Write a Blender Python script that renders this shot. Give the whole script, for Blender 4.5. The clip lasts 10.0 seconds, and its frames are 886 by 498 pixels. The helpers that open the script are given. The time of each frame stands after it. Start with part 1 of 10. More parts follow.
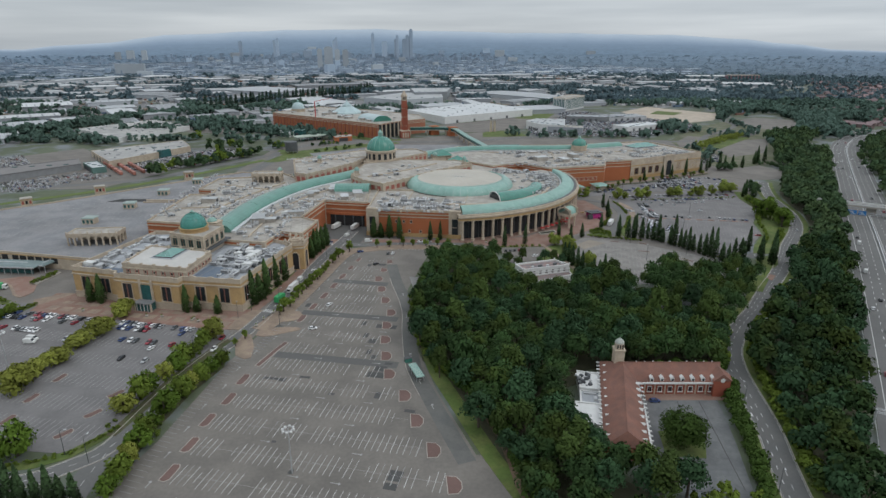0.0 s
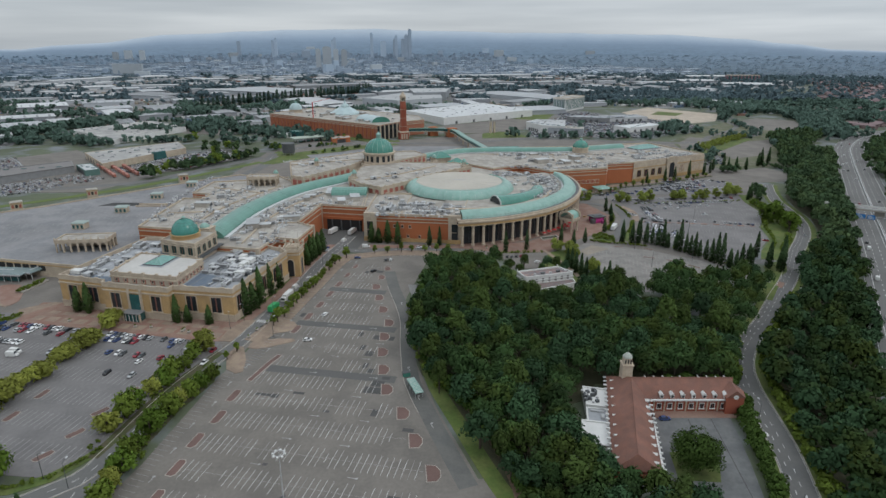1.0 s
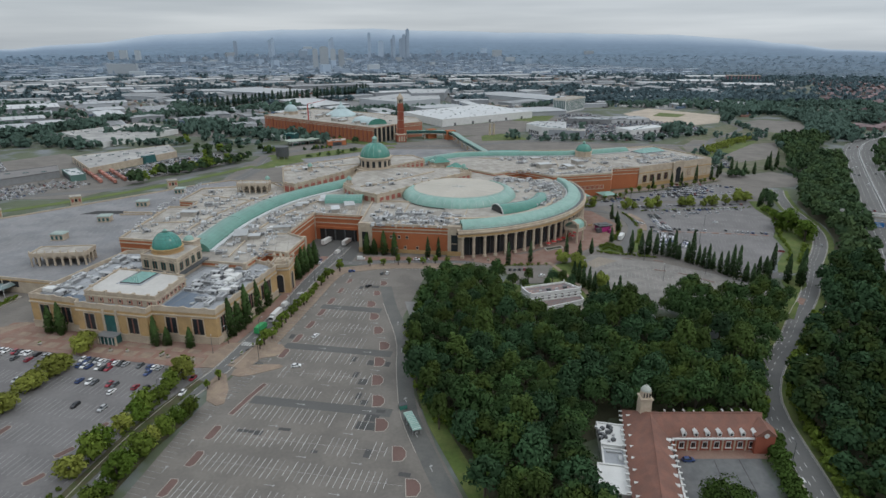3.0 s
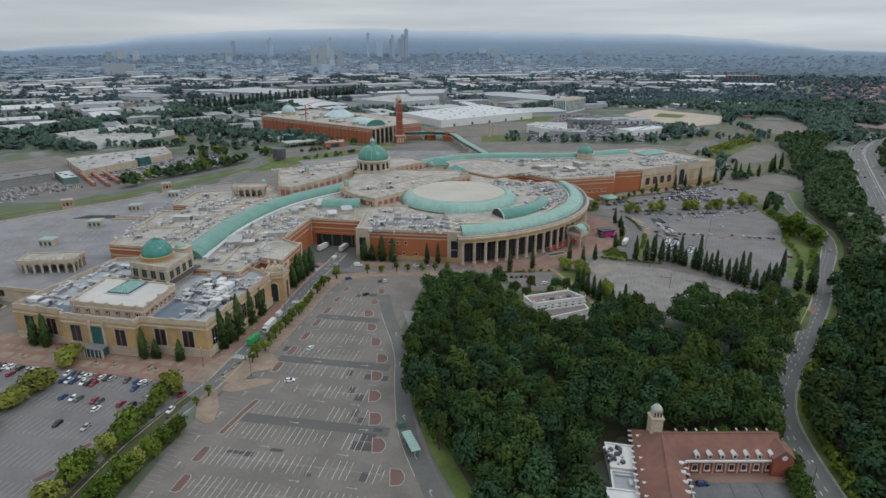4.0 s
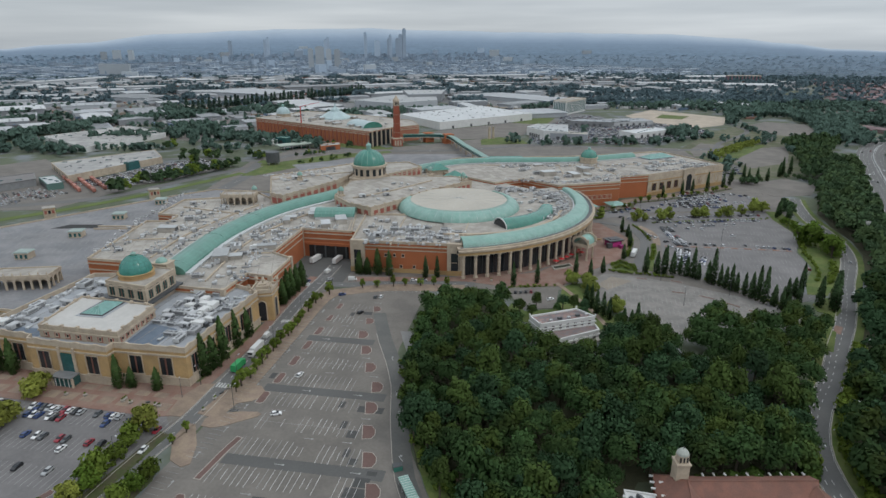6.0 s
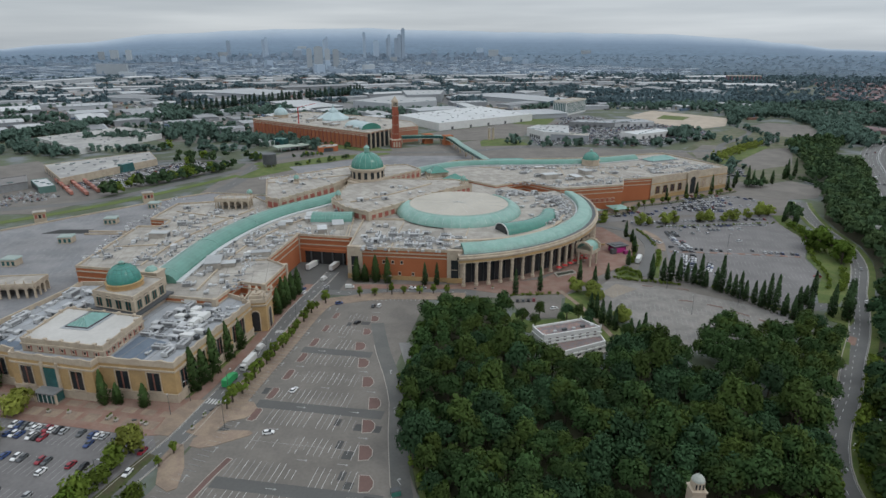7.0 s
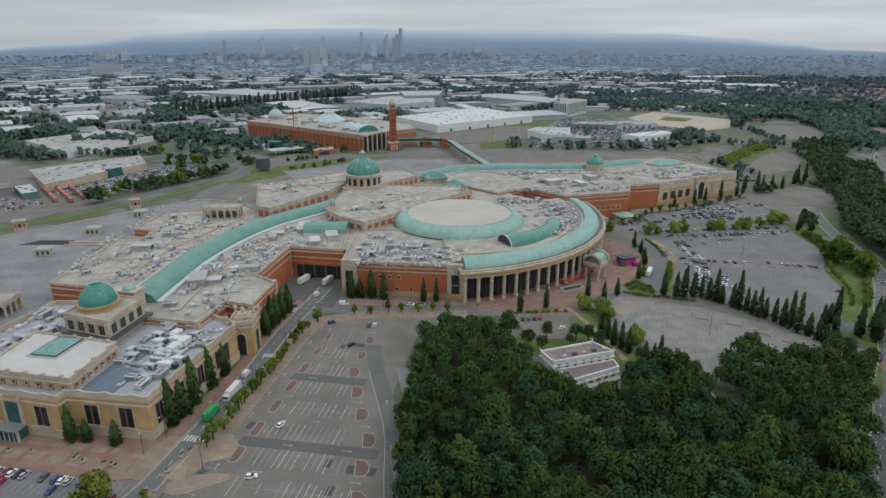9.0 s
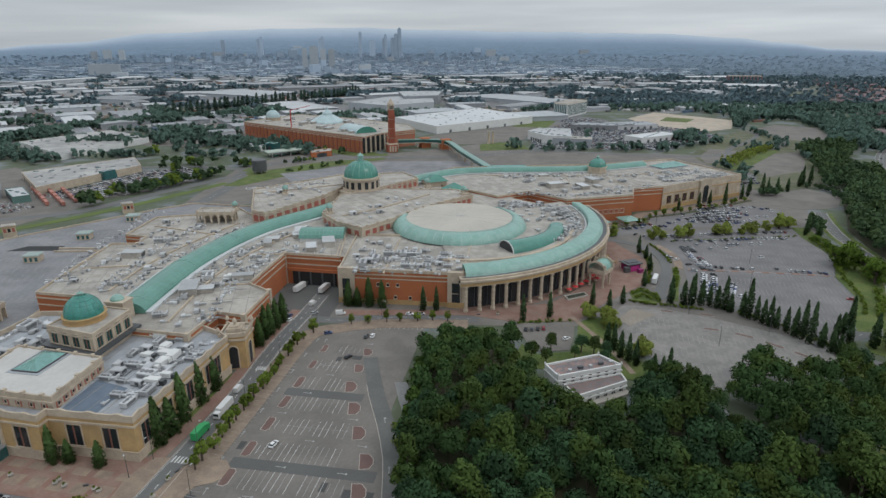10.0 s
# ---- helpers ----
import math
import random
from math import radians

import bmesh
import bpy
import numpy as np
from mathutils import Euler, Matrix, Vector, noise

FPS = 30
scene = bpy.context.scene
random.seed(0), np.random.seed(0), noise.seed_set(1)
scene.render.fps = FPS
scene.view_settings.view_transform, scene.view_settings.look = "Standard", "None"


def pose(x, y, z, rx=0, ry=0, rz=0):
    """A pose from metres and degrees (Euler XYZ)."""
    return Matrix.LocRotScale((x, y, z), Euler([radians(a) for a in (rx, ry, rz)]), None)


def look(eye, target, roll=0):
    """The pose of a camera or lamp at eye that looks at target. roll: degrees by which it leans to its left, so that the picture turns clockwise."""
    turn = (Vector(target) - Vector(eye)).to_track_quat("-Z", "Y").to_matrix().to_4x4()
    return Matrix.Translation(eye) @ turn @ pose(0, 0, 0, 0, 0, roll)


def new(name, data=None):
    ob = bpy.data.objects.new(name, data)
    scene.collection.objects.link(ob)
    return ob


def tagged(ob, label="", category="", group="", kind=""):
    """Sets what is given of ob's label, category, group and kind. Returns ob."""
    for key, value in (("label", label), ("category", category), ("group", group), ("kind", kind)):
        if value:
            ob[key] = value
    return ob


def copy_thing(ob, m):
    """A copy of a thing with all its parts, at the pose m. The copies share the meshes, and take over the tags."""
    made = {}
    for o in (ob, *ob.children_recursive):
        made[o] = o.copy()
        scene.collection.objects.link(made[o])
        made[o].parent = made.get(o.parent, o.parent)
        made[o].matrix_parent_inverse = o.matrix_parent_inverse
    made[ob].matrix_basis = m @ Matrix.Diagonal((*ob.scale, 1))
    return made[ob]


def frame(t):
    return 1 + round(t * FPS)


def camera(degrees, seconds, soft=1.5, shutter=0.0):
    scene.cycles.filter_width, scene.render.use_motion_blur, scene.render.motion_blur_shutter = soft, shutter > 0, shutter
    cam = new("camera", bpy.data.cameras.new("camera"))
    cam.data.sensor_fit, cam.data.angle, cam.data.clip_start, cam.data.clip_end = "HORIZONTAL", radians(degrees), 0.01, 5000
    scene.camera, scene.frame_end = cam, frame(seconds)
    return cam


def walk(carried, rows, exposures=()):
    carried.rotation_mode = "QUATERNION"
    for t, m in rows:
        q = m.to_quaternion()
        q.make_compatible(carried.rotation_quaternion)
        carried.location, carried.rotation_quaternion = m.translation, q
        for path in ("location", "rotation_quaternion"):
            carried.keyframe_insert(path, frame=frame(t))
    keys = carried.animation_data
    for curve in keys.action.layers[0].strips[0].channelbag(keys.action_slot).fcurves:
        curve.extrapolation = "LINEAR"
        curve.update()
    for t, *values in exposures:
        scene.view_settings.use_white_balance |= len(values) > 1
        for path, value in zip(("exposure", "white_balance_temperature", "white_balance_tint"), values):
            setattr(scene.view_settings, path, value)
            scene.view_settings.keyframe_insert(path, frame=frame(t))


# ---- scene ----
# The flight: level, straight ahead and slightly turning to the right.
cam = camera(73.0, 10.0)
PATH = [(0.5 * k, -0.15 * k - 0.0011 * k * k, 5.682 * k - 0.004635 * k * k, 130 + 0.19 * k,
         71.24 - 0.006 * k, 0.0, -0.0493 * k) for k in range(21)]
walk(cam, [(t, pose(x, y, z, rx, ry, rz)) for t, x, y, z, rx, ry, rz in PATH])

# ---- sky and light: a bright overcast day ----
world = bpy.data.worlds.new("overcast")
scene.world = world
world.use_nodes = True
wn, wl = world.node_tree.nodes, world.node_tree.links
wn.clear()


def wnode(kind, **values):
    n = wn.new(kind)
    for key, value in values.items():
        n.inputs[key].default_value = value
    return n


def wmath(op, a, b):
    n = wn.new("ShaderNodeMath")
    n.operation = op
    for slot, v in ((0, a), (1, b)):
        if isinstance(v, (int, float)):
            n.inputs[slot].default_value = v
        else:
            wl.new(v, n.inputs[slot])
    return n.outputs[0]


SUN_UP, SUN_ROUND = radians(48), radians(120)
sky = wn.new("ShaderNodeTexSky")
sky.sky_type, sky.sun_disc = "NISHITA", False
sky.sun_elevation, sky.sun_rotation = SUN_UP, SUN_ROUND
coord = wn.new("ShaderNodeTexCoord")
split = wn.new("ShaderNodeSeparateXYZ")
wl.new(coord.outputs["Generated"], split.inputs[0])
up = wmath("MAXIMUM", split.outputs[2], 0.0)
stretch = wn.new("ShaderNodeVectorMath")
stretch.operation = "MULTIPLY"
stretch.inputs[1].default_value = (1.5, 1.5, 22.0)
wl.new(coord.outputs["Generated"], stretch.inputs[0])
clouds = wnode("ShaderNodeTexNoise", Scale=1.3, Detail=5.0, Roughness=0.5)
wl.new(stretch.outputs[0], clouds.inputs["Vector"])
cloud = wmath("ADD", wmath("MULTIPLY", clouds.outputs[0], 0.7), 0.66)
lum = wmath("MULTIPLY", wmath("MULTIPLY", wmath("ADD", wmath("MULTIPLY", up, 1.25), 1.0), cloud), wmath("ADD", wmath("MULTIPLY", wmath("MAXIMUM", split.outputs[0], 0.0), 0.3), 1.0))
tone = wn.new("ShaderNodeMix")
tone.data_type = "RGBA"
tone.inputs[6].default_value, tone.inputs[7].default_value = (0.40, 0.46, 0.525, 1), (0.60, 0.625, 0.64, 1)
wl.new(clouds.outputs[0], tone.inputs[0])
grey = wn.new("ShaderNodeMix")
grey.data_type, grey.blend_type = "RGBA", "MULTIPLY"
grey.inputs[0].default_value = 1.0
wl.new(tone.outputs[2], grey.inputs[6])
wl.new(lum, grey.inputs[7])
overcast = wnode("ShaderNodeBackground", Strength=1.0)
wl.new(grey.outputs[2], overcast.inputs[0])
clear = wnode("ShaderNodeBackground", Strength=0.06)
wl.new(sky.outputs[0], clear.inputs[0])
both = wnode("ShaderNodeMixShader", Fac=0.12)
wl.new(overcast.outputs[0], both.inputs[1])
wl.new(clear.outputs[0], both.inputs[2])
wl.new(both.outputs[0], wn.new("ShaderNodeOutputWorld").inputs[0])

lamp = bpy.data.lights.new("sun", "SUN")
lamp.energy, lamp.angle, lamp.color = 0.45, radians(14), (1.0, 0.95, 0.88)
sun = new("sun", lamp)
sun.matrix_world = look((0, 0, 300), (-math.sin(SUN_ROUND) * math.cos(SUN_UP), -math.cos(SUN_ROUND) * math.cos(SUN_UP), 300 - math.sin(SUN_UP)))

# ---- materials ----


def surface(name, base, rough=0.8, vary=0.18, large=0.05, fine=1.2, bump=0.0, metal=0.0, each=0.0, island=0.0, other=None, share=0.5, glow=0.0, through_light=0.0):
    """A weathered surface: base colour, large stains, fine grain, and differences from thing to thing (each) or piece to piece (island)."""
    m = bpy.data.materials.new(name)
    m.use_nodes = True
    n, l = m.node_tree.nodes, m.node_tree.links
    b = n["Principled BSDF"]
    b.inputs["Roughness"].default_value, b.inputs["Metallic"].default_value = rough, metal
    if through_light:
        b.inputs["Specular IOR Level"].default_value = 0.12
    geo = n.new("ShaderNodeNewGeometry")

    def noise_at(scale, detail):
        t = n.new("ShaderNodeTexNoise")
        t.inputs["Scale"].default_value, t.inputs["Detail"].default_value = scale, detail
        l.new(geo.outputs["Position"], t.inputs["Vector"])
        return t.outputs[0]

    def calc(op, a, c):
        t = n.new("ShaderNodeMath")
        t.operation = op
        for slot, v in ((0, a), (1, c)):
            if isinstance(v, (int, float)):
                t.inputs[slot].default_value = v
            else:
                l.new(v, t.inputs[slot])
        return t.outputs[0]

    big, small = noise_at(large, 4.0), noise_at(fine, 3.0)
    k = calc("ADD", calc("MULTIPLY", calc("SUBTRACT", big, 0.5), vary * 2.4), calc("MULTIPLY", calc("SUBTRACT", small, 0.5), vary * 1.6))
    if each:
        k = calc("ADD", k, calc("MULTIPLY", calc("SUBTRACT", n.new("ShaderNodeObjectInfo").outputs["Random"], 0.5), each))
    if island:
        k = calc("ADD", k, calc("MULTIPLY", calc("SUBTRACT", geo.outputs["Random Per Island"], 0.5), island))
    k = calc("ADD", k, 1.0)
    mix = n.new("ShaderNodeMix")
    mix.data_type = "RGBA"
    mix.inputs[6].default_value = (*base, 1)
    mix.inputs[7].default_value = (*(other or base), 1)
    pick = n.new("ShaderNodeMapRange")
    pick.inputs["From Min"].default_value, pick.inputs["From Max"].default_value = share - 0.08, share + 0.08
    l.new(noise_at(large * 2.7, 5.0), pick.inputs["Value"])
    l.new(pick.outputs[0], mix.inputs[0])
    mul = n.new("ShaderNodeMix")
    mul.data_type, mul.blend_type = "RGBA", "MULTIPLY"
    mul.inputs[0].default_value = 1.0
    l.new(mix.outputs[2], mul.inputs[6])
    l.new(k, mul.inputs[7])
    l.new(mul.outputs[2], b.inputs["Base Color"])
    if bump:
        bp = n.new("ShaderNodeBump")
        bp.inputs["Strength"].default_value, bp.inputs["Distance"].default_value = bump, 0.15
        l.new(small, bp.inputs["Height"])
        l.new(bp.outputs[0], b.inputs["Normal"])
    # Emission in the surface's own colour, part of the haze on distant things.
    if glow:
        l.new(mul.outputs[2], b.inputs["Emission Color"])
        b.inputs["Emission Strength"].default_value = glow
    if through_light:
        tr = n.new("ShaderNodeBsdfTranslucent")
        l.new(mul.outputs[2], tr.inputs[0])
        mx = n.new("ShaderNodeMixShader")
        mx.inputs[0].default_value = through_light
        l.new(b.outputs[0], mx.inputs[1])
        l.new(tr.outputs[0], mx.inputs[2])
        l.new(mx.outputs[0], n["Material Output"].inputs[0])
    return m


ASPHALT = surface("worn_asphalt", (0.143, 0.130, 0.116), 0.9, 0.26, 0.03, 0.8, 0.2, other=(0.168, 0.152, 0.135))
ASPHALT_DARK = surface("dark_asphalt", (0.098, 0.097, 0.093), 0.9, 0.2, 0.06, 1.0, 0.2)
ROAD = surface("road_asphalt", (0.128, 0.126, 0.122), 0.88, 0.18, 0.04, 0.9, 0.2)
DECK = surface("deck_asphalt", (0.178, 0.180, 0.188), 0.85, 0.3, 0.03, 0.5, 0.1, other=(0.215, 0.212, 0.216))
PATCH = surface("fresh_asphalt", (0.066, 0.066, 0.064), 0.9, 0.25, 0.2, 1.5, 0.2)
PAINT = surface("road_paint", (0.52, 0.52, 0.50), 0.7, 0.35, 0.2, 2.0)
PAINT_WORN = surface("worn_road_paint", (0.30, 0.30, 0.29), 0.8, 0.3, 0.2, 2.0)
PAVING = surface("red_block_paving", (0.215, 0.122, 0.094), 0.9, 0.25, 0.06, 1.2, 0.2, other=(0.235, 0.155, 0.122))
PAVING_TAN = surface("tan_paving", (0.262, 0.20, 0.146), 0.9, 0.28, 0.1, 1.5, 0.2, other=(0.222, 0.166, 0.128))
KERB = surface("kerb_stone", (0.36, 0.33, 0.29), 0.9, 0.2)
BED = surface("brick_island", (0.138, 0.084, 0.072), 0.9, 0.25, 0.1, 2.0, 0.2)
GRASS = surface("grass", (0.072, 0.108, 0.022), 0.95, 0.45, 0.05, 0.8, 0.3, other=(0.105, 0.128, 0.034))
SCRUB = surface("rough_ground", (0.082, 0.098, 0.058), 0.95, 0.35, 0.012, 0.2, other=(0.150, 0.164, 0.172), share=0.56)
LITTER = surface("woodland_floor", (0.05, 0.05, 0.025), 0.95, 0.4, 0.1, 1.0, 0.3)
BARE = surface("bare_soil", (0.42, 0.35, 0.28), 0.95, 0.2, 0.02, 0.3, other=(0.36, 0.31, 0.25))
SAND = surface("sandstone", (0.43, 0.285, 0.13), 0.85, 0.2, 0.08, 1.2, 0.15, other=(0.375, 0.25, 0.12))
CREAM = surface("cream_stone", (0.46, 0.385, 0.295), 0.85, 0.2, 0.1, 1.0, 0.15, other=(0.40, 0.33, 0.255))
BRICK = surface("orange_brick", (0.37, 0.12, 0.048), 0.85, 0.14, 0.06, 1.6, 0.15, other=(0.36, 0.115, 0.045))
BRICK_RED = surface("red_brick", (0.30, 0.085, 0.05), 0.85, 0.15, 0.1, 2.0, 0.15)
PANEL = surface("red_panel", (0.33, 0.10, 0.075), 0.7, 0.1)
MEMBRANE = surface("roof_membrane", (0.288, 0.264, 0.232), 0.75, 0.26, 0.05, 0.55, 0.05, other=(0.375, 0.348, 0.308), share=0.5)
MEMBRANE_BLUE = surface("grey_roof_felt", (0.282, 0.295, 0.308), 0.75, 0.16, 0.05, 0.7, other=(0.325, 0.34, 0.36), share=0.48)
SLATE_FELT = surface("blue_slate_felt", (0.105, 0.138, 0.182), 0.75, 0.14, 0.08, 0.8, other=(0.125, 0.158, 0.20))
WHITE_ROOF = surface("pale_roof", (0.42, 0.432, 0.436), 0.6, 0.2, 0.03, 0.4, each=0.45)
SHED_ROOF = surface("grey_sheet_roof", (0.285, 0.298, 0.308), 0.6, 0.18, 0.02, 0.3, each=0.75)
SHED_WALL = surface("shed_cladding", (0.34, 0.36, 0.38), 0.6, 0.15, 0.03, 0.5, each=0.7)
COPPER = surface("verdigris_copper", (0.185, 0.33, 0.28), 0.42, 0.2, 0.1, 0.8, 0.05, other=(0.22, 0.36, 0.315))
COPPER_DARK = surface("dark_verdigris", (0.058, 0.205, 0.160), 0.24, 0.3, 0.18, 1.0, 0.05)
GLASS_GREEN = surface("green_glazing", (0.098, 0.235, 0.19), 0.28, 0.25, 0.12, 0.6)
DOME_GLASS = surface("dome_glazing", (0.055, 0.225, 0.19), 0.14, 0.3, 0.25, 0.8)
GLASS_DARK = surface("dark_glass", (0.022, 0.026, 0.03), 0.12, 0.3, 0.2, 0.8)
GLASS_TEAL = surface("teal_glass", (0.03, 0.10, 0.10), 0.12, 0.3, 0.3, 1.0)
METAL = surface("galvanised_metal", (0.46, 0.465, 0.47), 0.5, 0.2, 0.2, 2.0, metal=0.25, each=0.35)
METAL_DARK = surface("dark_metal", (0.09, 0.095, 0.10), 0.55, 0.2, 0.3, 2.0, metal=0.3)
METAL_MID = surface("weathered_steel", (0.22, 0.225, 0.23), 0.55, 0.25, 0.3, 2.0, metal=0.3, each=0.5)
WHITE_PAINT = surface("white_paint", (0.60, 0.60, 0.585), 0.6, 0.12, 0.2, 2.0)
TILE = surface("red_roof_tiles", (0.165, 0.082, 0.062), 0.85, 0.3, 0.12, 2.5, 0.3, other=(0.195, 0.09, 0.065))
LEAF = surface("leaves", (0.045, 0.088, 0.029), 0.75, 0.4, 0.03, 0.35, each=0.7, island=0.22, other=(0.062, 0.092, 0.021), share=0.54, through_light=0.25)
LEAF_COOL = surface("cool_leaves", (0.041, 0.085, 0.038), 0.75, 0.4, 0.03, 0.35, each=0.6, island=0.22, through_light=0.25)
LEAF_WARM = surface("warm_leaves", (0.063, 0.099, 0.025), 0.75, 0.4, 0.03, 0.35, each=0.6, island=0.22, through_light=0.25)
LEAF_MID = surface("lighter_leaves", (0.060, 0.104, 0.022), 0.75, 0.35, 0.04, 0.5, each=0.5, island=0.4, through_light=0.25)
LEAF_LIME = surface("lime_leaves", (0.225, 0.27, 0.060), 0.75, 0.35, 0.04, 0.5, each=0.5, island=0.45, through_light=0.3)
LEAF_OLIVE = surface("olive_leaves", (0.255, 0.278, 0.060), 0.75, 0.35, 0.04, 0.5, each=0.5, island=0.45, through_light=0.3)
LEAF_BRIGHT = surface("bright_leaves", (0.128, 0.178, 0.030), 0.75, 0.35, 0.04, 0.5, each=0.5, island=0.45, through_light=0.3)
LEAF_VERGE = surface("verge_leaves", (0.115, 0.185, 0.028), 0.75, 0.35, 0.04, 0.5, each=0.4, island=0.4, through_light=0.3)
LEAF_FLAME = surface("green_cypress_leaves", (0.062, 0.108, 0.034), 0.8, 0.35, 0.05, 0.6, each=0.3, island=0.5, through_light=0.1)
LEAF_DARK = surface("cypress_leaves", (0.050, 0.088, 0.036), 0.8, 0.35, 0.05, 0.6, each=0.4, island=0.8, through_light=0.1)
# These four leaf greens have air haze mixed in, bluer with distance.
LEAF_BANK = surface("hazy_green_leaves", (0.060, 0.104, 0.050), 0.8, 0.4, 0.02, 0.25, island=0.25, other=(0.076, 0.118, 0.048), share=0.52, through_light=0.25)
LEAF_POPLAR = surface("hazed_poplar_leaves", (0.072, 0.118, 0.090), 0.9, 0.25, 0.02, 0.2, each=0.3, island=0.2, through_light=0.2)
LEAF_DIST = surface("hazed_distant_leaves", (0.145, 0.208, 0.230), 0.9, 0.25, 0.01, 0.08, island=0.14, through_light=0.3)
LEAF_FAR = surface("hazed_far_leaves", (0.112, 0.175, 0.142), 0.9, 0.3, 0.01, 0.1, island=0.10, through_light=0.3)
BARK = surface("bark", (0.07, 0.055, 0.04), 0.9, 0.25)
# Tyre rubber, and black sheets that stand for shaded openings.
RUBBER_VOID = surface("black_rubber_and_void", (0.02, 0.02, 0.02), 0.8, 0.2)
# Air haze painted into colour and emission, paler and bluer with each band.
HAZE_TONES = [(0.066, 0.100, 0.122), (0.076, 0.114, 0.150), (0.090, 0.134, 0.182), (0.106, 0.154, 0.208), (0.125, 0.174, 0.232), (0.155, 0.207, 0.270), (0.212, 0.264, 0.326), (0.280, 0.328, 0.380)]
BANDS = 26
HAZE_MATS = []
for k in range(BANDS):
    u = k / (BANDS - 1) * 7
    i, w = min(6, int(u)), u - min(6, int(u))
    c = tuple(p * (1 - w) + q * w for p, q in zip(HAZE_TONES[i], HAZE_TONES[i + 1]))
    HAZE_MATS.append(surface("distance", c, 1.0, max(0.05, 0.45 - 0.09 * u), 0.013, 0.05, glow=0.2 + 0.025 * u, other=tuple(v * min(1, 0.76 + 0.05 * u) for v in c), share=0.52))
# Haze painted into the leaf colour and a glow, stronger the farther off.
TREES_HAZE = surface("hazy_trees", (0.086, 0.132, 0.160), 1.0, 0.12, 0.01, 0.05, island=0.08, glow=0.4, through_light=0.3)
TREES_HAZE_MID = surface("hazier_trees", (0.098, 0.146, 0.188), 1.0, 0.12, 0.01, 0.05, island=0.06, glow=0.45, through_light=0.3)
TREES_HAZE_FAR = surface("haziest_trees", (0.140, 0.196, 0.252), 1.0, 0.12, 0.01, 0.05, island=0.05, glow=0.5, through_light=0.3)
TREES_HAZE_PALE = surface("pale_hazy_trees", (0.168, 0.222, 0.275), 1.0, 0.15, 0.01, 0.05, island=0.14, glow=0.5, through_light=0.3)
# Brick and tile colours greyed to include the haze before them.
HOUSE_WALL = surface("hazed_far_brick", (0.19, 0.138, 0.132), 0.9, 0.2, 0.05, 0.5, island=0.5)
HOUSE_ROOF = surface("hazed_far_roof_tiles", (0.215, 0.155, 0.158), 0.9, 0.2, 0.05, 0.5, island=0.6)
# City and suburb colours are lightened with blue haze and glow faintly.
CITY = surface("hazed_city", (0.205, 0.258, 0.320), 0.8, 0.1, 0.01, 0.05, glow=0.3, each=0.4)
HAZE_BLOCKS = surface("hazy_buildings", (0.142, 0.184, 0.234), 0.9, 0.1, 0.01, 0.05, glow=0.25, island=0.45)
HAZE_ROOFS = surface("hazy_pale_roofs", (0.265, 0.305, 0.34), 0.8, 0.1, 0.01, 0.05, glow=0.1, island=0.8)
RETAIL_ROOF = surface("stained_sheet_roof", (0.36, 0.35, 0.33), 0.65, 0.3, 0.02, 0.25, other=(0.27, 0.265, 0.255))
CITY_PALE = surface("hazed_pale_blocks", (0.255, 0.285, 0.31), 0.8, 0.1, 0.01, 0.05, glow=0.15, each=0.4, island=0.6)

# ---- building blocks ----


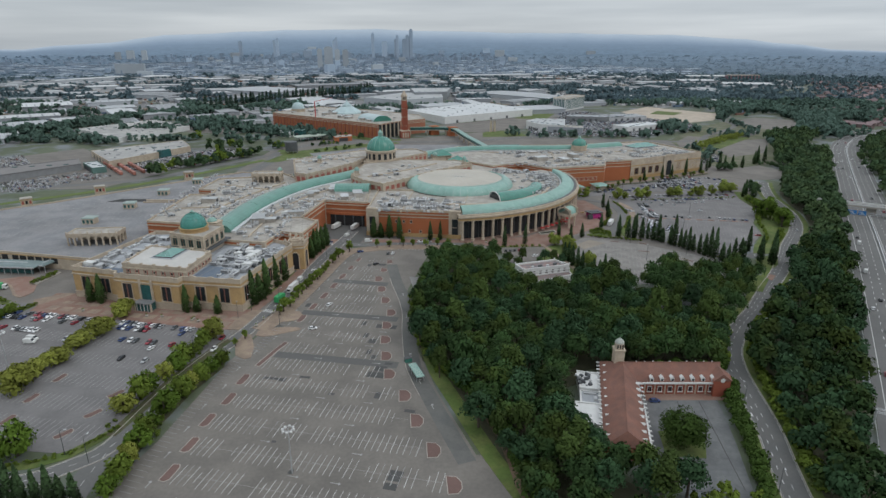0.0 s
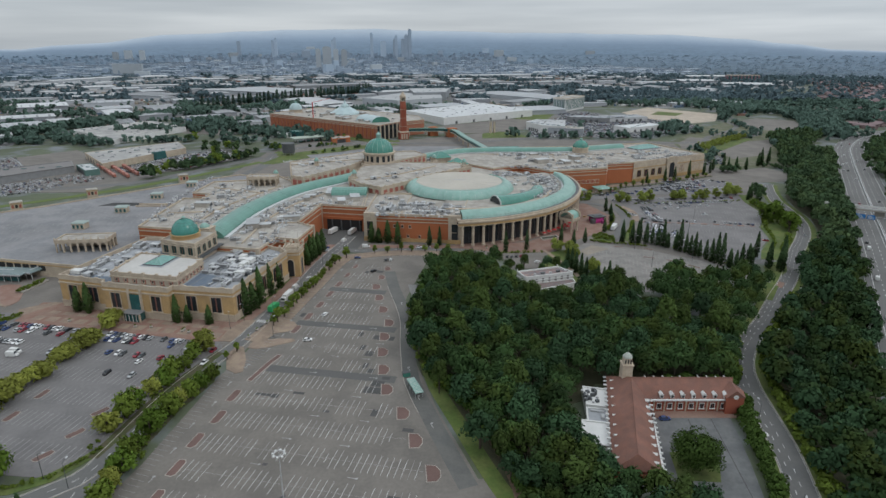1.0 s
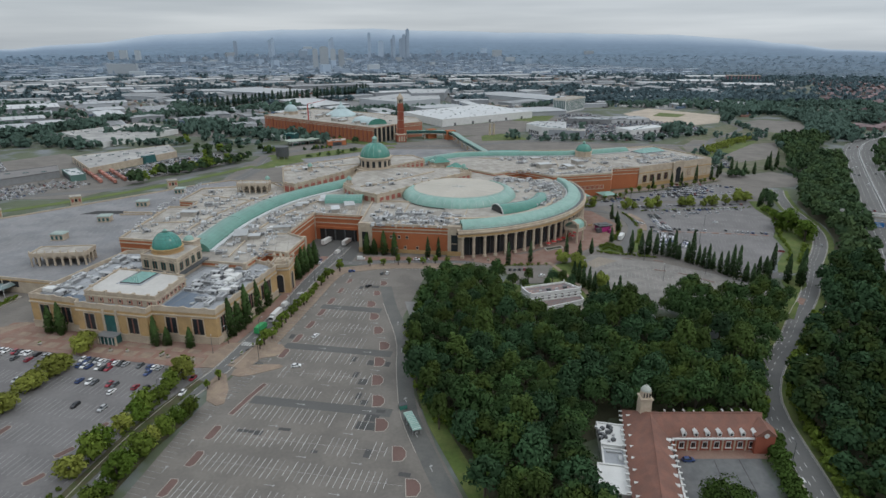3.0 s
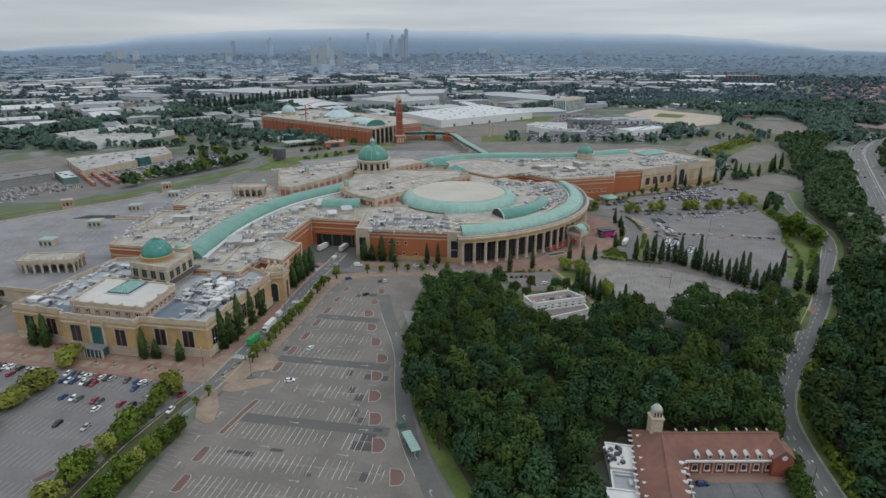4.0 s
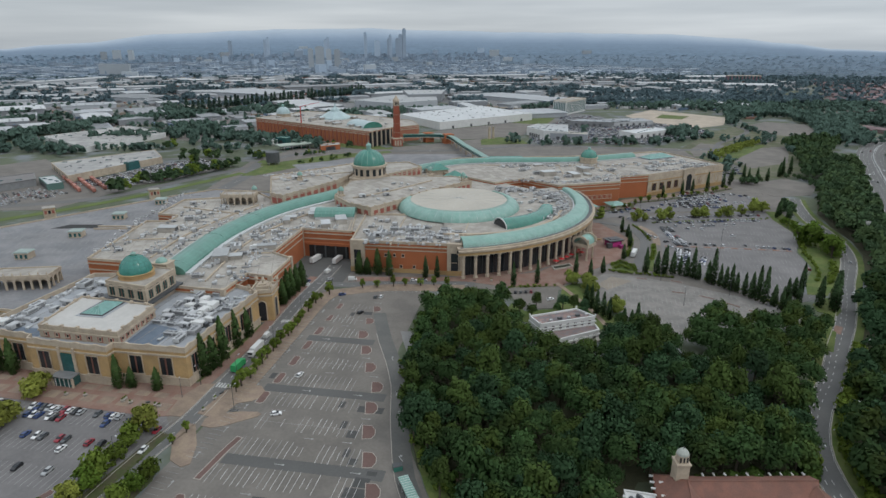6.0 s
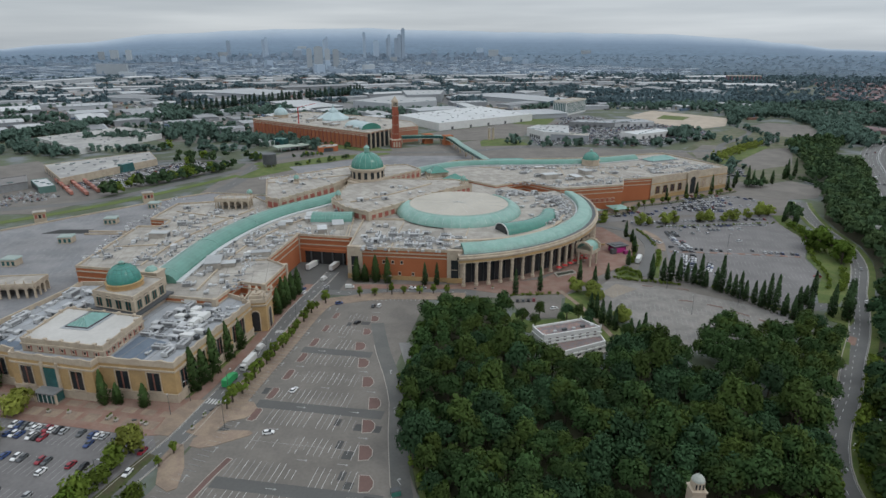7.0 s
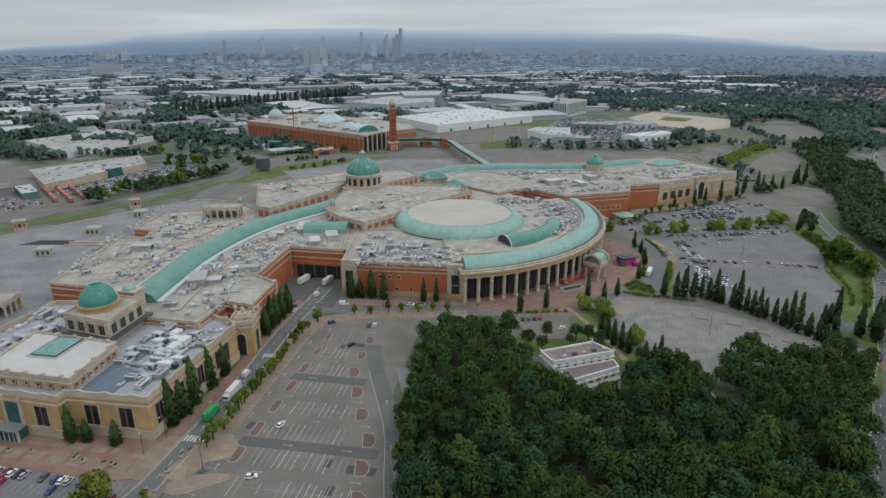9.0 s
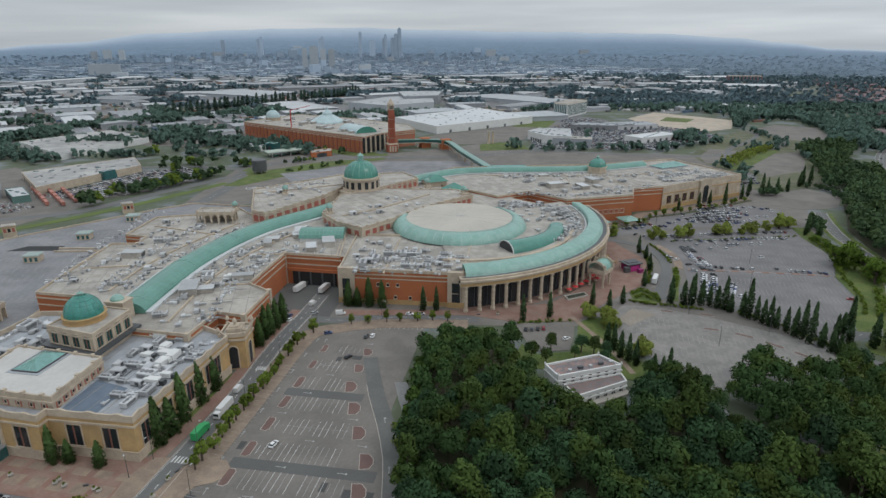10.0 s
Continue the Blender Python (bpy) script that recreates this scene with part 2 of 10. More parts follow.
class Build:
    """Gathers the faces of one mesh."""

    def __init__(self):
        self.v, self.f, self.m = [], [], []

    def face(self, pts, mi=0):
        k = len(self.v)
        self.v.extend(tuple(p) for p in pts)
        self.f.append(tuple(range(k, k + len(pts))))
        self.m.append(mi)
        return self

    def prism(self, poly, z0, z1, mi=0, top=None, bottom=False, inset=0.0):
        """An upright body over a plan, counter-clockwise; top: the material of its upper face."""
        n = len(poly)
        cx, cy = sum(p[0] for p in poly) / n, sum(p[1] for p in poly) / n
        up_ = [(cx + (x - cx) * (1 - inset), cy + (y - cy) * (1 - inset)) for x, y in poly]
        k = len(self.v)
        self.v.extend((x, y, z0) for x, y in poly)
        self.v.extend((x, y, z1) for x, y in up_)
        for i in range(n):
            j = (i + 1) % n
            self.f.append((k + i, k + j, k + n + j, k + n + i))
            self.m.append(mi)
        self.f.append(tuple(range(k + n, k + 2 * n)))
        self.m.append(mi if top is None else top)
        if bottom:
            self.f.append(tuple(range(k + n - 1, k - 1, -1)))
            self.m.append(mi)
        return self

    def box(self, x, y, z, w, d, h, turn=0.0, mi=0, top=None, inset=0.0):
        c, s = math.cos(turn), math.sin(turn)
        q = [(x + a * c - b * s, y + a * s + b * c) for a, b in ((-w / 2, -d / 2), (w / 2, -d / 2), (w / 2, d / 2), (-w / 2, d / 2))]
        return self.prism(q, z, z + h, mi, top, True, inset)

    def lathe(self, profile, n, x=0.0, y=0.0, mi=0, a0=0.0, a1=2 * math.pi):
        """A profile of (radius, height) turned round an upright axis."""
        k, full = len(self.v), abs(a1 - a0 - 2 * math.pi) < 1e-6
        cols = n if full else n + 1
        for i in range(cols):
            a = a0 + (a1 - a0) * i / n
            self.v.extend((x + r * math.cos(a), y + r * math.sin(a), z) for r, z in profile)
        m = len(profile)
        for i in range(n):
            j = (i + 1) % cols
            for t in range(m - 1):
                self.f.append((k + i * m + t, k + j * m + t, k + j * m + t + 1, k + i * m + t + 1))
                self.m.append(mi)
        return self

    def ribbon(self, line, left, right, z, mi=0, thick=0.0):
        """A strip along a line, from left to right of it (metres, right positive)."""
        nrm = normals(line)
        a = [(p[0] + q[0] * left, p[1] + q[1] * left) for p, q in zip(line, nrm)]
        b = [(p[0] + q[0] * right, p[1] + q[1] * right) for p, q in zip(line, nrm)]
        k, n, m = len(self.v), len(line), 4 if thick else 2
        for (xa, ya), (xb, yb) in zip(a, b):
            self.v.extend(((xb, yb, z), (xa, ya, z)))
            if thick:
                self.v.extend(((xa, ya, z - thick), (xb, yb, z - thick)))
        for i in range(n - 1):
            for s in range(m if thick else 1):
                u = (s + 1) % m
                self.f.append((k + i * m + s, k + (i + 1) * m + s, k + (i + 1) * m + u, k + i * m + u))
                self.m.append(mi)
        if thick:
            self.f.extend((tuple(range(k, k + 4)), tuple(range(k + 4 * n - 1, k + 4 * n - 5, -1))))
            self.m.extend((mi, mi))
        return self

    def tube(self, p, q, r0, r1, n=6, mi=0):
        p, q = Vector(p), Vector(q)
        side = (q - p).orthogonal().normalized()
        other = (q - p).normalized().cross(side)
        k = len(self.v)
        for c, r in ((p, r0), (q, r1)):
            for i in range(n):
                a = 2 * math.pi * i / n
                self.v.append(tuple(c + (side * math.cos(a) + other * math.sin(a)) * r))
        for i in range(n):
            j = (i + 1) % n
            self.f.append((k + i, k + j, k + n + j, k + n + i))
            self.m.append(mi)
        self.f.append(tuple(range(k + n, k + 2 * n)))
        self.m.append(mi)
        return self

    def mesh(self, name, mats, smooth=False):
        me = bpy.data.meshes.new(name)
        me.from_pydata(self.v, [], self.f)
        for m in mats if isinstance(mats, (list, tuple)) else [mats]:
            me.materials.append(m)
        me.polygons.foreach_set("material_index", self.m)
        if smooth:
            me.polygons.foreach_set("use_smooth", [True] * len(self.f))
        me.update()
        return me


def normals(line):
    out = []
    for i in range(len(line)):
        a, b = line[max(i - 1, 0)], line[min(i + 1, len(line) - 1)]
        d = math.hypot(b[0] - a[0], b[1] - a[1])
        out.append(((b[1] - a[1]) / d, -(b[0] - a[0]) / d))
    return out


def curve(pts, step=8.0):
    """A smooth line through the points of a plan."""
    out = []
    for i in range(len(pts) - 1):
        p0, p1, p2, p3 = pts[max(i - 1, 0)], pts[i], pts[i + 1], pts[min(i + 2, len(pts) - 1)]
        n = max(2, int(math.dist(p1, p2) / step))
        for s in range(n):
            t = s / n
            out.append(tuple(0.5 * (2 * p1[c] + (p2[c] - p0[c]) * t + (2 * p0[c] - 5 * p1[c] + 4 * p2[c] - p3[c]) * t * t + (3 * p1[c] - p0[c] - 3 * p2[c] + p3[c]) * t ** 3) for c in (0, 1)))
    return out + [tuple(pts[-1])]


def inside(poly, x, y):
    hit, j = False, len(poly) - 1
    for i in range(len(poly)):
        (xi, yi), (xj, yj) = poly[i], poly[j]
        if (yi > y) != (yj > y) and x < (xj - xi) * (y - yi) / (yj - yi) + xi:
            hit = not hit
        j = i
    return hit


def thing(name, at, label, category, group="", kind="", turn=0.0):
    """A thing's base, to which its parts are bound."""
    ob = new(name)
    ob.location = at if len(at) == 3 else (*at, 0.0)
    ob.rotation_euler[2] = turn
    ob.empty_display_size = 0.5
    return tagged(ob, label, category, group, kind)


def bind(ob, parent):
    """Binds a part that was built in the world's metres."""
    ob.parent = parent
    top = parent
    while top.parent:
        top = top.parent
    if parent.parent is None:
        ob.matrix_parent_inverse = Matrix.LocRotScale(top.location, top.rotation_euler, None).inverted()
    else:
        ob.matrix_parent_inverse = Matrix.LocRotScale(parent.location, parent.rotation_euler, parent.scale).inverted()
    return ob


def part(name, b, mats, parent=None, label="", smooth=False):
    ob = new(name, b.mesh(name, mats, smooth) if isinstance(b, Build) else b)
    if label:
        ob["label"] = label
    return bind(ob, parent) if parent else ob


def laid(name, b, mats, label, category, kind="structure"):
    return tagged(part(name, b, mats), label, category, kind=kind)


def place(me, name, parent, x, y, z, turn=0.0, label="", scale=(1, 1, 1)):
    """One more object on a shared mesh, set at a place of the world."""
    ob = new(name, me)
    ob.location, ob.rotation_euler, ob.scale = (x, y, z), (0, 0, turn), scale
    if label:
        ob["label"] = label
    return bind(ob, parent) if parent else ob


def along(p, q, n, margin=0.0):
    """n even places on the line from p to q, with the turn of a wall whose outside is to its right."""
    d = math.dist(p, q)
    ux, uy = (q[0] - p[0]) / d, (q[1] - p[1]) / d
    a = math.atan2(uy, ux)
    for i in range(n):
        s = margin + (d - 2 * margin) * (i + 0.5) / n
        yield p[0] + ux * s, p[1] + uy * s, a


def offset(poly, d):
    """A counter-clockwise plan moved outwards by d."""
    out, n = [], len(poly)
    for i in range(n):
        a, b, c = poly[i - 1], poly[i], poly[(i + 1) % n]
        e1, e2 = (b[0] - a[0], b[1] - a[1]), (c[0] - b[0], c[1] - b[1])
        l1, l2 = math.hypot(*e1), math.hypot(*e2)
        n1, n2 = (e1[1] / l1, -e1[0] / l1), (e2[1] / l2, -e2[0] / l2)
        k = d / max(0.35, 1 + n1[0] * n2[0] + n1[1] * n2[1])
        out.append((b[0] + (n1[0] + n2[0]) * k, b[1] + (n1[1] + n2[1]) * k))
    return out


def rim(b, poly, width, z0, z1, mi=0, out=0.0):
    """A parapet or cornice round a plan, as one closed ring."""
    o, i = offset(poly, out), offset(poly, out - width)
    n, k = len(poly), len(b.v)
    for ring_, z in ((o, z0), (o, z1), (i, z1), (i, z0)):
        b.v.extend((x, y, z) for x, y in ring_)
    for a in range(n):
        c = (a + 1) % n
        for r in range(4):
            q = (r + 1) % 4
            b.f.append((k + r * n + a, k + r * n + c, k + q * n + c, k + q * n + a))
            b.m.append(mi)
    return b

# ---- the ground, reaching to the horizon ----
b = Build()
ring = [0, 60, 140, 260, 420, 650, 950, 1400, 2000, 2900]
spokes = 72
b.v = [(0, 60, 0)] + [(r * math.sin(2 * math.pi * k / spokes), 60 + r * math.cos(2 * math.pi * k / spokes), 0) for r in ring[1:] for k in range(spokes)]
for k in range(spokes):
    j = (k + 1) % spokes
    b.f.append((0, 1 + j, 1 + k))
    for r in range(len(ring) - 2):
        a = 1 + r * spokes
        b.f.append((a + k, a + j, a + spokes + j, a + spokes + k))
b.m = [0] * len(b.f)
laid("ground", b, SCRUB, "rough grass and grey earth of an industrial plain", "ground")

# Beyond the estate the plain rises gently to a line of moors.


def far_height(r, a):
    """The height of the plain at distance r and bearing a (0 ahead)."""
    t = max(0.0, (r - 2850) / 1550)
    return 88 * t ** 1.5 * (1 - 0.1 * min(1, abs(a)))


MOORS = [(-180, 110), (-60, 100), (-35, 107), (-29.5, 140), (-23.4, 200), (-16, 230), (-11.8, 241), (-6.8, 246), (0, 233), (6, 222), (10.9, 216), (20.4, 201), (24.7, 177), (28.8, 144), (32.6, 108), (35, 95), (60, 95), (180, 110)]


def moor(a):
    """The moors' height by bearing."""
    d = math.degrees(a)
    for (d0, z0), (d1, z1) in zip(MOORS, MOORS[1:]):
        if d0 <= d <= d1:
            t = (d - d0) / (d1 - d0)
            return z0 + (z1 - z0) * t * t * (3 - 2 * t) + 2.5 * math.sin(d * 1.7) + 1.5 * math.sin(d * 3.9)
    return 110


def fan(name, radii, height, mat, label):
    f = Build()
    steps = 180
    for r in radii:
        for k in range(steps):
            a = 2 * math.pi * k / steps - math.pi
            f.v.append((r * math.sin(a), 60 + r * math.cos(a), height(r, a)))
    for i in range(len(radii) - 1):
        for k in range(steps):
            j = (k + 1) % steps
            f.f.append((i * steps + k, i * steps + j, (i + 1) * steps + j, (i + 1) * steps + k))
    f.m = [0] * len(f.f)
    return laid(name, f, mat, label, "backdrop")


def rise(r, a):
    """The far land's height: the plain, then foothills, then moors."""
    if r <= 4140:
        return far_height(r, a) + (1 if r > 2900 else 0)
    low = max(0.45 * moor(a) + 0.55 * far_height(4400, a), 80)
    if r <= 4400:
        return far_height(4140, a) + (low - far_height(4140, a)) * (r - 4140) / 260
    return low + (moor(a) - low) * (r - 4400) / 340


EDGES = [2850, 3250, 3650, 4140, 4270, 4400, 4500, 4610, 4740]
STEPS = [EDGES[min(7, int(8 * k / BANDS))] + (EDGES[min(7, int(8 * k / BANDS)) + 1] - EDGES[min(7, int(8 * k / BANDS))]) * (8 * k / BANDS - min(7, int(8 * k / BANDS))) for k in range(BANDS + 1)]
# Each band carries its own haze colour.
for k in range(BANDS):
    label = ("plain with woods far off, blue-green haze in its colour", "hazy blue-grey plain with suburbs far off", "hazy blue foothills with faint woods", "slopes of distant moors, pale blue haze in their colour")[4 * k // BANDS]
    fan("backdrop_plain" if k < 10 else "backdrop_hills", [STEPS[k], (STEPS[k] + STEPS[k + 1]) / 2, STEPS[k + 1]], rise, HAZE_MATS[k], label)

# ---- asphalt, roads and paving ----
LOT = [(-112, 118), (34, 118), (17, 151), (-2, 206), (-16, 258), (-20, 311), (-8, 381), (-20, 388), (-49, 388), (-63, 378), (-72, 340), (-80, 291), (-93, 230), (-99, 175)]
LOT_W = [(-330, 176), (-160, 172), (-124, 168), (-113, 190), (-105, 222), (-96, 248), (-108, 268), (-210, 290), (-330, 316)]
laid("asphalt_south", Build().prism([(-98, 168), (20, 168), (34, 128), (44, -120), (-84, -120)], -0.2, 0.02), ASPHALT, "worn asphalt going on behind the car park", "car park")
laid("asphalt_apron", Build().prism([(-420, 300), (-200, 262), (-110, 262), (-92, 240), (-60, 395), (20, 384), (130, 380), (112, 320), (180, 338), (300, 560), (330, 640), (300, 690), (30, 470), (-60, 440), (-100, 300), (-420, 440)], -0.2, 0.04, 0), ASPHALT, "grey asphalt round the shopping centre", "pavement")
ASPHALT_F = surface("grey_asphalt", (0.146, 0.139, 0.138), 0.9, 0.26, 0.03, 0.8, 0.2, other=(0.170, 0.162, 0.160))
laid("car_park_main", Build().prism(LOT, -0.2, 0.07), ASPHALT, "worn pale asphalt of a nearly empty car park", "car park")
laid("car_park_west", Build().prism(LOT_W, -0.2, 0.07), ASPHALT_F, "worn asphalt of a half-full car park", "car park")
ASPHALT_E = surface("pale_worn_asphalt", (0.182, 0.172, 0.160), 0.9, 0.28, 0.06, 0.5, 0.2, other=(0.22, 0.205, 0.19))
LOT_E = [(80, 385), (100, 338), (112, 320), (150, 322), (183, 340), (181, 356), (166, 371), (141, 390), (118, 403), (100, 408)]
LOT_F = [(150, 408), (168, 386), (190, 372), (213, 392), (231, 415), (240, 446), (261, 479), (265, 524), (272, 550), (230, 552), (150, 530), (150, 502), (155, 464), (148, 440)]
LOT_G = [(125, 527), (180, 548), (276, 560), (292, 600), (270, 618), (190, 590), (110, 565)]
laid("car_park_east", Build().prism(LOT_E, -0.2, 0.07), ASPHALT_E, "empty grey asphalt car park beside the wood", "car park")
laid("car_park_south", Build().prism(LOT_F, -0.2, 0.07), ASPHALT_F, "grey asphalt car park with many cars", "car park")
laid("car_park_far", Build().prism(LOT_G, -0.2, 0.08), ASPHALT_F, "grey asphalt car park before the east wing", "car park")
laid("car_park_north", Build().prism([(320, 811), (334, 860), (372, 916), (401, 893), (343, 811)], -0.2, 0.06), ASPHALT, "empty grey asphalt car park", "car park")
laid("car_park_hill", Build().prism([(353, 734), (356, 784), (418, 866), (475, 887), (450, 830), (413, 766)], -0.2, 0.065), ASPHALT, "empty grey asphalt car park below a hedge bank", "car park")
laid("car_park_distant", Build().prism([(521, 1100), (593, 1162), (644, 1125), (604, 1021), (554, 953), (524, 1000)], -0.2, 0.06), ASPHALT, "empty pale asphalt car park among trees", "car park")

laid("north_green", Build().prism([(300, 692), (330, 760), (318, 805), (326, 870), (368, 930), (420, 1010), (470, 1060), (520, 1110), (560, 950), (490, 892), (452, 800), (420, 740), (385, 692), (362, 683), (323, 663)], -0.2, 0.045), surface("dry_rough_grass", (0.088, 0.100, 0.046), 0.95, 0.4, 0.03, 0.4, 0.2, other=(0.125, 0.122, 0.085)), "rough green land between outlying car parks", "grass")
laid("north_lane", Build().ribbon(curve([(302, 690), (338, 735), (346, 800), (392, 905), (440, 960), (500, 1040), (512, 1110)]), -4, 4, 0.078, 0, 0.2), ROAD, "grey lane between outlying car parks", "road")
laid("north_apron", Build().prism([(-225, 592), (-150, 640), (-60, 690), (60, 745), (320, 700), (345, 760), (330, 870), (140, 905), (60, 960), (-20, 905), (-90, 870), (-190, 880), (-225, 780)], -0.2, 0.03), ASPHALT, "grey asphalt lots and roads behind the shopping centre", "pavement")
for bed, (poly, label) in enumerate((
    ([(-212, 700), (-196, 700), (-120, 800), (-60, 845), (-66, 855), (-135, 830), (-198, 770)], "grass bank beside the main road"),
    ([(60, 905), (130, 915), (120, 960), (80, 985), (62, 950)], "green grass at the roundabout"),
    ([(-216, 776), (-206, 770), (-196, 780), (-202, 792), (-214, 790)], "green roundabout island"),
    ([(330, 775), (345, 770), (455, 895), (440, 912)], "yellow-green grass bank between car parks"),
    ([(-140, 1000), (-70, 880), (-64, 890), (-60, 870), (-100, 868), (-150, 900)], "grass before the brick hall"),
    ([(130, 1150), (190, 1130), (225, 1230), (180, 1230)], "green verge by the white shed"),
)):
    laid("grass_bed", Build().prism(poly, 0, 0.1215 + 0.0041 * bed), GRASS, label, "grass")

ROADS = [
    ("road", curve([(-330, 160), (-190, 152), (-140, 152), (-121, 163), (-113.5, 173), (-110.5, 195), (-107, 218), (-101, 240), (-94.5, 259), (-90.5, 279), (-86, 303), (-81.5, 331), (-77.5, 364), (-70, 402), (-66, 424)]), 7.2, 0.10, ROAD, "two-lane asphalt road with white markings"),
    ("road", curve([(-111, 120), (-113, 150), (-113.5, 173)]), 9.0, 0.095, ROAD, "short asphalt road at a junction"),
    ("road", curve([(-72, 394), (-52, 391), (-20, 394), (20, 391)]), 7.0, 0.09, ROAD, "asphalt road along the front of the shopping centre"),
    ("road", curve([(102, 112), (106, 140), (110.5, 160), (117, 184), (124.3, 224), (131.5, 244), (144, 263), (162, 284), (182, 311), (203, 338), (224, 369), (237, 390), (251, 409), (266, 432), (278, 457), (285, 479), (290, 502), (296, 528), (311, 568), (322, 592)]), 8.8, 0.10, ROAD, "curving two-lane access road between trees"),
    ("road", curve([(176, 362), (186, 352), (193, 342), (198, 334)]), 6.5, 0.085, ROAD, "short side road into the car park"),
    ("road", curve([(110, 470), (128, 452), (138, 430), (150, 412), (168, 388), (184, 371), (196, 367), (212, 375), (230, 388)]), 7.0, 0.09, ROAD, "narrow asphalt road past a row of cypresses"),
    ("road", curve([(-420, 400), (-335, 470), (-300, 510), (-225, 590), (-205, 690), (-208, 780), (-150, 850), (20, 860), (140, 900), (330, 860), (470, 930), (520, 1010)]), 13.0, 0.09, ROAD, "wide grey main road past the shopping centre"),
    ("road", curve([(-208, 780), (-330, 800), (-600, 700)]), 9.0, 0.085, ROAD, "grey side road to retail sheds"),
]
for name, line, wide, z, mat, label in ROADS:
    laid(name, Build().ribbon(line, -wide / 2, wide / 2, z, 0, 0.3), mat, label, "road")

# White centre dashes and edge lines.


def dashes(line, off, on, gap, w, z, b):
    run, i = 0.0, 0
    nrm = normals(line)
    pts = [(p[0] + q[0] * off, p[1] + q[1] * off) for p, q in zip(line, nrm)]
    for p, q in zip(pts, pts[1:]):
        d = math.dist(p, q)
        u = ((q[0] - p[0]) / d, (q[1] - p[1]) / d)
        s = -run
        while s < d:
            a, e = max(s, 0), min(s + on, d)
            if e > a:
                p1, p2 = (p[0] + u[0] * a, p[1] + u[1] * a), (p[0] + u[0] * e, p[1] + u[1] * e)
                b.face([(p1[0] + u[1] * w / 2, p1[1] - u[0] * w / 2, z), (p2[0] + u[1] * w / 2, p2[1] - u[0] * w / 2, z), (p2[0] - u[1] * w / 2, p2[1] + u[0] * w / 2, z), (p1[0] - u[1] * w / 2, p1[1] + u[0] * w / 2, z)])
            s += on + gap
        run = (run + d) % (on + gap)
    return b


b = Build()
for i, (name, line, wide, z, mat, label) in enumerate(ROADS):
    if i in (4, 7):
        continue
    dashes(line, 0, 2.4, 4.2, 0.2, z + 0.02, b)
    if i in (0, 3):
        for side in (-1, 1):
            dashes(line, side * (wide / 2 - 0.35), 40, 0.01, 0.12, z + 0.02, b)
    if i == 3:
        dashes(line, -2.2, 2, 5, 0.25, z + 0.021, b)
for k in range(7):
    b.box(-92.2 + 1.25 * k, 283.2 - 0.25 * k, 0.105, 0.65, 3.4, 0.02, -0.2)
    b.box(-80.5 + 1.0 * k, 343.5 - 0.15 * k, 0.105, 0.55, 3.0, 0.02, -0.12)
for side, wide in ((1, 3.4), (-1, 3.0)):
    laid("road_verge", Build().ribbon(ROADS[3][1], side * 4.75 if side > 0 else -4.75 - wide, 4.75 + wide if side > 0 else -4.75, 0.155, 0, 0.2), GRASS, "rough green verge beside the access road", "grass")
    laid("kerb", Build().ribbon(ROADS[3][1], side * 4.57 - 0.16, side * 4.57 + 0.16, 0.2, 0, 0.25), KERB, "pale stone kerb along the access road", "kerb")
    laid("kerb", Build().ribbon(ROADS[0][1], side * 3.76 - 0.14, side * 3.76 + 0.14, 0.2, 0, 0.25), KERB, "pale stone kerb along the road", "kerb")
laid("road_markings", b, PAINT, "white painted lines and crossings on the roads", "road marking", "stuff")

# ---- the motorway and what crosses it ----
MW = curve([(85, 30), (155.5, 147), (213, 243), (298, 387), (385, 540), (489, 719), (548, 814), (612, 892), (672, 941), (760, 985), (900, 1020), (1150, 1060)], 15)
b = Build().ribbon(MW, -18, 18, 0.12, 0, 0.4)
laid("motorway", b, ROAD, "broad grey motorway with four lanes each way", "motorway")
b = Build()
for off in (-14.5, -1.6, 1.6, 14.5):
    dashes(MW, off, 60, 0.01, 0.3, 0.15, b)
for off in (-10.2, -6.0, 6.0, 10.2):
    dashes(MW, off, 3, 6, 0.3, 0.15, b)
laid("motorway_markings", b, PAINT, "white lane lines on the motorway", "road marking", "stuff")
laid("barrier", Build().ribbon(MW, -0.3, 0.3, 1.0, 0, 1.0), METAL, "grey concrete barrier along the middle of the motorway", "barrier")
for side in (-18.6, 18.6):
    laid("verge_rail", Build().ribbon(MW, side - 0.1, side + 0.1, 0.85, 0, 0.35), METAL, "galvanised crash rail beside the motorway", "barrier")

bridge = thing("road_bridge", (340, 474), "grey concrete bridge over the motorway", "bridge", kind="structure")
across = [(312, 490), (327, 482), (356, 464), (385, 447), (430, 420)]
part("deck", Build().ribbon(across, -4.5, 4.5, 7.2, 0, 1.3), KERB, bridge)
part("road_surface", Build().ribbon(across, -3.6, 3.6, 7.26, 0, 0.05), ROAD, bridge)
for side in (-4.4, 4.4):
    part("parapet", Build().ribbon(across, side - 0.15, side + 0.15, 8.4, 0, 1.2), WHITE_PAINT, bridge)
for x, y in ((322, 485), (347, 469.5), (372, 455)):
    part("pier", Build().box(x, y, 0, 1.4, 7, 6, 1.0), KERB, bridge)


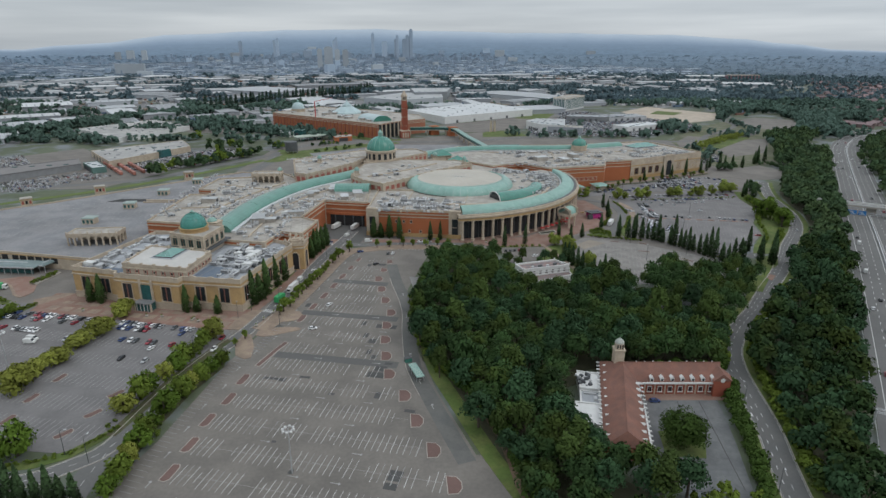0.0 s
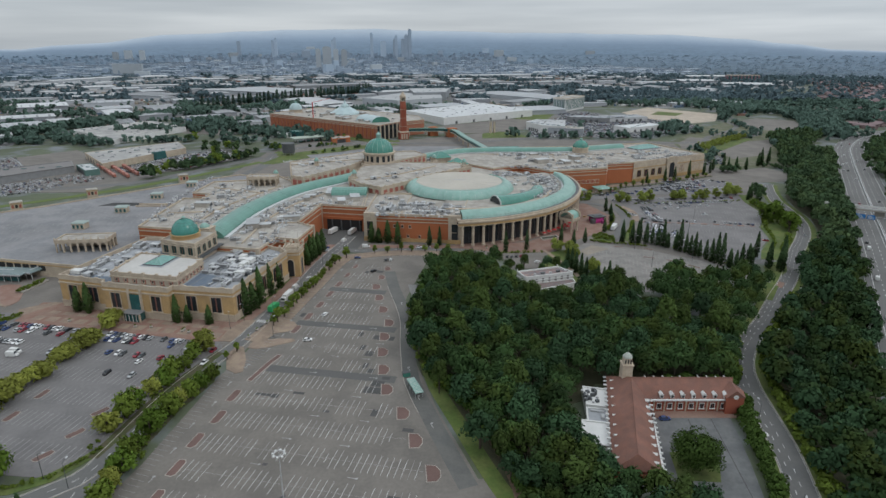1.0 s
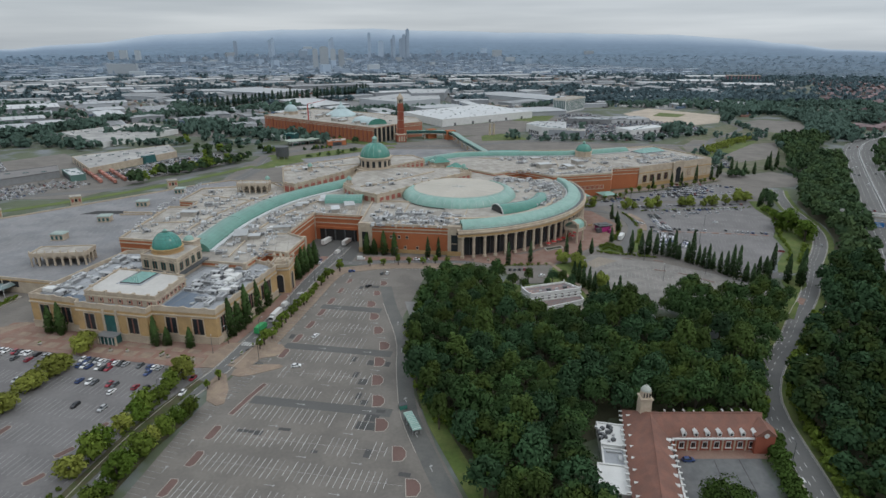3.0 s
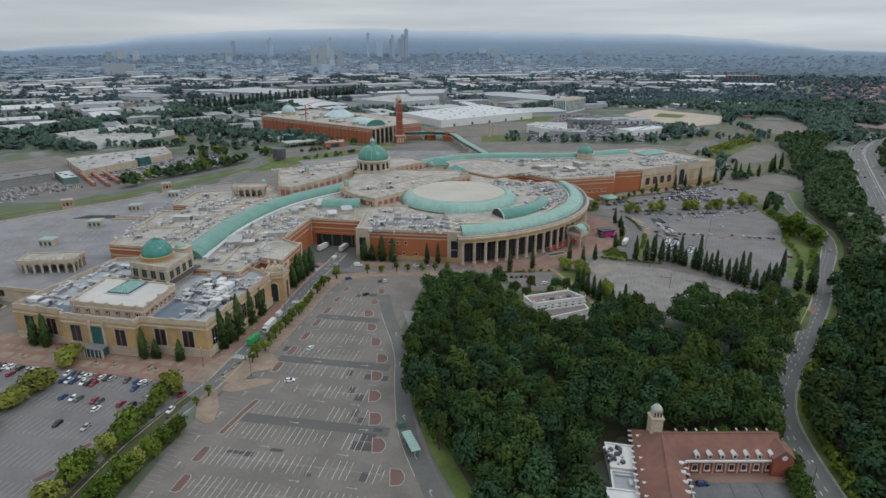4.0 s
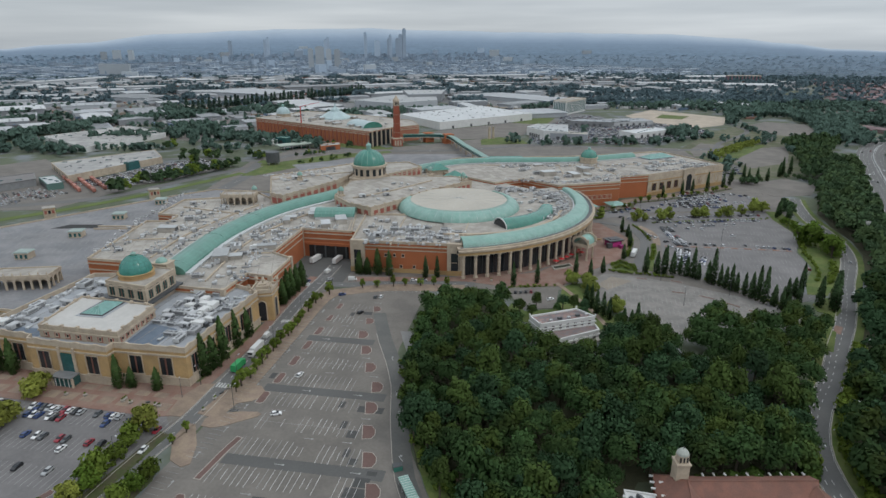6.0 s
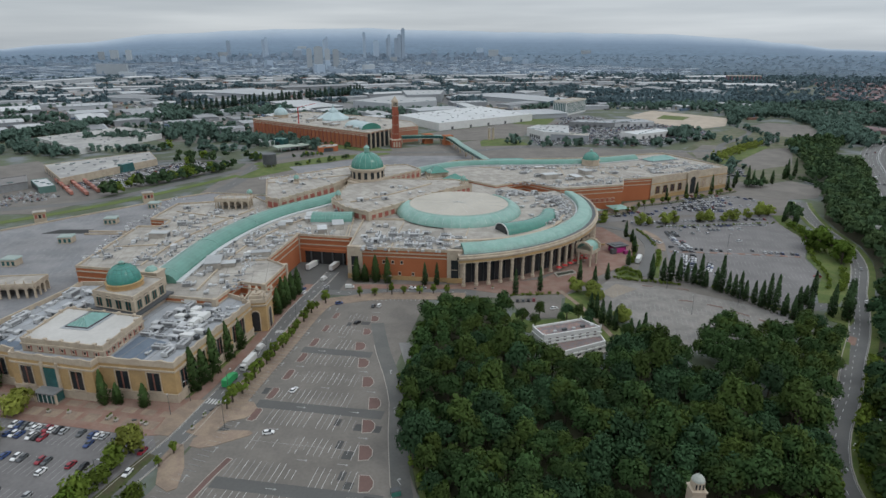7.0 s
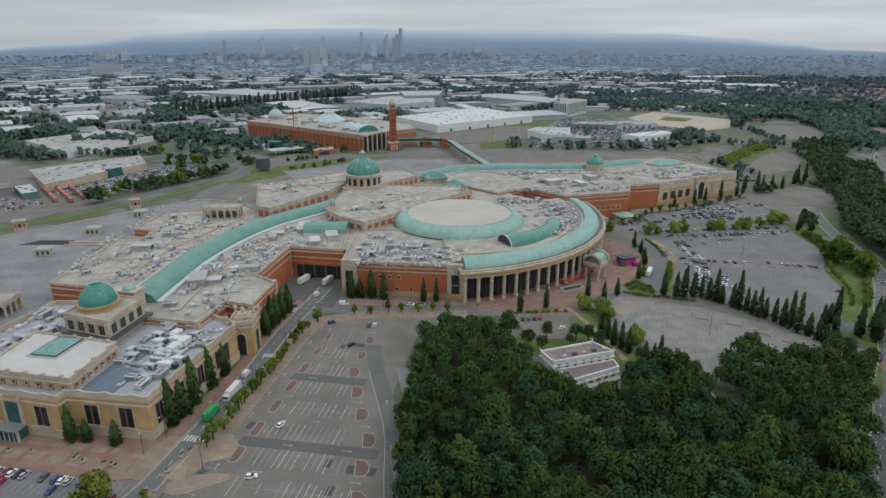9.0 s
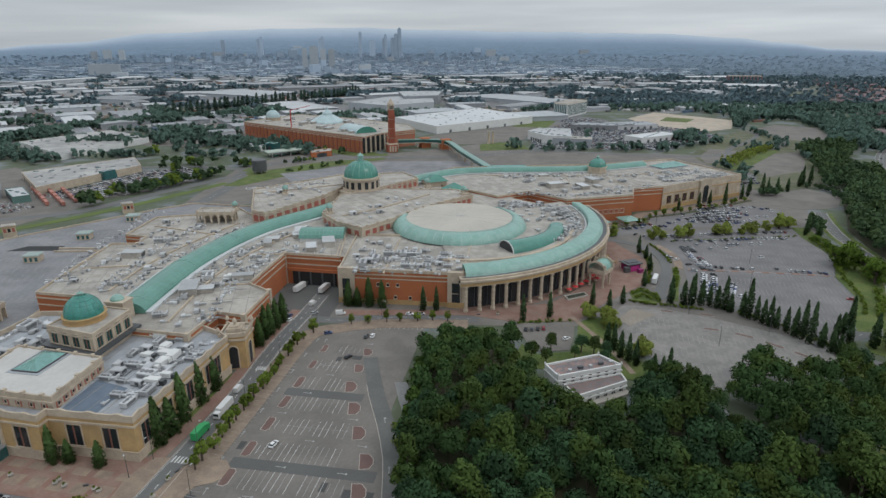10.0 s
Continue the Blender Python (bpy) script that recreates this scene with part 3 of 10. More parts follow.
def gantry(x, y, turn, sign):
    g = thing("sign_gantry", (x, y), "steel gantry with blue motorway signs" if sign else "galvanised steel gantry over the motorway", "gantry", "gantries", turn=turn)
    c, s = math.cos(turn), math.sin(turn)
    for k in (-19.5, 19.5):
        part("post", Build().box(x + k * c, y + k * s, 0, 0.7, 0.7, 8.5, turn), METAL, g)
    truss = Build()
    for z in (7.4, 8.8):
        for o in (-0.5, 0.5):
            truss.tube((x - 19.5 * c - o * s, y - 19.5 * s + o * c, z), (x + 19.5 * c - o * s, y + 19.5 * s + o * c, z), 0.12, 0.12, 5)
    for k in range(-9, 10):
        truss.tube((x + k * 2.05 * c + 0.5 * s, y + k * 2.05 * s - 0.5 * c, 7.4), (x + (k + 1) * 2.05 * c + 0.5 * s, y + (k + 1) * 2.05 * s - 0.5 * c, 8.8), 0.08, 0.08, 4)
    part("truss", truss, METAL, g)
    if sign:
        for k, w in ((-12.5, 6.0), (-6.0, 5.0)):
            sg = part("sign", Build().box(x + k * c + 0.9 * s, y + k * s - 0.9 * c, 6.8, w, 0.2, 3.2, turn), BLUE_SIGN, g, "blue direction sign")
            bars = Build()
            for r in range(3):
                bars.box(x + (k - 0.4 * r) * c + 1.03 * s, y + (k - 0.4 * r) * s - 1.03 * c, 7.3 + r * 0.85, w * (0.7 - 0.12 * r), 0.04, 0.35, turn)
            part("lettering", bars, WHITE_PAINT, sg)


BLUE_SIGN = surface("blue_sign", (0.02, 0.16, 0.42), 0.5, 0.1)
gantry(327, 441, -0.56, True)
gantry(170, 172, -0.54, False)

# ---- car-park bays, islands and patches ----


LOT_LEFT = [(119.8, -87), (149.8, -87.5), (179.8, -86), (194.8, -83), (209.8, -82), (224.8, -79), (239.8, -74), (254.8, -71), (269.8, -71), (299.8, -65), (329.8, -59.6), (359.8, -54), (374.8, -51)]
LOT_RIGHT = [(119.8, 22), (149.8, 9.5), (164.8, 3.4), (179.8, -3.3), (194.8, -9.7), (209.8, -15.1), (224.8, -22.5), (239.8, -25.2), (254.8, -27), (269.8, -27.6), (284.8, -26.7), (299.8, -31), (314.8, -34.6), (329.8, -37.8), (344.8, -36.2), (359.8, -33.8), (374.8, -32)]


def between(table, v):
    """A value read off a table of steps, straight between them."""
    for (a0, b0), (a1, b1) in zip(table, table[1:]):
        if v <= a1:
            return b0 + (b1 - b0) * (v - a0) / (a1 - a0)
    return table[-1][1]


def lot_tilt(y):
    """The slant of the parking rows, in radians; y: where a row crosses x = -48."""
    return 0.175 + max(0.0, 210 - y) * 0.0009


def row_at(x, y):
    return y - math.tan(lot_tilt(y)) * (x + 48)


rows_main = [119.8 + 15.0 * k for k in range(17)]
R = random.Random(5)
fresh, worn, mids = Build(), Build(), Build()
for k, y0 in enumerate(rows_main):
    xl, xr, tilt = between(LOT_LEFT, y0) + 3.0, between(LOT_RIGHT, y0) - 3.2, lot_tilt(y0)
    for i in range(int((xr - xl) / 2.2) + 1):
        x = xl + i * 2.2
        if R.random() < 0.05 or (i * 7 + 5 * k) % 37 in (6, 13):
            continue
        (fresh if R.random() < (0.85 if y0 < 235 else 0.5) else worn).box(x, row_at(x, y0), 0.07, 0.13, 9.4 if R.random() < 0.85 else 4.7, 0.022, -tilt)
    if y0 < 200 or k % 3 == 0:
        xm = (xl + xr) / 2
        mids.box(xm, row_at(xm, y0), 0.07, (xr - xl) / math.cos(tilt), 0.07, 0.02, -tilt)
for k in range(84):
    y0 = 140 + 2.5 * k
    worn.box(between(LOT_LEFT, y0 - 5) - (10.0 if y0 < 236 else 9.0), y0, 0.07, 5.0, 0.09, 0.022 if y0 < 236 else 0.14, -0.3)
for k in range(17):
    fresh.box(-46 + 2.3 * k, 381.5 + 0.6 * math.sin(k * 0.2), 0.07, 0.16, 3.8, 0.022)
laid("bay_markings", fresh, PAINT, "faded white parking bay lines in long double rows", "bay marking", "stuff")
laid("bay_markings", worn, PAINT_WORN, "almost worn-off parking bay lines in long double rows", "bay marking", "stuff")
laid("row_lines", mids, surface("faded_line_paint", (0.38, 0.38, 0.365), 0.8, 0.35, 0.2, 2.0), "thin faded white lines down the bay rows", "bay marking", "stuff")
arrows = Build()
for k, y0 in enumerate(rows_main):
    for x in (between(LOT_LEFT, y0) - 5.0, -62 + 7 * (k % 3), -34 + 5 * (k % 2)):
        if x < between(LOT_LEFT, y0):
            arrows.box(x, row_at(x, y0) + 7.5, 0.08, 0.3, 2.8, 0.02, -0.2).box(x + 0.2, row_at(x, y0) + 8.9, 0.08, 0.9, 0.9, 0.02, 0.6)
        elif x < between(LOT_RIGHT, y0):
            arrows.box(x, row_at(x, y0 + 7.5), 0.08, 3.2, 0.25, 0.02, -lot_tilt(y0)).box(x + 1.5, row_at(x + 1.5, y0 + 7.5), 0.08, 0.8, 0.8, 0.02, 0.6)
for x, y, a in ((-22, 304, 0.2), (-18.5, 276, 0), (-16.5, 262, 0.1), (-9.5, 214, 0.35), (-4, 196, 0.35), (-14.5, 236, 0.5)):
    arrows.box(x, y, 0.085, 0.3, 3.0, 0.02, a).box(x, y + 1.5, 0.085, 0.9, 0.9, 0.02, a + 0.785)
laid("lane_arrows", arrows, PAINT_WORN, "worn white arrows on the car park lanes", "road marking", "stuff")

outline = [(-1.9, -4.3), (0.5, -4.6), (1.7, -3.2), (1.7, 3.0), (0.8, 4.4), (-1.7, 4.2)]
outline_r = [(-2.6, -4.4), (1.0, -4.6), (2.6, -2.2), (2.8, 0.8), (1.4, 3.6), (-2.2, 4.4)]
islands = []
for o_ in (outline, outline_r):
    island = thing("traffic_island", (0, 0), "kerbed brown island at the end of a parking row", "island", "parking islands")
    part("kerb", Build().prism(o_, 0.0, 0.2), KERB, island)
    part("paving", Build().prism(offset(o_, -0.25), 0.1, 0.23), BED, island)
    islands.append(island)
for k, y0 in enumerate(rows_main[2:]):
    for side, x in ((0, between(LOT_LEFT, y0)), (1, between(LOT_RIGHT, y0))):
        if side == 0 and y0 in (224.8, 239.8, 254.8):
            continue
        m = Matrix.Translation((x, row_at(x, y0), 0)) @ Matrix.Rotation(-0.17 if side == 0 else 0.12, 4, "Z")
        if k == 0:
            islands[side].matrix_basis = m
            o = islands[side]
        else:
            o = copy_thing(islands[side], m)
        o.scale = (0.95 if y0 < 330 else 0.8, 0.95 if y0 < 330 else 0.8, 1)
long_bed = thing("traffic_island", (-75.8, 238), "long narrow kerbed brown bed at the edge of the car park", "island", "parking islands")
part("kerb", Build().ribbon([(-79.6, 226.5), (-75.5, 240), (-72.4, 248.5)], -1.3, 1.3, 0.2, 0, 0.2), KERB, long_bed)
part("paving", Build().ribbon([(-79.5, 226.8), (-75.5, 240), (-72.5, 248.2)], -1.0, 1.0, 0.23, 0, 0.1), BED, long_bed)
for x, y, a in ((-128.6, 204.9, -35), (-130.3, 191.6, -35), (-133.9, 179.2, -35), (-159.5, 187.7, -12), (-124, 219, -30), (-119, 233, -28), (-160, 202, -12), (-158, 217, -12)):
    copy_thing(islands[0], pose(x, y, 0, 0, 0, a)).scale = (0.8, 0.75, 1)

b = Build()
for y0 in (232.4, 277.2, 322.2):
    xl, xr, tilt = between(LOT_LEFT, y0) + (2 if y0 < 240 else -3), between(LOT_RIGHT, y0) + 4.5, lot_tilt(y0)
    xm = (xl + xr) / 2
    b.box(xm, row_at(xm, y0), 0.0, (xr - xl) / math.cos(tilt), 5.3, 0.074, -tilt)
laid("resurfaced_strips", b, ASPHALT_DARK, "dark resurfaced lanes across the car park", "asphalt patch", "stuff")
b = Build()
for x, y, w, d in ((-27.3, 219.4, 8.8, 4.6), (-26.4, 224.4, 5.0, 4.6), (-23.5, 228.6, 3.4, 2.2), (-27.6, 264.6, 10.0, 4.0), (-36.4, 255.4, 2.2, 4.4), (-32.8, 249.6, 3.6, 4.2), (-33.2, 239.2, 2.2, 4.2), (-30.6, 234.6, 3.0, 3.2), (-25.7, 204, 2.2, 4.4), (-15.2, 157.5, 4.4, 5.0), (-16.4, 152.6, 4.2, 3.0), (-12.5, 193.3, 4.0, 2.0), (-70.9, 216.7, 7.0, 1.6), (-66, 215.6, 3.0, 2.6), (-57.1, 217.6, 4.6, 1.6), (-91, 262.5, 5.0, 1.6), (-86, 263.7, 5.0, 1.8), (-79.8, 264.9, 3.4, 1.8), (-71.3, 290.3, 2.4, 4.4), (-58.6, 175, 1.6, 1.2), (-49, 159.6, 1.4, 2.4), (-39, 268.5, 2.2, 4.2), (-46, 351, 2.2, 4.0), (-38, 352, 4.4, 3.6), (-44, 205, 2.4, 1.4)):
    b.box(x, y, 0.0, w, d, 0.077, -lot_tilt(y))
laid("asphalt_patches", b, PATCH, "dark resurfaced strips and patches in the car park", "asphalt patch", "stuff")
lane = curve([(8, 164), (1, 184), (-6, 205), (-12.4, 226), (-15, 246), (-16.6, 264), (-17.6, 282), (-21.4, 302), (-26, 320), (-29.6, 338), (-32, 352)])
dark_lane = surface("grey_green_asphalt", (0.108, 0.108, 0.102), 0.9, 0.22, 0.05, 0.9, 0.2, other=(0.125, 0.122, 0.114))
laid("car_park_lane", Build().ribbon(lane, -3.2, 3.2, 0.078, 0, 0.2), dark_lane, "worn darker lane along the edge of the car park", "road")
laid("lane_edge", Build().ribbon(lane[4:-3], -3.55, -3.3, 0.2, 0, 0.2), KERB, "pale kerb between bays and lane", "kerb")
laid("concrete_strip", Build().prism([(-20, 331), (-17.6, 318), (-12.6, 296), (-11, 281), (-7.3, 282), (-6.4, 301), (-10, 316), (-15, 331)], 0, 0.082), surface("pale_concrete", (0.205, 0.20, 0.192), 0.9, 0.22, 0.1, 0.8), "pale concrete strip beside the wood", "pavement")
laid("earth_path", Build().ribbon(curve([(30, 132), (24, 153), (21, 175), (10, 208), (2, 228)]), -1.5, 1.3, 0.17, 0, 0.2), surface("brown_earth", (0.13, 0.088, 0.058), 0.95, 0.35, 0.1, 1.0), "brown earth path along the edge of the wood", "path")
laid("grass_verge", Build().ribbon(curve([(28, 132), (14, 165), (3, 196), (-6, 222), (-11, 246)]), 0, 6, 0.14, 0, 0.2), GRASS, "rough green verge between car park and wood", "grass")

# bays of the western and eastern car parks


def bays(b, x0, y0, turn, length, rows, pitch, keep, gap=2.35, deep=9.4):
    c, s = math.cos(turn), math.sin(turn)
    for r in range(rows):
        for i in range(int(length / gap)):
            u, v = i * gap, r * pitch
            x, y = x0 + u * c - v * s, y0 + u * s + v * c
            if inside(keep, x, y):
                b.box(x, y, 0.07, 0.14, deep, 0.022, turn)


b = Build()
bays(b, -330, 205, -0.2, 230, 9, 15.6, LOT_W)
laid("bay_markings", b, PAINT_WORN, "white parking bay lines of the western car park", "bay marking", "stuff")
b = Build()
bays(b, 72, 318, -0.25, 110, 6, 15.0, LOT_E)
bays(b, 140, 372, -0.32, 150, 12, 15.5, LOT_F)
laid("bay_markings", b, surface("vanishing_paint", (0.27, 0.265, 0.255), 0.85, 0.35, 0.1, 1.0), "very faded bay lines of the eastern car parks", "bay marking", "stuff")

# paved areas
# Thin grass, its colour darkened for the shade under trees.
SHADE_GRASS = surface("thin_shaded_grass", (0.060, 0.075, 0.024), 0.95, 0.4, 0.1, 1.0, 0.3, other=(0.075, 0.068, 0.036))
laid("pavement_front", Build().prism([(-214, 283), (-108, 261), (-98, 262), (-96, 283), (-104, 285), (-200, 306), (-214, 306)], 0, 0.17), PAVING, "red and tan block paving before the sandstone front", "pavement")
b = Build()
for k in range(13):
    t = k / 12
    b.box(-200 + 96 * t, 293.5 - 19.5 * t, 0.1, 5.6, 3.6, 0.085, -0.2)
    b.box(-204 + 96 * t, 287 - 19.5 * t, 0.1, 5.8, 5.0, 0.085, -0.2)
laid("paving_panels", b, PAVING_TAN, "tan panels set in the red paving", "pavement", "stuff")
walkline = curve([(-98.5, 283), (-93, 305), (-88, 331), (-84, 362), (-79, 390), (-76, 404)])
laid("pavement_side", Build().ribbon(walkline, -2.6, 2.6, 0.18, 0, 0.2), PAVING, "red block pavement beside the long facade", "pavement")
strip = curve([(-90.5, 262), (-88, 268), (-84, 281), (-79.5, 305), (-74.5, 333), (-69.5, 362), (-64, 378), (-52, 383.5), (-30, 388.5), (14, 387)])
laid("pavement_tan", Build().ribbon(strip, -3.0, 6.9, 0.19, 0, 0.2), PAVING_TAN, "tan paved strip with young trees", "pavement")
laid("path", Build().ribbon(curve([(68, 393), (73, 377), (77, 363), (80, 349), (82, 336)]), -1.3, 1.3, 0.2, 0, 0.2), PAVING_TAN, "narrow tan path past the white house", "path")
laid("pale_bays", Build().prism([(103, 403), (113, 395), (95, 382), (91, 390)], 0, 0.085), surface("tan_worn_asphalt", (0.25, 0.215, 0.175), 0.9, 0.25, 0.1, 0.8), "tan worn parking bays", "car park")
laid("tan_walk", Build().ribbon(curve([(153, 508), (156, 499), (157, 487), (154.5, 472), (151, 462)]), -2.6, 2.6, 0.196, 0, 0.2), PAVING_TAN, "tan paved walk beside the car park", "pavement")
for k, (x, y, a, n) in enumerate(((134, 377.5, -20, 7), (147, 370.5, -35, 8), (156.5, 360.5, -48, 8), (164.5, 350.5, -55, 8), (139, 394, -30, 6), (120, 399, -20, 6))):
    copy_thing(islands[0], pose(x, y, 0, 0, 0, a + 90)).scale = (0.5, n / 8, 1)
laid("bus_island", Build().prism([(-262, 327), (-249, 331.5), (-242.5, 331), (-233, 318.7), (-228, 308), (-229, 301.6), (-234, 303), (-246, 317)], 0, 0.19), PAVING, "red and tan paved island of the bus station", "pavement")
laid("bus_island_rim", Build().ribbon(curve([(-262, 326.6), (-247, 317), (-236, 304), (-230, 300.8)]), -0.8, 0.8, 0.21, 0, 0.2), PAVING_TAN, "tan paved rim of the bus island", "pavement")
laid("planter_bed", Build().prism([(-237, 320), (-233.5, 318.5), (-230.5, 338), (-234, 339.5)], 0, 0.55), KERB, "long stone planter bed beside the bus road", "planter")
laid("crossing_walk", Build().prism([(-221, 297.5), (-208, 306.5), (-203, 306), (-214.5, 289.5), (-217.5, 291)], 0, 0.185), PAVING_TAN, "tan paved walk to the bus station", "pavement")
laid("grass_bed", Build().prism([(-246, 300), (-232.5, 296.5), (-231.5, 291.5), (-246, 288)], 0, 0.14), GRASS, "hedged grass bed by the bus station", "grass")
laid("grass_bed", Build().prism([(-222, 282), (-215, 292.5), (-213.5, 291.5), (-218.5, 280), (-224, 262), (-228, 262)], 0, 0.135), GRASS, "grass strip under a clipped hedge", "grass")
laid("traffic_island_red", Build().prism([(190, 327), (192.5, 325.5), (198.5, 333), (196, 335.5)], 0, 0.16), PAVING, "red paved triangle in the junction", "pavement")
laid("plaza", Build().prism([(-52, 397), (14, 396), (36, 388), (70, 388), (92, 412), (125, 440), (136, 478), (124, 520), (112, 520), (90, 440), (60, 410), (20, 402), (-52, 404)], 0, 0.16), PAVING, "red block paved plaza round the rotunda", "pavement")
laid("corner_island", Build().prism([(-96, 248), (-92, 236), (-87, 232.5), (-84.5, 234), (-86, 244), (-91, 256), (-94.5, 257)], 0, 0.2), PAVING_TAN, "tan paved island with young trees at the end of a tree row", "pavement")
laid("corner_plaza", Build().prism(offset([(-89.6, 254.5), (-85, 253), (-80, 254.2), (-74, 257.5), (-69, 260), (-67.5, 262.5), (-70, 264.6), (-77, 265), (-86, 263.6), (-89.8, 260)], -0.9), 0, 0.205), PAVING_TAN, "tan rounded paved corner with stone bollards", "pavement")
laid("corner_plaza", Build().prism(offset([(-88.2, 271), (-83, 267.6), (-74, 270.5), (-69, 276), (-73.5, 283), (-80, 284), (-84.6, 281)], -0.9), 0, 0.21), PAVING_TAN, "tan rounded paved corner beside the crossing", "pavement")
laid("corner_plaza", Build().prism([(-104.5, 262), (-98.5, 261), (-95.5, 272), (-93.5, 284), (-99, 284), (-104, 274)], 0, 0.19), PAVING_TAN, "tan paved corner beside the crossing", "pavement")
laid("dock_apron", Build().prism([(-92, 392), (-58, 392), (-50, 446), (-94, 446)], 0, 0.065), ASPHALT_DARK, "dark asphalt yard before the loading dock", "yard")
laid("small_car_park", Build().prism([(38, 384), (68, 386), (64, 370), (59, 357), (42, 356)], 0, 0.202), ASPHALT, "small asphalt car park behind the wood", "car park")
for bed, (poly, label) in enumerate((
    ([(-180, 157.6), (-146, 158.4), (-133, 161), (-124, 166.5), (-118.5, 175), (-114, 184), (-116.8, 186), (-121.5, 177.5), (-127, 170), (-135, 165), (-148, 162), (-180, 161)], "mown grass verge beside the road"),
    ([(-119, 178), (-115, 178), (-107, 218), (-98, 250), (-102, 252), (-113, 218)], "rough grass under roadside trees"),
    ([(-107, 150), (-102.5, 150), (-103, 178), (-99.5, 205), (-93.5, 226), (-95, 234), (-99, 230), (-102.5, 215), (-106.5, 190)], "grass strip under roadside trees"),
    ([(262, 480), (266, 524), (273, 550), (284, 548), (277, 510), (270, 470), (264, 445), (244, 410), (226, 384), (215, 372), (205, 374), (214, 391), (232, 414), (241, 446)], "bright grass verge beside the access road"),
    ([(151, 464), (147.5, 464), (141.5, 446), (131.5, 424), (127, 413), (131, 411), (138.5, 430), (146, 446)], "grass bed beside the service road"),
    ([(107, 414), (108, 424.5), (116, 429.5), (123, 420), (121, 410), (113, 408)], "hedged green bed at the edge of the plaza"),
    ([(40, 386), (68, 388), (66, 394), (40, 391)], "green hedge bed before the plaza"),
    ([(30, 344), (84, 330), (92, 336), (84, 362), (88, 392), (78, 392), (70, 386), (62, 356), (44, 354), (38, 364)], "rough grass behind the white house"),
    ([(170, 312), (178, 308), (192, 328), (188, 336), (178, 338)], "bright green grass corner at the junction"),
    ([(197, 352), (204, 346), (210, 352), (218, 368), (212, 369), (200, 361)], "teardrop grass island with cypresses at the junction"),
    ([(-108, 282), (-96, 289), (-89, 338), (-93, 342)], "grass bed with cypresses along the facade"),
    ([(-420, 440), (-325, 485), (-276, 538), (-284, 545), (-330, 502), (-420, 455)], "grass strip beside the parking deck"),
)):
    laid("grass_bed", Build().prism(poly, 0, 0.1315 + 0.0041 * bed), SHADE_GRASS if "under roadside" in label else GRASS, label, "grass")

# ---- the shopping centre ----


MULLION = surface("brown_mullion", (0.16, 0.065, 0.045), 0.7, 0.15)


def window_mesh(w, h, lights, pane, frame_mat, deep=0.3):
    """A tall window: a frame standing proud with its panes set back inside. Local x along the wall, -y outwards."""
    f = Build()
    t = min(0.28, w * 0.1)
    for x in (-w / 2 - t / 2, w / 2 + t / 2):
        f.box(x, -deep / 2, 0, t, deep, h)
    f.box(0, -deep / 2 - 0.06, -0.35, w + 4 * t, deep + 0.25, 0.35)
    f.box(0, -deep / 2, h, w + 2 * t, deep, 0.3)
    p = Build()
    for i in range(lights):
        p.box(-w / 2 + w * (i + 0.5) / lights, -0.05, 0, w / lights * 0.78, 0.1, h)
    q = Build()
    for i in range(1, lights):
        q.box(-w / 2 + w * i / lights, -0.1, 0, w / lights * 0.22, 0.2, h)
    return f.mesh("window_frame", frame_mat), p.mesh("pane", pane), q.mesh("mullion", MULLION)


def windows(parent, p, q, n, z, kit, margin=0.0, name="window"):
    for x, y, a in along(p, q, n, margin):
        w = place(kit[0], name, parent, x, y, z, a)
        for me, nm in ((kit[1], "pane"), (kit[2], "mullion")):
            if len(me.polygons):
                o = new(nm, me)
                o.parent = w


def mass(name, poly, z0, z1, wall, roof, label, category="building", parapet=1.3, band=CREAM, cornice=True, parent=None):
    """A block of a building: walls, roof set below a stone parapet, cornice."""
    t = parent or thing(name, (sum(p[0] for p in poly) / len(poly), sum(p[1] for p in poly) / len(poly), 0), label, category, kind="")
    part("wall", Build().prism(poly, z0, z1, 0), wall, t)
    part("roof", Build().prism(offset(poly, -0.5), z1 - 0.3, z1 + 0.06), roof, t)
    part("parapet", rim(Build(), poly, 0.6, z1 - 0.25, z1 + parapet, 0, 0.12), band, t)
    if cornice:
        part("cornice", rim(Build(), poly, 0.5, z1 - 2.2, z1 - 1.5, 0, 0.4), band, t)
    return t


# west pavilion, sandstone
WW = [(-103, 282), (-90.5, 340), (-96, 345), (-104, 350), (-160, 366), (-184, 366), (-200, 302), (-172.5, 295), (-171.8, 291.5), (-135, 283.2), (-134.2, 287)]
west = mass("west_pavilion", WW, 0, 15.6, SAND, MEMBRANE_BLUE, "sandstone pavilion with tall dark windows and cream parapet", parapet=2.2)
part("plinth", rim(Build(), WW, 0.5, 0, 3.4, 0, 0.25), CREAM, west)
part("string_course", rim(Build(), WW, 0.4, 3.4, 3.9, 0, 0.45), CREAM, west)
big = window_mesh(5.6, 8.0, 2, GLASS_DARK, CREAM)
for p, q, n, m in ((WW[10], WW[0], 2, 2.5), (WW[6], WW[7], 2, 1.8)):
    windows(west, p, q, n, 4.6, big, m)
windows(west, (-172, 291.5), (-158, 288.3), 1, 4.6, big, 1)
windows(west, (-150, 286.6), (-135, 283.2), 1, 4.6, big, 1)
windows(west, (-103, 282), (-91.4, 336), 8, 4.6, window_mesh(4.2, 8.2, 2, GLASS_DARK, CREAM), 2)
part("entrance_window", Build().box(-153.9, 287.2, 4.5, 6.2, 0.5, 8.2, -0.22), GLASS_TEAL, west, "tall teal glazed entrance window")
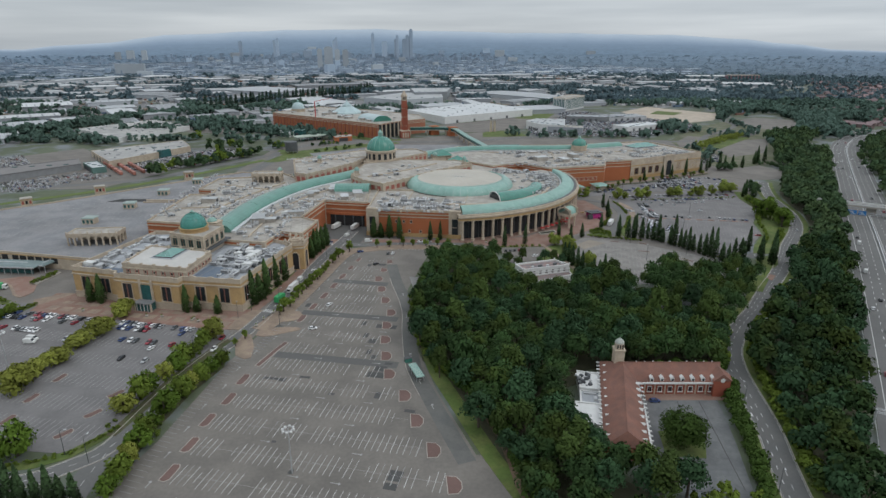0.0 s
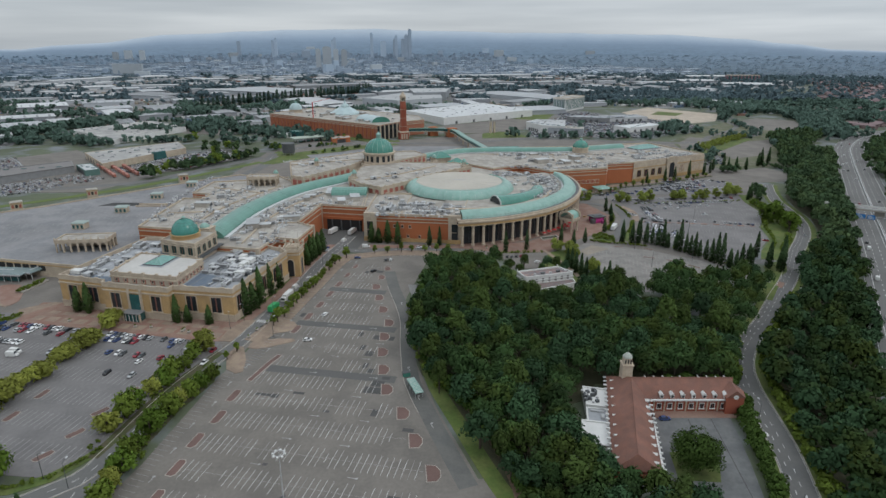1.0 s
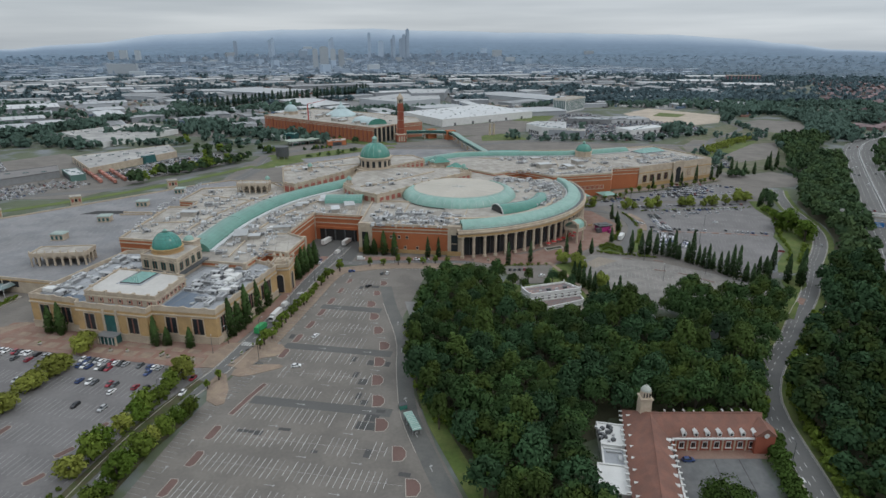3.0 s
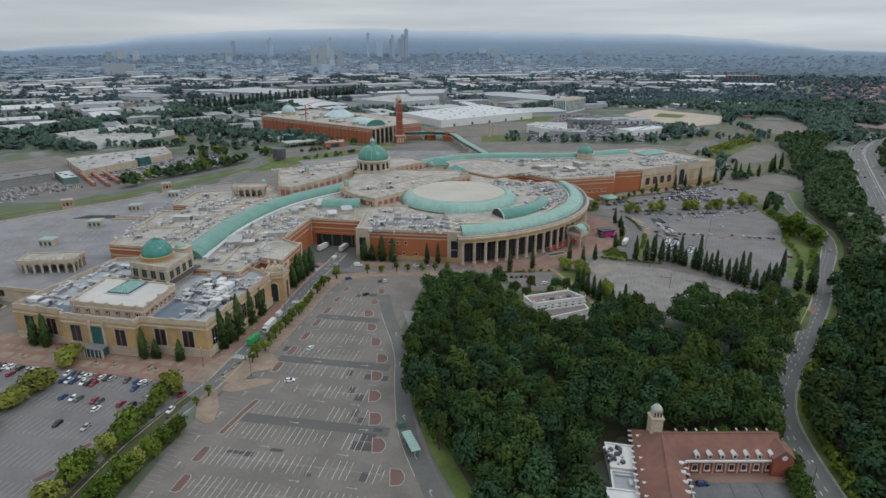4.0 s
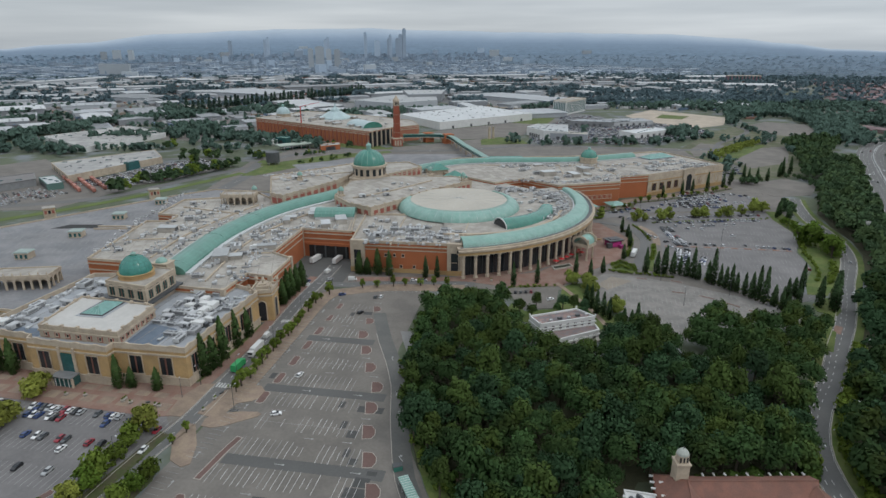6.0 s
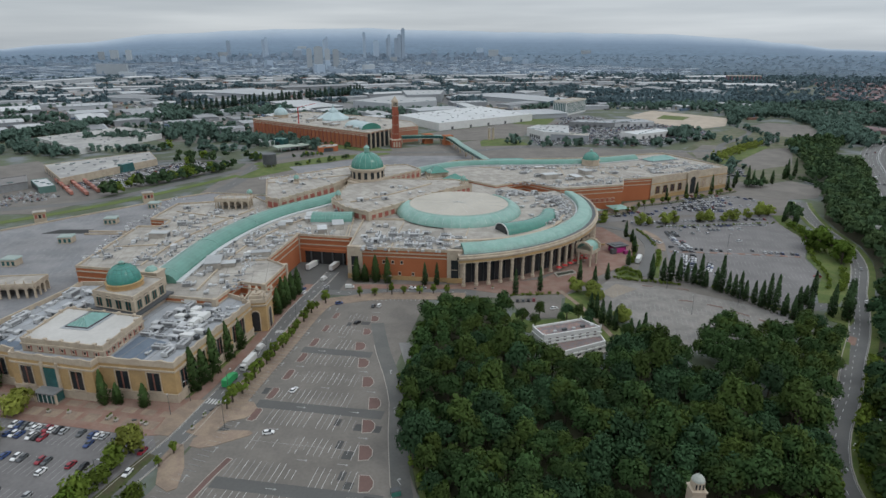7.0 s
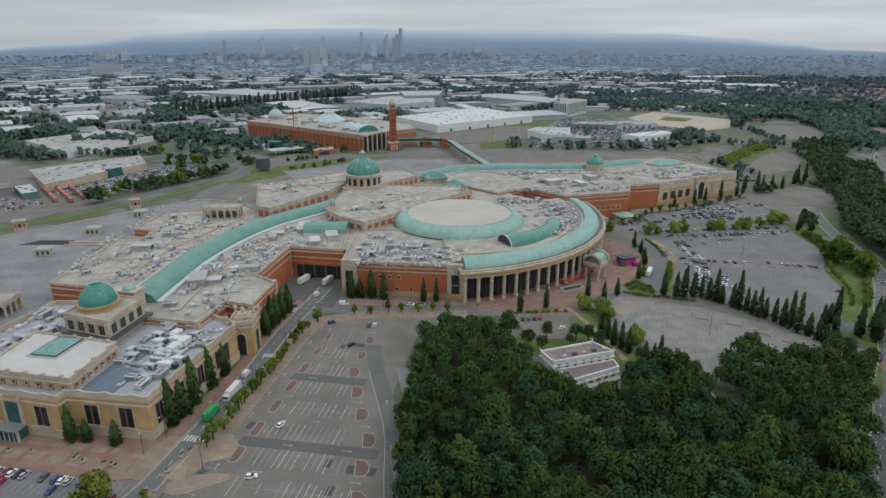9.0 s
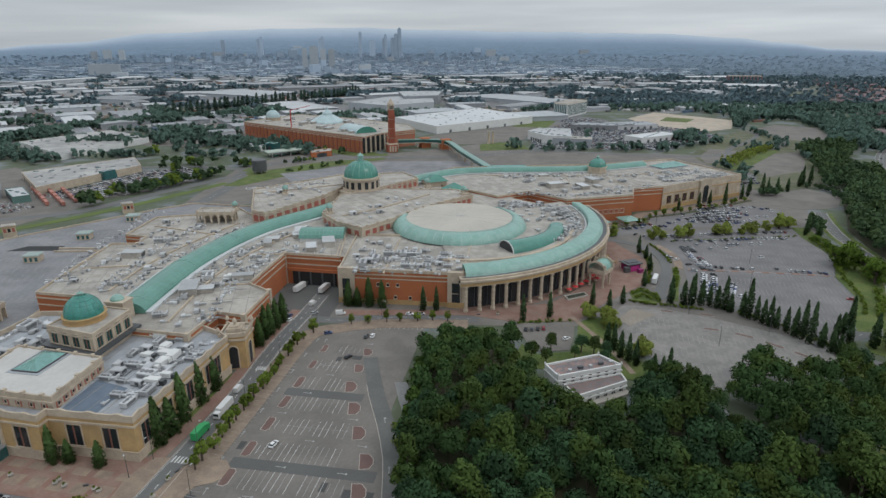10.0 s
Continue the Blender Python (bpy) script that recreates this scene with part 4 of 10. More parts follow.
for x in (-157.3, -150.5):
    part("pilaster", Build().box(x, 287.1 - (x + 153.9) * 0.22, 0, 1.0, 1.0, 15.4, -0.22), CREAM, west)
porch = thing("entrance_porch", (-154.5, 284.5), "small stone and glass entrance porch", "porch")
part("glass_box", Build().box(-154.5, 284.8, 0.1, 9.0, 4.6, 4.2, -0.22), GLASS_TEAL, porch)
for k in range(5):
    part("glazing_bar", Build().box(-158.5 + 2 * k + 0.55, 282.3 - (k - 2) * 0.44, 0.1, 0.25, 0.3, 4.2, -0.22), WHITE_PAINT, porch)
part("canopy", Build().box(-154.5, 284.4, 4.25, 9.8, 5.2, 0.4, -0.22), METAL_MID, porch)
for k in (-4.6, 4.6):
    part("pier", Build().box(-154.5 + k, 282.2 - k * 0.22, 0.1, 0.7, 0.7, 4.2, -0.22), CREAM, porch)
scroll, arc = Build(), [(2.8 * k / 6, 1.0 * math.cos(k / 6.4 * math.pi / 2)) for k in range(-6, 7)]
for y0 in (-0.15, 0.55):
    ring_ = [(-2.8, y0, 0), (2.8, y0, 0)] + [(x, y0, z) for x, z in arc[::-1]]
    scroll.face(ring_ if y0 < 0 else ring_[::-1])
for (x0, z0), (x1, z1) in zip(arc, arc[1:]):
    scroll.face([(x0, -0.15, z0), (x1, -0.15, z1), (x1, 0.55, z1), (x0, 0.55, z0)])
scroll_me = scroll.mesh("parapet_crest", CREAM)
for p, q, n in ((WW[10], WW[0], 3), (WW[0], (-91.4, 336), 8), (WW[6], WW[7], 3), (WW[8], WW[9], 4)):
    for x, y, a in along(p, q, n):
        place(scroll_me, "parapet_crest", west, x, y, 17.7, a, scale=(0.8, 1, 0.6))

for k, poly in enumerate(([(-131.4, 288.2), (-118, 285.6), (-114.6, 303), (-128.6, 309)], [(-186, 300.5), (-171, 296.8), (-170.3, 303), (-184.8, 306.4)])):
    part("felt_patch", Build().prism(poly, 15.5, 15.69), SLATE_FELT, west, "blue-grey felt strip on the roof")
# the raised hall of the pavilion
HALL_ROOF = surface("clean_roof_membrane", (0.47, 0.455, 0.43), 0.7, 0.16, 0.05, 0.6)
HALL = [(-132.3, 288.4), (-129.6, 316), (-167.5, 326), (-169.3, 296.3)]
hall = mass("raised_hall", HALL, 15.5, 21.0, CREAM, HALL_ROOF, "cream raised hall with small windows and a skylight", parapet=0.7)
small = window_mesh(1.1, 1.3, 1, GLASS_DARK, CREAM)
windows(hall, HALL[3], HALL[0], 7, 17.0, small, 0.8)
windows(hall, HALL[0], HALL[1], 7, 17.0, small, 0.8)
niche = Build().box(0, -0.04, 0, 2.5, 0.08, 3.2).mesh("panel", PANEL)
for p, q in ((HALL[3], HALL[0]), (HALL[0], HALL[1])):
    for x, y, a in along(p, q, 7, 0.8):
        place(niche, "panel", hall, x, y, 16.2, a)


SKY_GLASS = surface("pale_green_glazing", (0.15, 0.30, 0.27), 0.22, 0.2, 0.2, 0.8)


def skylight(x, y, z, w, d, turn, label):
    t = thing("skylight", (x, y, z), label, "skylight", turn=turn)
    part("kerb", Build().box(x, y, z - 0.2, w + 0.8, d + 0.8, 0.8, turn), METAL_DARK, t)
    part("apron", Build().box(x, y, z - 0.2, w + 3.4, d + 3.4, 0.32, turn), MEMBRANE_BLUE, t)
    c, s = math.cos(turn), math.sin(turn)

    def at(u, v, h):
        return (x + u * c - v * s, y + u * s + v * c, z + h)

    g, h = Build(), min(w, d) * 0.22
    e = (w - d) / 2 if w > d else 0
    f = (d - w) / 2 if d > w else 0
    r0, r1 = at(-e, -f, 0.6 + h), at(e, f, 0.6 + h)
    q = [at(-w / 2, -d / 2, 0.6), at(w / 2, -d / 2, 0.6), at(w / 2, d / 2, 0.6), at(-w / 2, d / 2, 0.6)]
    if w >= d:
        g.face([q[0], q[1], r1, r0]).face([q[2], q[3], r0, r1]).face([q[1], q[2], r1]).face([q[3], q[0], r0])
    else:
        g.face([q[0], q[1], r0]).face([q[1], q[2], r1, r0]).face([q[2], q[3], r1]).face([q[3], q[0], r0, r1])
    part("glazing", g, SKY_GLASS, t)
    bars = Build()
    for i in range(1, 6):
        u = -w / 2 + w * i / 6
        bars.tube(at(u, -d / 2, 0.65), at(max(-e, min(e, u)), -f, 0.65 + h), 0.1, 0.1, 4)
        bars.tube(at(u, d / 2, 0.65), at(max(-e, min(e, u)), f, 0.65 + h), 0.1, 0.1, 4)
    part("glazing_bars", bars, COPPER, t)


skylight(-150.8, 312.8, 21.1, 10.0, 14, -0.18, "pale green glass skylight on the hall roof")

# domes


def dome(name, x, y, z, r, drum, rise, label, lantern, mat=COPPER_DARK, n=48, wins=0, rings=False, stone=CREAM):
    t = thing(name, (x, y, z), label, "dome")
    part("drum", Build().lathe([(r * 1.12, z), (r * 1.12, z + drum * 0.12), (r * 1.03, z + drum * 0.14), (r * 1.03, z + drum * 0.82), (r * 1.14, z + drum * 0.86), (r * 1.14, z + drum), (0.1, z + drum)], n, x, y), stone, t)
    prof = [(r * math.cos(a), z + drum + rise * math.sin(a)) for a in [math.pi / 2 * k / 12 for k in range(12)]] + [(r * 0.13, z + drum + rise)]
    part("shell", Build().lathe(prof, n, x, y), mat, t, smooth=True)
    ribs = Build()
    for k in range(n // 3):
        a = 2 * math.pi * k / (n // 3)
        for (r0, z0), (r1, z1) in zip(prof[:-1:2], prof[2::2]):
            ribs.tube((x + r0 * math.cos(a), y + r0 * math.sin(a), z0), (x + r1 * math.cos(a), y + r1 * math.sin(a), z1), 0.16, 0.14, 4)
    if rings:
        for rr, zz in prof[1:-1:2]:
            pts = [(x + rr * math.cos(2 * math.pi * i / 32), y + rr * math.sin(2 * math.pi * i / 32), zz) for i in range(33)]
            for p, q in zip(pts, pts[1:]):
                ribs.tube(p, q, 0.12, 0.12, 4)
    part("ribs", ribs, COPPER if not rings else COPPER_DARK, t)
    if wins:
        for k in range(wins):
            a = 2 * math.pi * k / wins
            p = Build().box(0, 0, 0, 2 * math.pi * r / wins * 0.5, 0.4, drum * 0.52)
            o = part("window", p, GLASS_DARK)
            o.location, o.rotation_euler = (x + r * 1.03 * math.cos(a), y + r * 1.03 * math.sin(a), z + drum * 0.2), (0, 0, a + math.pi / 2)
            bind(o, t)
    if lantern:
        h = lantern
        part("lantern", Build().lathe([(r * 0.16, z + drum + rise - 0.3), (r * 0.16, z + drum + rise + h * 0.4), (r * 0.2, z + drum + rise + h * 0.45), (r * 0.13, z + drum + rise + h * 0.6), (0.25, z + drum + rise + h * 0.75), (0.12, z + drum + rise + h)], 14, x, y), COPPER, t)
    return t


TOWER = [(-136, 323), (-132.2, 346), (-153, 351.5), (-158.2, 331)]
tower = mass("dome_base", TOWER, 15.5, 27.0, CREAM, MEMBRANE, "square cream base with tall windows under a dome", parapet=0.6)
part("skirt", rim(Build(), TOWER, 2.6, 18.7, 19.7, 0, 2.4), METAL_DARK, tower, "dark lead skirt roof")
tall = window_mesh(3.4, 5.4, 2, surface("green_black_glass", (0.02, 0.06, 0.055), 0.12, 0.3, 0.2, 0.8), CREAM)
windows(tower, TOWER[3], TOWER[0], 4, 20.4, tall, 0.6)
windows(tower, TOWER[0], TOWER[1], 4, 20.4, tall, 0.6)
dome("glass_dome", -146.8, 338.2, 27.0, 7.3, 2.6, 8.0, "green glazed dome on a cream base", 1.8, DOME_GLASS, rings=True, stone=SAND)
turret = thing("roof_turret", (-143, 357), "cream stone turret with a pale green cap", "turret")
part("body", Build().box(-143, 358, 18, 8.5, 6.5, 8.8, -0.2), CREAM, turret)
part("cornice", Build().box(-143, 358, 26.2, 9.3, 7.3, 0.7, -0.2), CREAM, turret)
part("cap", Build().lathe([(3.0, 26.8), (2.8, 27.6), (1.7, 28.8), (0.1, 29.3)], 14, -143.6, 358), COPPER, turret)

# gate tower with arches
gate = thing("gate_tower", (-90, 342), "sandstone gate tower with arched openings and urns", "tower")
GT = [(-94.8, 342), (-84.6, 343.8), (-84.2, 354), (-94.8, 354)]
part("wall", Build().prism(GT, 0, 15.5), SAND, gate)
part("parapet", rim(Build(), GT, 0.7, 15.3, 17.2, 0, 0.25), CREAM, gate)
part("roof", Build().prism(offset(GT, -0.6), 15.4, 16.2), MEMBRANE, gate)
arch = Build()
arch.face([(-1.9, 0, 0), (1.9, 0, 0)] + [(1.9 * math.cos(a), 0, 8.6 + 1.9 * math.sin(a)) for a in [math.pi * k / 10 for k in range(11)]])
arch_me = arch.mesh("arch", GLASS_DARK)
surround = Build()
for k in range(11):
    a0, a1 = math.pi * k / 11, math.pi * (k + 1) / 11
    surround.tube((2.1 * math.cos(a0), 0, 8.6 + 2.1 * math.sin(a0)), (2.1 * math.cos(a1), 0, 8.6 + 2.1 * math.sin(a1)), 0.3, 0.3, 5)
for k in (-2.1, 2.1):
    surround.tube((k, 0, 0), (k, 0, 8.6), 0.3, 0.3, 5)
sur_me = surround.mesh("arch_surround", CREAM)
# Dark panels on solid wall stand for the shade in the open arches.
for (p, q) in ((GT[0], GT[1]), (GT[1], GT[2])):
    for x, y, a in along(p, q, 1):
        o = place(arch_me, "arch", gate, x + 0.12 * math.sin(a), y - 0.12 * math.cos(a), 0.5, a)
        new("arch_surround", sur_me).parent = o
part("cornice", rim(Build(), GT, 0.6, 13.6, 14.4, 0, 0.55), CREAM, gate)
part("attic", Build().prism(offset(GT, -2.2), 16.1, 18.2).prism(offset(GT, -3.2), 18.2, 18.9), CREAM, gate)
for x, y in GT + [((GT[0][0] + GT[2][0]) / 2, (GT[0][1] + GT[2][1]) / 2)]:
    z = 17.2 if (x, y) in GT else 18.9
    part("urn", Build().lathe([(0.85, z), (0.4, z + 0.7), (1.05, z + 1.7), (0.7, z + 2.6), (0.05, z + 3.5)], 8, x, y), CREAM, gate)

# the brick ranges of the west arm
ARM = [(-106.5, 339), (-101.8, 361.5), (-88.3, 357.5), (-84.5, 386), (-97, 396), (-89.8, 442.5), (-57, 436), (-60, 500), (-86, 560), (-118, 512), (-132, 525), (-148, 546), (-170, 528), (-198, 521), (-200, 480), (-185, 476), (-184, 462), (-200, 462), (-198.5, 386), (-170, 380), (-166, 352)]
arm = mass("west_mall", ARM, 0, 18.0, BRICK, MEMBRANE, "long brick mall wing with flat roofs and cream bands", parapet=1.2)
CORE = [(-59.5, 437), (-50, 437), (-50, 468), (22, 465), (60, 478), (98, 535), (60, 572), (40, 640), (-40, 640), (-92, 560), (-62, 500)]
mass("central_mall", CORE, 0, 18.3, BRICK, MEMBRANE, "flat-roofed brick core of the shopping centre", parapet=0.3, cornice=False)
part("stone_band", rim(Build(), ARM, 0.4, 12.2, 12.9, 0, 0.22), CREAM, arm)
for x, y in (ARM[0], ARM[2], ARM[3], ARM[5]):
    part("pier", Build().box(x - 0.4, y + 0.4, 0, 2.2, 2.2, 19.4, -0.2), CREAM, arm)

# loading dock
dock = thing("loading_dock", (-72, 438), "loading dock in a brick wall, a black sheet for its shaded opening", "dock")
# Black sheet in place of the shaded depth of the dock.
part("opening", Build().prism([(-86, 441.2), (-59.5, 435.9), (-59.4, 436.6), (-86, 442.0)], 0.1, 8.5), RUBBER_VOID, dock)
part("lintel", Build().prism([(-89, 441.0), (-58, 434.6), (-58, 435.6), (-89, 442.0)], 8.5, 10.2), BRICK, dock)
for k in range(4):
    part("pier", Build().box(-82 + 7 * k, 440 - 1.45 * k, 0, 0.9, 0.9, 8.6), METAL_DARK, dock)

# front range between dock and rotunda
FRONT = [(-54.5, 415), (12, 405.5), (22, 470), (-52, 476)]
front = mass("front_range", FRONT, 0, 18.6, BRICK, MEMBRANE, "brick range with stone corner piers beside the rotunda", parapet=1.4)
part("stone_band", rim(Build(), FRONT, 0.4, 14.2, 14.8, 0, 0.2), CREAM, front)
part("plinth", rim(Build(), FRONT, 0.4, 0, 2.6, 0, 0.22), SAND, front)
for x, y in ((-50.4, 414.8), (8.6, 406.4)):
    part("pier", Build().box(x, y, 0, 9.0, 3.0, 20.2, -0.143), CREAM, front)
    part("pier_base", Build().box(x, y - 0.1, 0, 9.4, 3.4, 3.2, -0.143), SAND, front)
    for z0 in (2.4, 8.6):
        part("tall_window", Build().box(x - 0.22, y - 1.5, z0, 4.2, 0.4, 5.6, -0.143), GLASS_DARK, front)
sq = window_mesh(1.5, 1.6, 1, GLASS_DARK, CREAM)
windows(front, (-36, 412.3), (-20, 410.0), 3, 10.4, sq)
windows(front, (-36, 412.3), (-4, 407.7), 4, 3.4, sq)

# rotunda: colonnade, cornice, green ring roof
RX, RY, RR = -5.2, 518.8, 121.3
A0, A1 = radians(-82.5), radians(14)
rot = thing("rotunda", (40, 470), "round hall with a stone colonnade and green ring roof", "rotunda")
part("glass_wall", Build().lathe([(RR - 6, 0.2), (RR - 6, 16)], 60, RX, RY, 0, A0, A1), GLASS_DARK, rot)
part("inner_core", Build().lathe([(RR - 6.4, 0), (RR - 6.4, 17), (20, 17)], 40, RX, RY, 0, A0, A1), CREAM, rot)
part("floor", Build().lathe([(RR - 6, 0.3), (RR + 1.2, 0.3), (RR + 1.2, 0)], 60, RX, RY, 0, A0, A1), PAVING, rot)
part("entablature", Build().lathe([(RR - 6, 14.6), (RR + 0.2, 14.6), (RR + 0.2, 16.6), (RR + 1.0, 17.0), (RR + 1.0, 17.9), (RR + 0.3, 18.1), (RR + 0.3, 19.2), (RR - 1.0, 19.2), (RR - 1.0, 18.6), (RR - 14, 18.6)], 72, RX, RY, 0, A0, A1), CREAM, rot)
turned = [(1.35, 0.3), (1.35, 1.6), (0.9, 1.8)]
for zz in (2.8, 5.4, 8.0, 10.6):
    turned += [(0.88, zz), (1.02, zz + 0.05), (1.02, zz + 1.25), (0.88, zz + 1.3)]
col = Build().lathe(turned + [(0.86, 13.2), (1.2, 13.8), (1.3, 14.6)], 12).mesh("column", CREAM)
n_col = 27
for k in range(n_col):
    a = A0 + (A1 - A0) * (k + 0.4) / n_col
    place(col, "column", rot, RX + (RR - 0.9) * math.cos(a), RY + (RR - 0.9) * math.sin(a), 0)
mull = Build().box(0, 0, 0.3, 0.22, 0.3, 14.2).mesh("glazing_bar", METAL_DARK)
for k in range(n_col * 2):
    a = A0 + (A1 - A0) * (k + 0.4) / n_col / 2
    place(mull, "glazing_bar", rot, RX + (RR - 5.9) * math.cos(a), RY + (RR - 5.9) * math.sin(a), 0, a)
ringp = [(RR - 3.4, 18.8)] + [(RR - 3.8 - 9.0 * (1 - math.cos(t)), 18.9 + 4.0 * math.sin(t)) for t in [math.pi / 2 * k / 6 for k in range(7)]] + [(RR - 13.4, 22.6), (RR - 13.4, 18)]
part("ring_roof", Build().lathe(ringp, 90, RX, RY, 0, A0 + 0.03, A1 - 0.02), COPPER, rot, smooth=True)
part("gutter", Build().lathe([(RR - 0.9, 18.75), (RR - 3.6, 18.8)], 72, RX, RY, 0, A0 + 0.01, A1 - 0.01), METAL_DARK, rot)
cradle = Build()
for k in range(150):
    a0, a1 = A0 + 0.02 + (A1 - A0 - 0.04) * k / 150, A0 + 0.02 + (A1 - A0 - 0.04) * (k + 1) / 150
    for zz in (20.2, 20.9):
        cradle.tube((RX + (RR - 0.6) * math.cos(a0), RY + (RR - 0.6) * math.sin(a0), zz), (RX + (RR - 0.6) * math.cos(a1), RY + (RR - 0.6) * math.sin(a1), zz), 0.05, 0.05, 4)
    if k % 3 == 0:
        cradle.tube((RX + (RR - 0.6) * math.cos(a0), RY + (RR - 0.6) * math.sin(a0), 19.1), (RX + (RR - 0.6) * math.cos(a0), RY + (RR - 0.6) * math.sin(a0), 20.9), 0.06, 0.06, 4)
part("roof_rail", cradle, METAL_MID, rot, "thin grey safety rail along the cornice")
part("frieze", Build().lathe([(RR + 0.24, 14.9), (RR + 0.24, 16.3)], 72, RX, RY, 0, A0, A1), SAND, rot)
seams = Build()
for k in range(24):
    a = A0 + 0.03 + (A1 - A0 - 0.05) * k / 45
    for (r0, z0), (r1, z1) in zip(ringp[:7], ringp[1:8]):
        seams.tube((RX + r0 * math.cos(a), RY + r0 * math.sin(a), z0), (RX + r1 * math.cos(a), RY + r1 * math.sin(a), z1), 0.05, 0.05, 4)
part("seams", seams, COPPER, rot)
part("flat_roof", Build().lathe([(RR - 13.9, 19.3), (RR - 60, 19.6), (10, 19.6)], 60, RX, RY, 0, A0 - 0.02, A1 + 0.12), MEMBRANE, rot)
part("gutter", Build().lathe([(RR - 14, 19.2), (RR - 14, 20.4), (RR - 15, 20.4), (RR - 15, 19.2)], 60, RX, RY, 0, A0, A1), METAL, rot)

# the upper round hall
MEMBRANE_PALE = surface("pale_cream_membrane", (0.43, 0.40, 0.345), 0.75, 0.13, 0.05, 0.5, 0.05)
OX, OY = 14, 496
oval = thing("round_hall", (OX, OY, 19), "round upper hall with a sloping green skirt and pale roof", "hall")
S0, S1 = radians(168), radians(402)
part("wall", Build().lathe([(42.6, 18.5), (42.6, 20.6), (43.4, 20.6)], 72, OX, OY), CREAM, oval)
skirt = [(44.6, 19.4), (44.2, 20.9), (43.0, 22.6), (41.0, 24.1), (38.4, 25.1), (35.4, 25.6), (35.4, 25.0)]
part("skirt_roof", Build().lathe(skirt, 70, OX, OY, 0, S0, S1), COPPER, oval, smooth=True)
part("roof", Build().lathe([(35.6, 25.1), (20, 25.5), (0.1, 25.9)], 64, OX, OY), MEMBRANE_PALE, oval)
part("back_wall", Build().lathe([(35.6, 18.5), (35.6, 25.1)], 24, OX, OY, 0, S1 - 2 * math.pi, S0), CREAM, oval)
joints = Build()
for k in range(31):
    a = S0 + (S1 - S0) * k / 30
    for (r0, z0), (r1, z1) in zip(skirt[:5], skirt[1:6]):
        joints.tube((OX + r0 * math.cos(a), OY + r0 * math.sin(a), z0), (OX + r1 * math.cos(a), OY + r1 * math.sin(a), z1), 0.05, 0.05, 4)
for k in range(9):
    a = math.pi * k / 9
    joints.tube((OX + 35 * math.cos(a), OY + 35 * math.sin(a), 25.2), (OX, OY, 25.95), 0.06, 0.06, 4)
    joints.tube((OX - 35 * math.cos(a), OY - 35 * math.sin(a), 25.2), (OX, OY, 25.95), 0.06, 0.06, 4)
part("seams", joints, METAL, oval, "thin raised roof seams")

# a crescent vault beside it
cres = thing("crescent_vault", (58, 448, 19), "curved green vault beside the round hall", "vault")
b, e, hoop = Build(), Build(), Build()
for i in range(25):
    u = i / 24
    a = radians(-64 + 60 * u)
    mid_r, w, h = 58 + 6.5 * u, 8.0 * (1 - 0.35 * u), 5.6 * (1 - 0.45 * u)
    for k in range(9):
        t = math.pi * k / 8
        r = mid_r + w * math.cos(t)
        b.v.append((OX + r * math.cos(a), OY + r * math.sin(a), 19.4 + h * math.sin(t)))
for i in range(24):
    for k in range(8):
        b.f.append((i * 9 + k, (i + 1) * 9 + k, (i + 1) * 9 + k + 1, i * 9 + k + 1))
        b.m.append(0)
part("shell", b, COPPER_DARK, cres, smooth=True)
e.face([b.v[k] for k in range(9)])
part("end_glass", e, GLASS_DARK, cres)
for p, q in zip(b.v[:8], b.v[1:9]):
    hoop.tube(p, q, 0.35, 0.35, 5)
part("end_hoop", hoop, WHITE_PAINT, cres, "pale stone hoop round the glazed end")
walk_line = [(OX + (70 + 4.5 * u / 20) * math.cos(radians(-100 + 100 * u / 20)), OY + (70 + 4.5 * u / 20) * math.sin(radians(-100 + 100 * u / 20))) for u in range(21)]
part("roof_walk", Build().ribbon(walk_line, -1.2, 1.2, 20.3, 0, 0.9), CREAM, cres, "low cream roof walk round the vault")


def vault(name, line, half, z, rise, label, mat=GLASS_GREEN):
    """A glazed barrel vault along a line, with ribs."""
    t = thing(name, (*line[0], z), label, "vault")
    nrm, n, m = normals(line), len(line), 11
    b = Build()
    for (x, y), (nx, ny) in zip(line, nrm):
        for k in range(m):
            a = math.pi * k / (m - 1)
            b.v.append((x + nx * half * math.cos(a), y + ny * half * math.cos(a), z + rise * math.sin(a)))
    for i in range(n - 1):
        for k in range(m - 1):
            b.f.append((i * m + k, i * m + k + 1, (i + 1) * m + k + 1, (i + 1) * m + k))
            b.m.append(0)
    b.f.append(tuple(range(m)))
    b.m.append(0)
    part("glazing", b, mat, t, smooth=False)
    ribs = Build()
    for i in range(2, n, 11):
        for k in range(m - 1):
            p, q = b.v[i * m + k], b.v[i * m + k + 1]
            ribs.tube((p[0], p[1], p[2] + 0.05), (q[0], q[1], q[2] + 0.05), 0.11, 0.11, 4)
    part("ribs", ribs, COPPER, t)
    for u in (-half - 2.4, half - 0.2):
        part("kerb", Build().ribbon(line, u, u + 2.6, z + 0.9, 0, 1.4), WHITE_ROOF, t)
    return t


vault("barrel_vault", curve([(-142, 362), (-141, 385), (-138, 422), (-127.5, 463), (-112, 495), (-86, 528), (-68, 556)], 4), 8.2, 18.2, 5.4, "long green glazed barrel vault along the roof")
vault("barrel_vault", curve([(-42, 604), (-12, 640), (18, 664), (60, 672), (140, 676), (205, 700)], 5), 7.0, 19.4, 4.6, "green glazed barrel vault of the east arm")
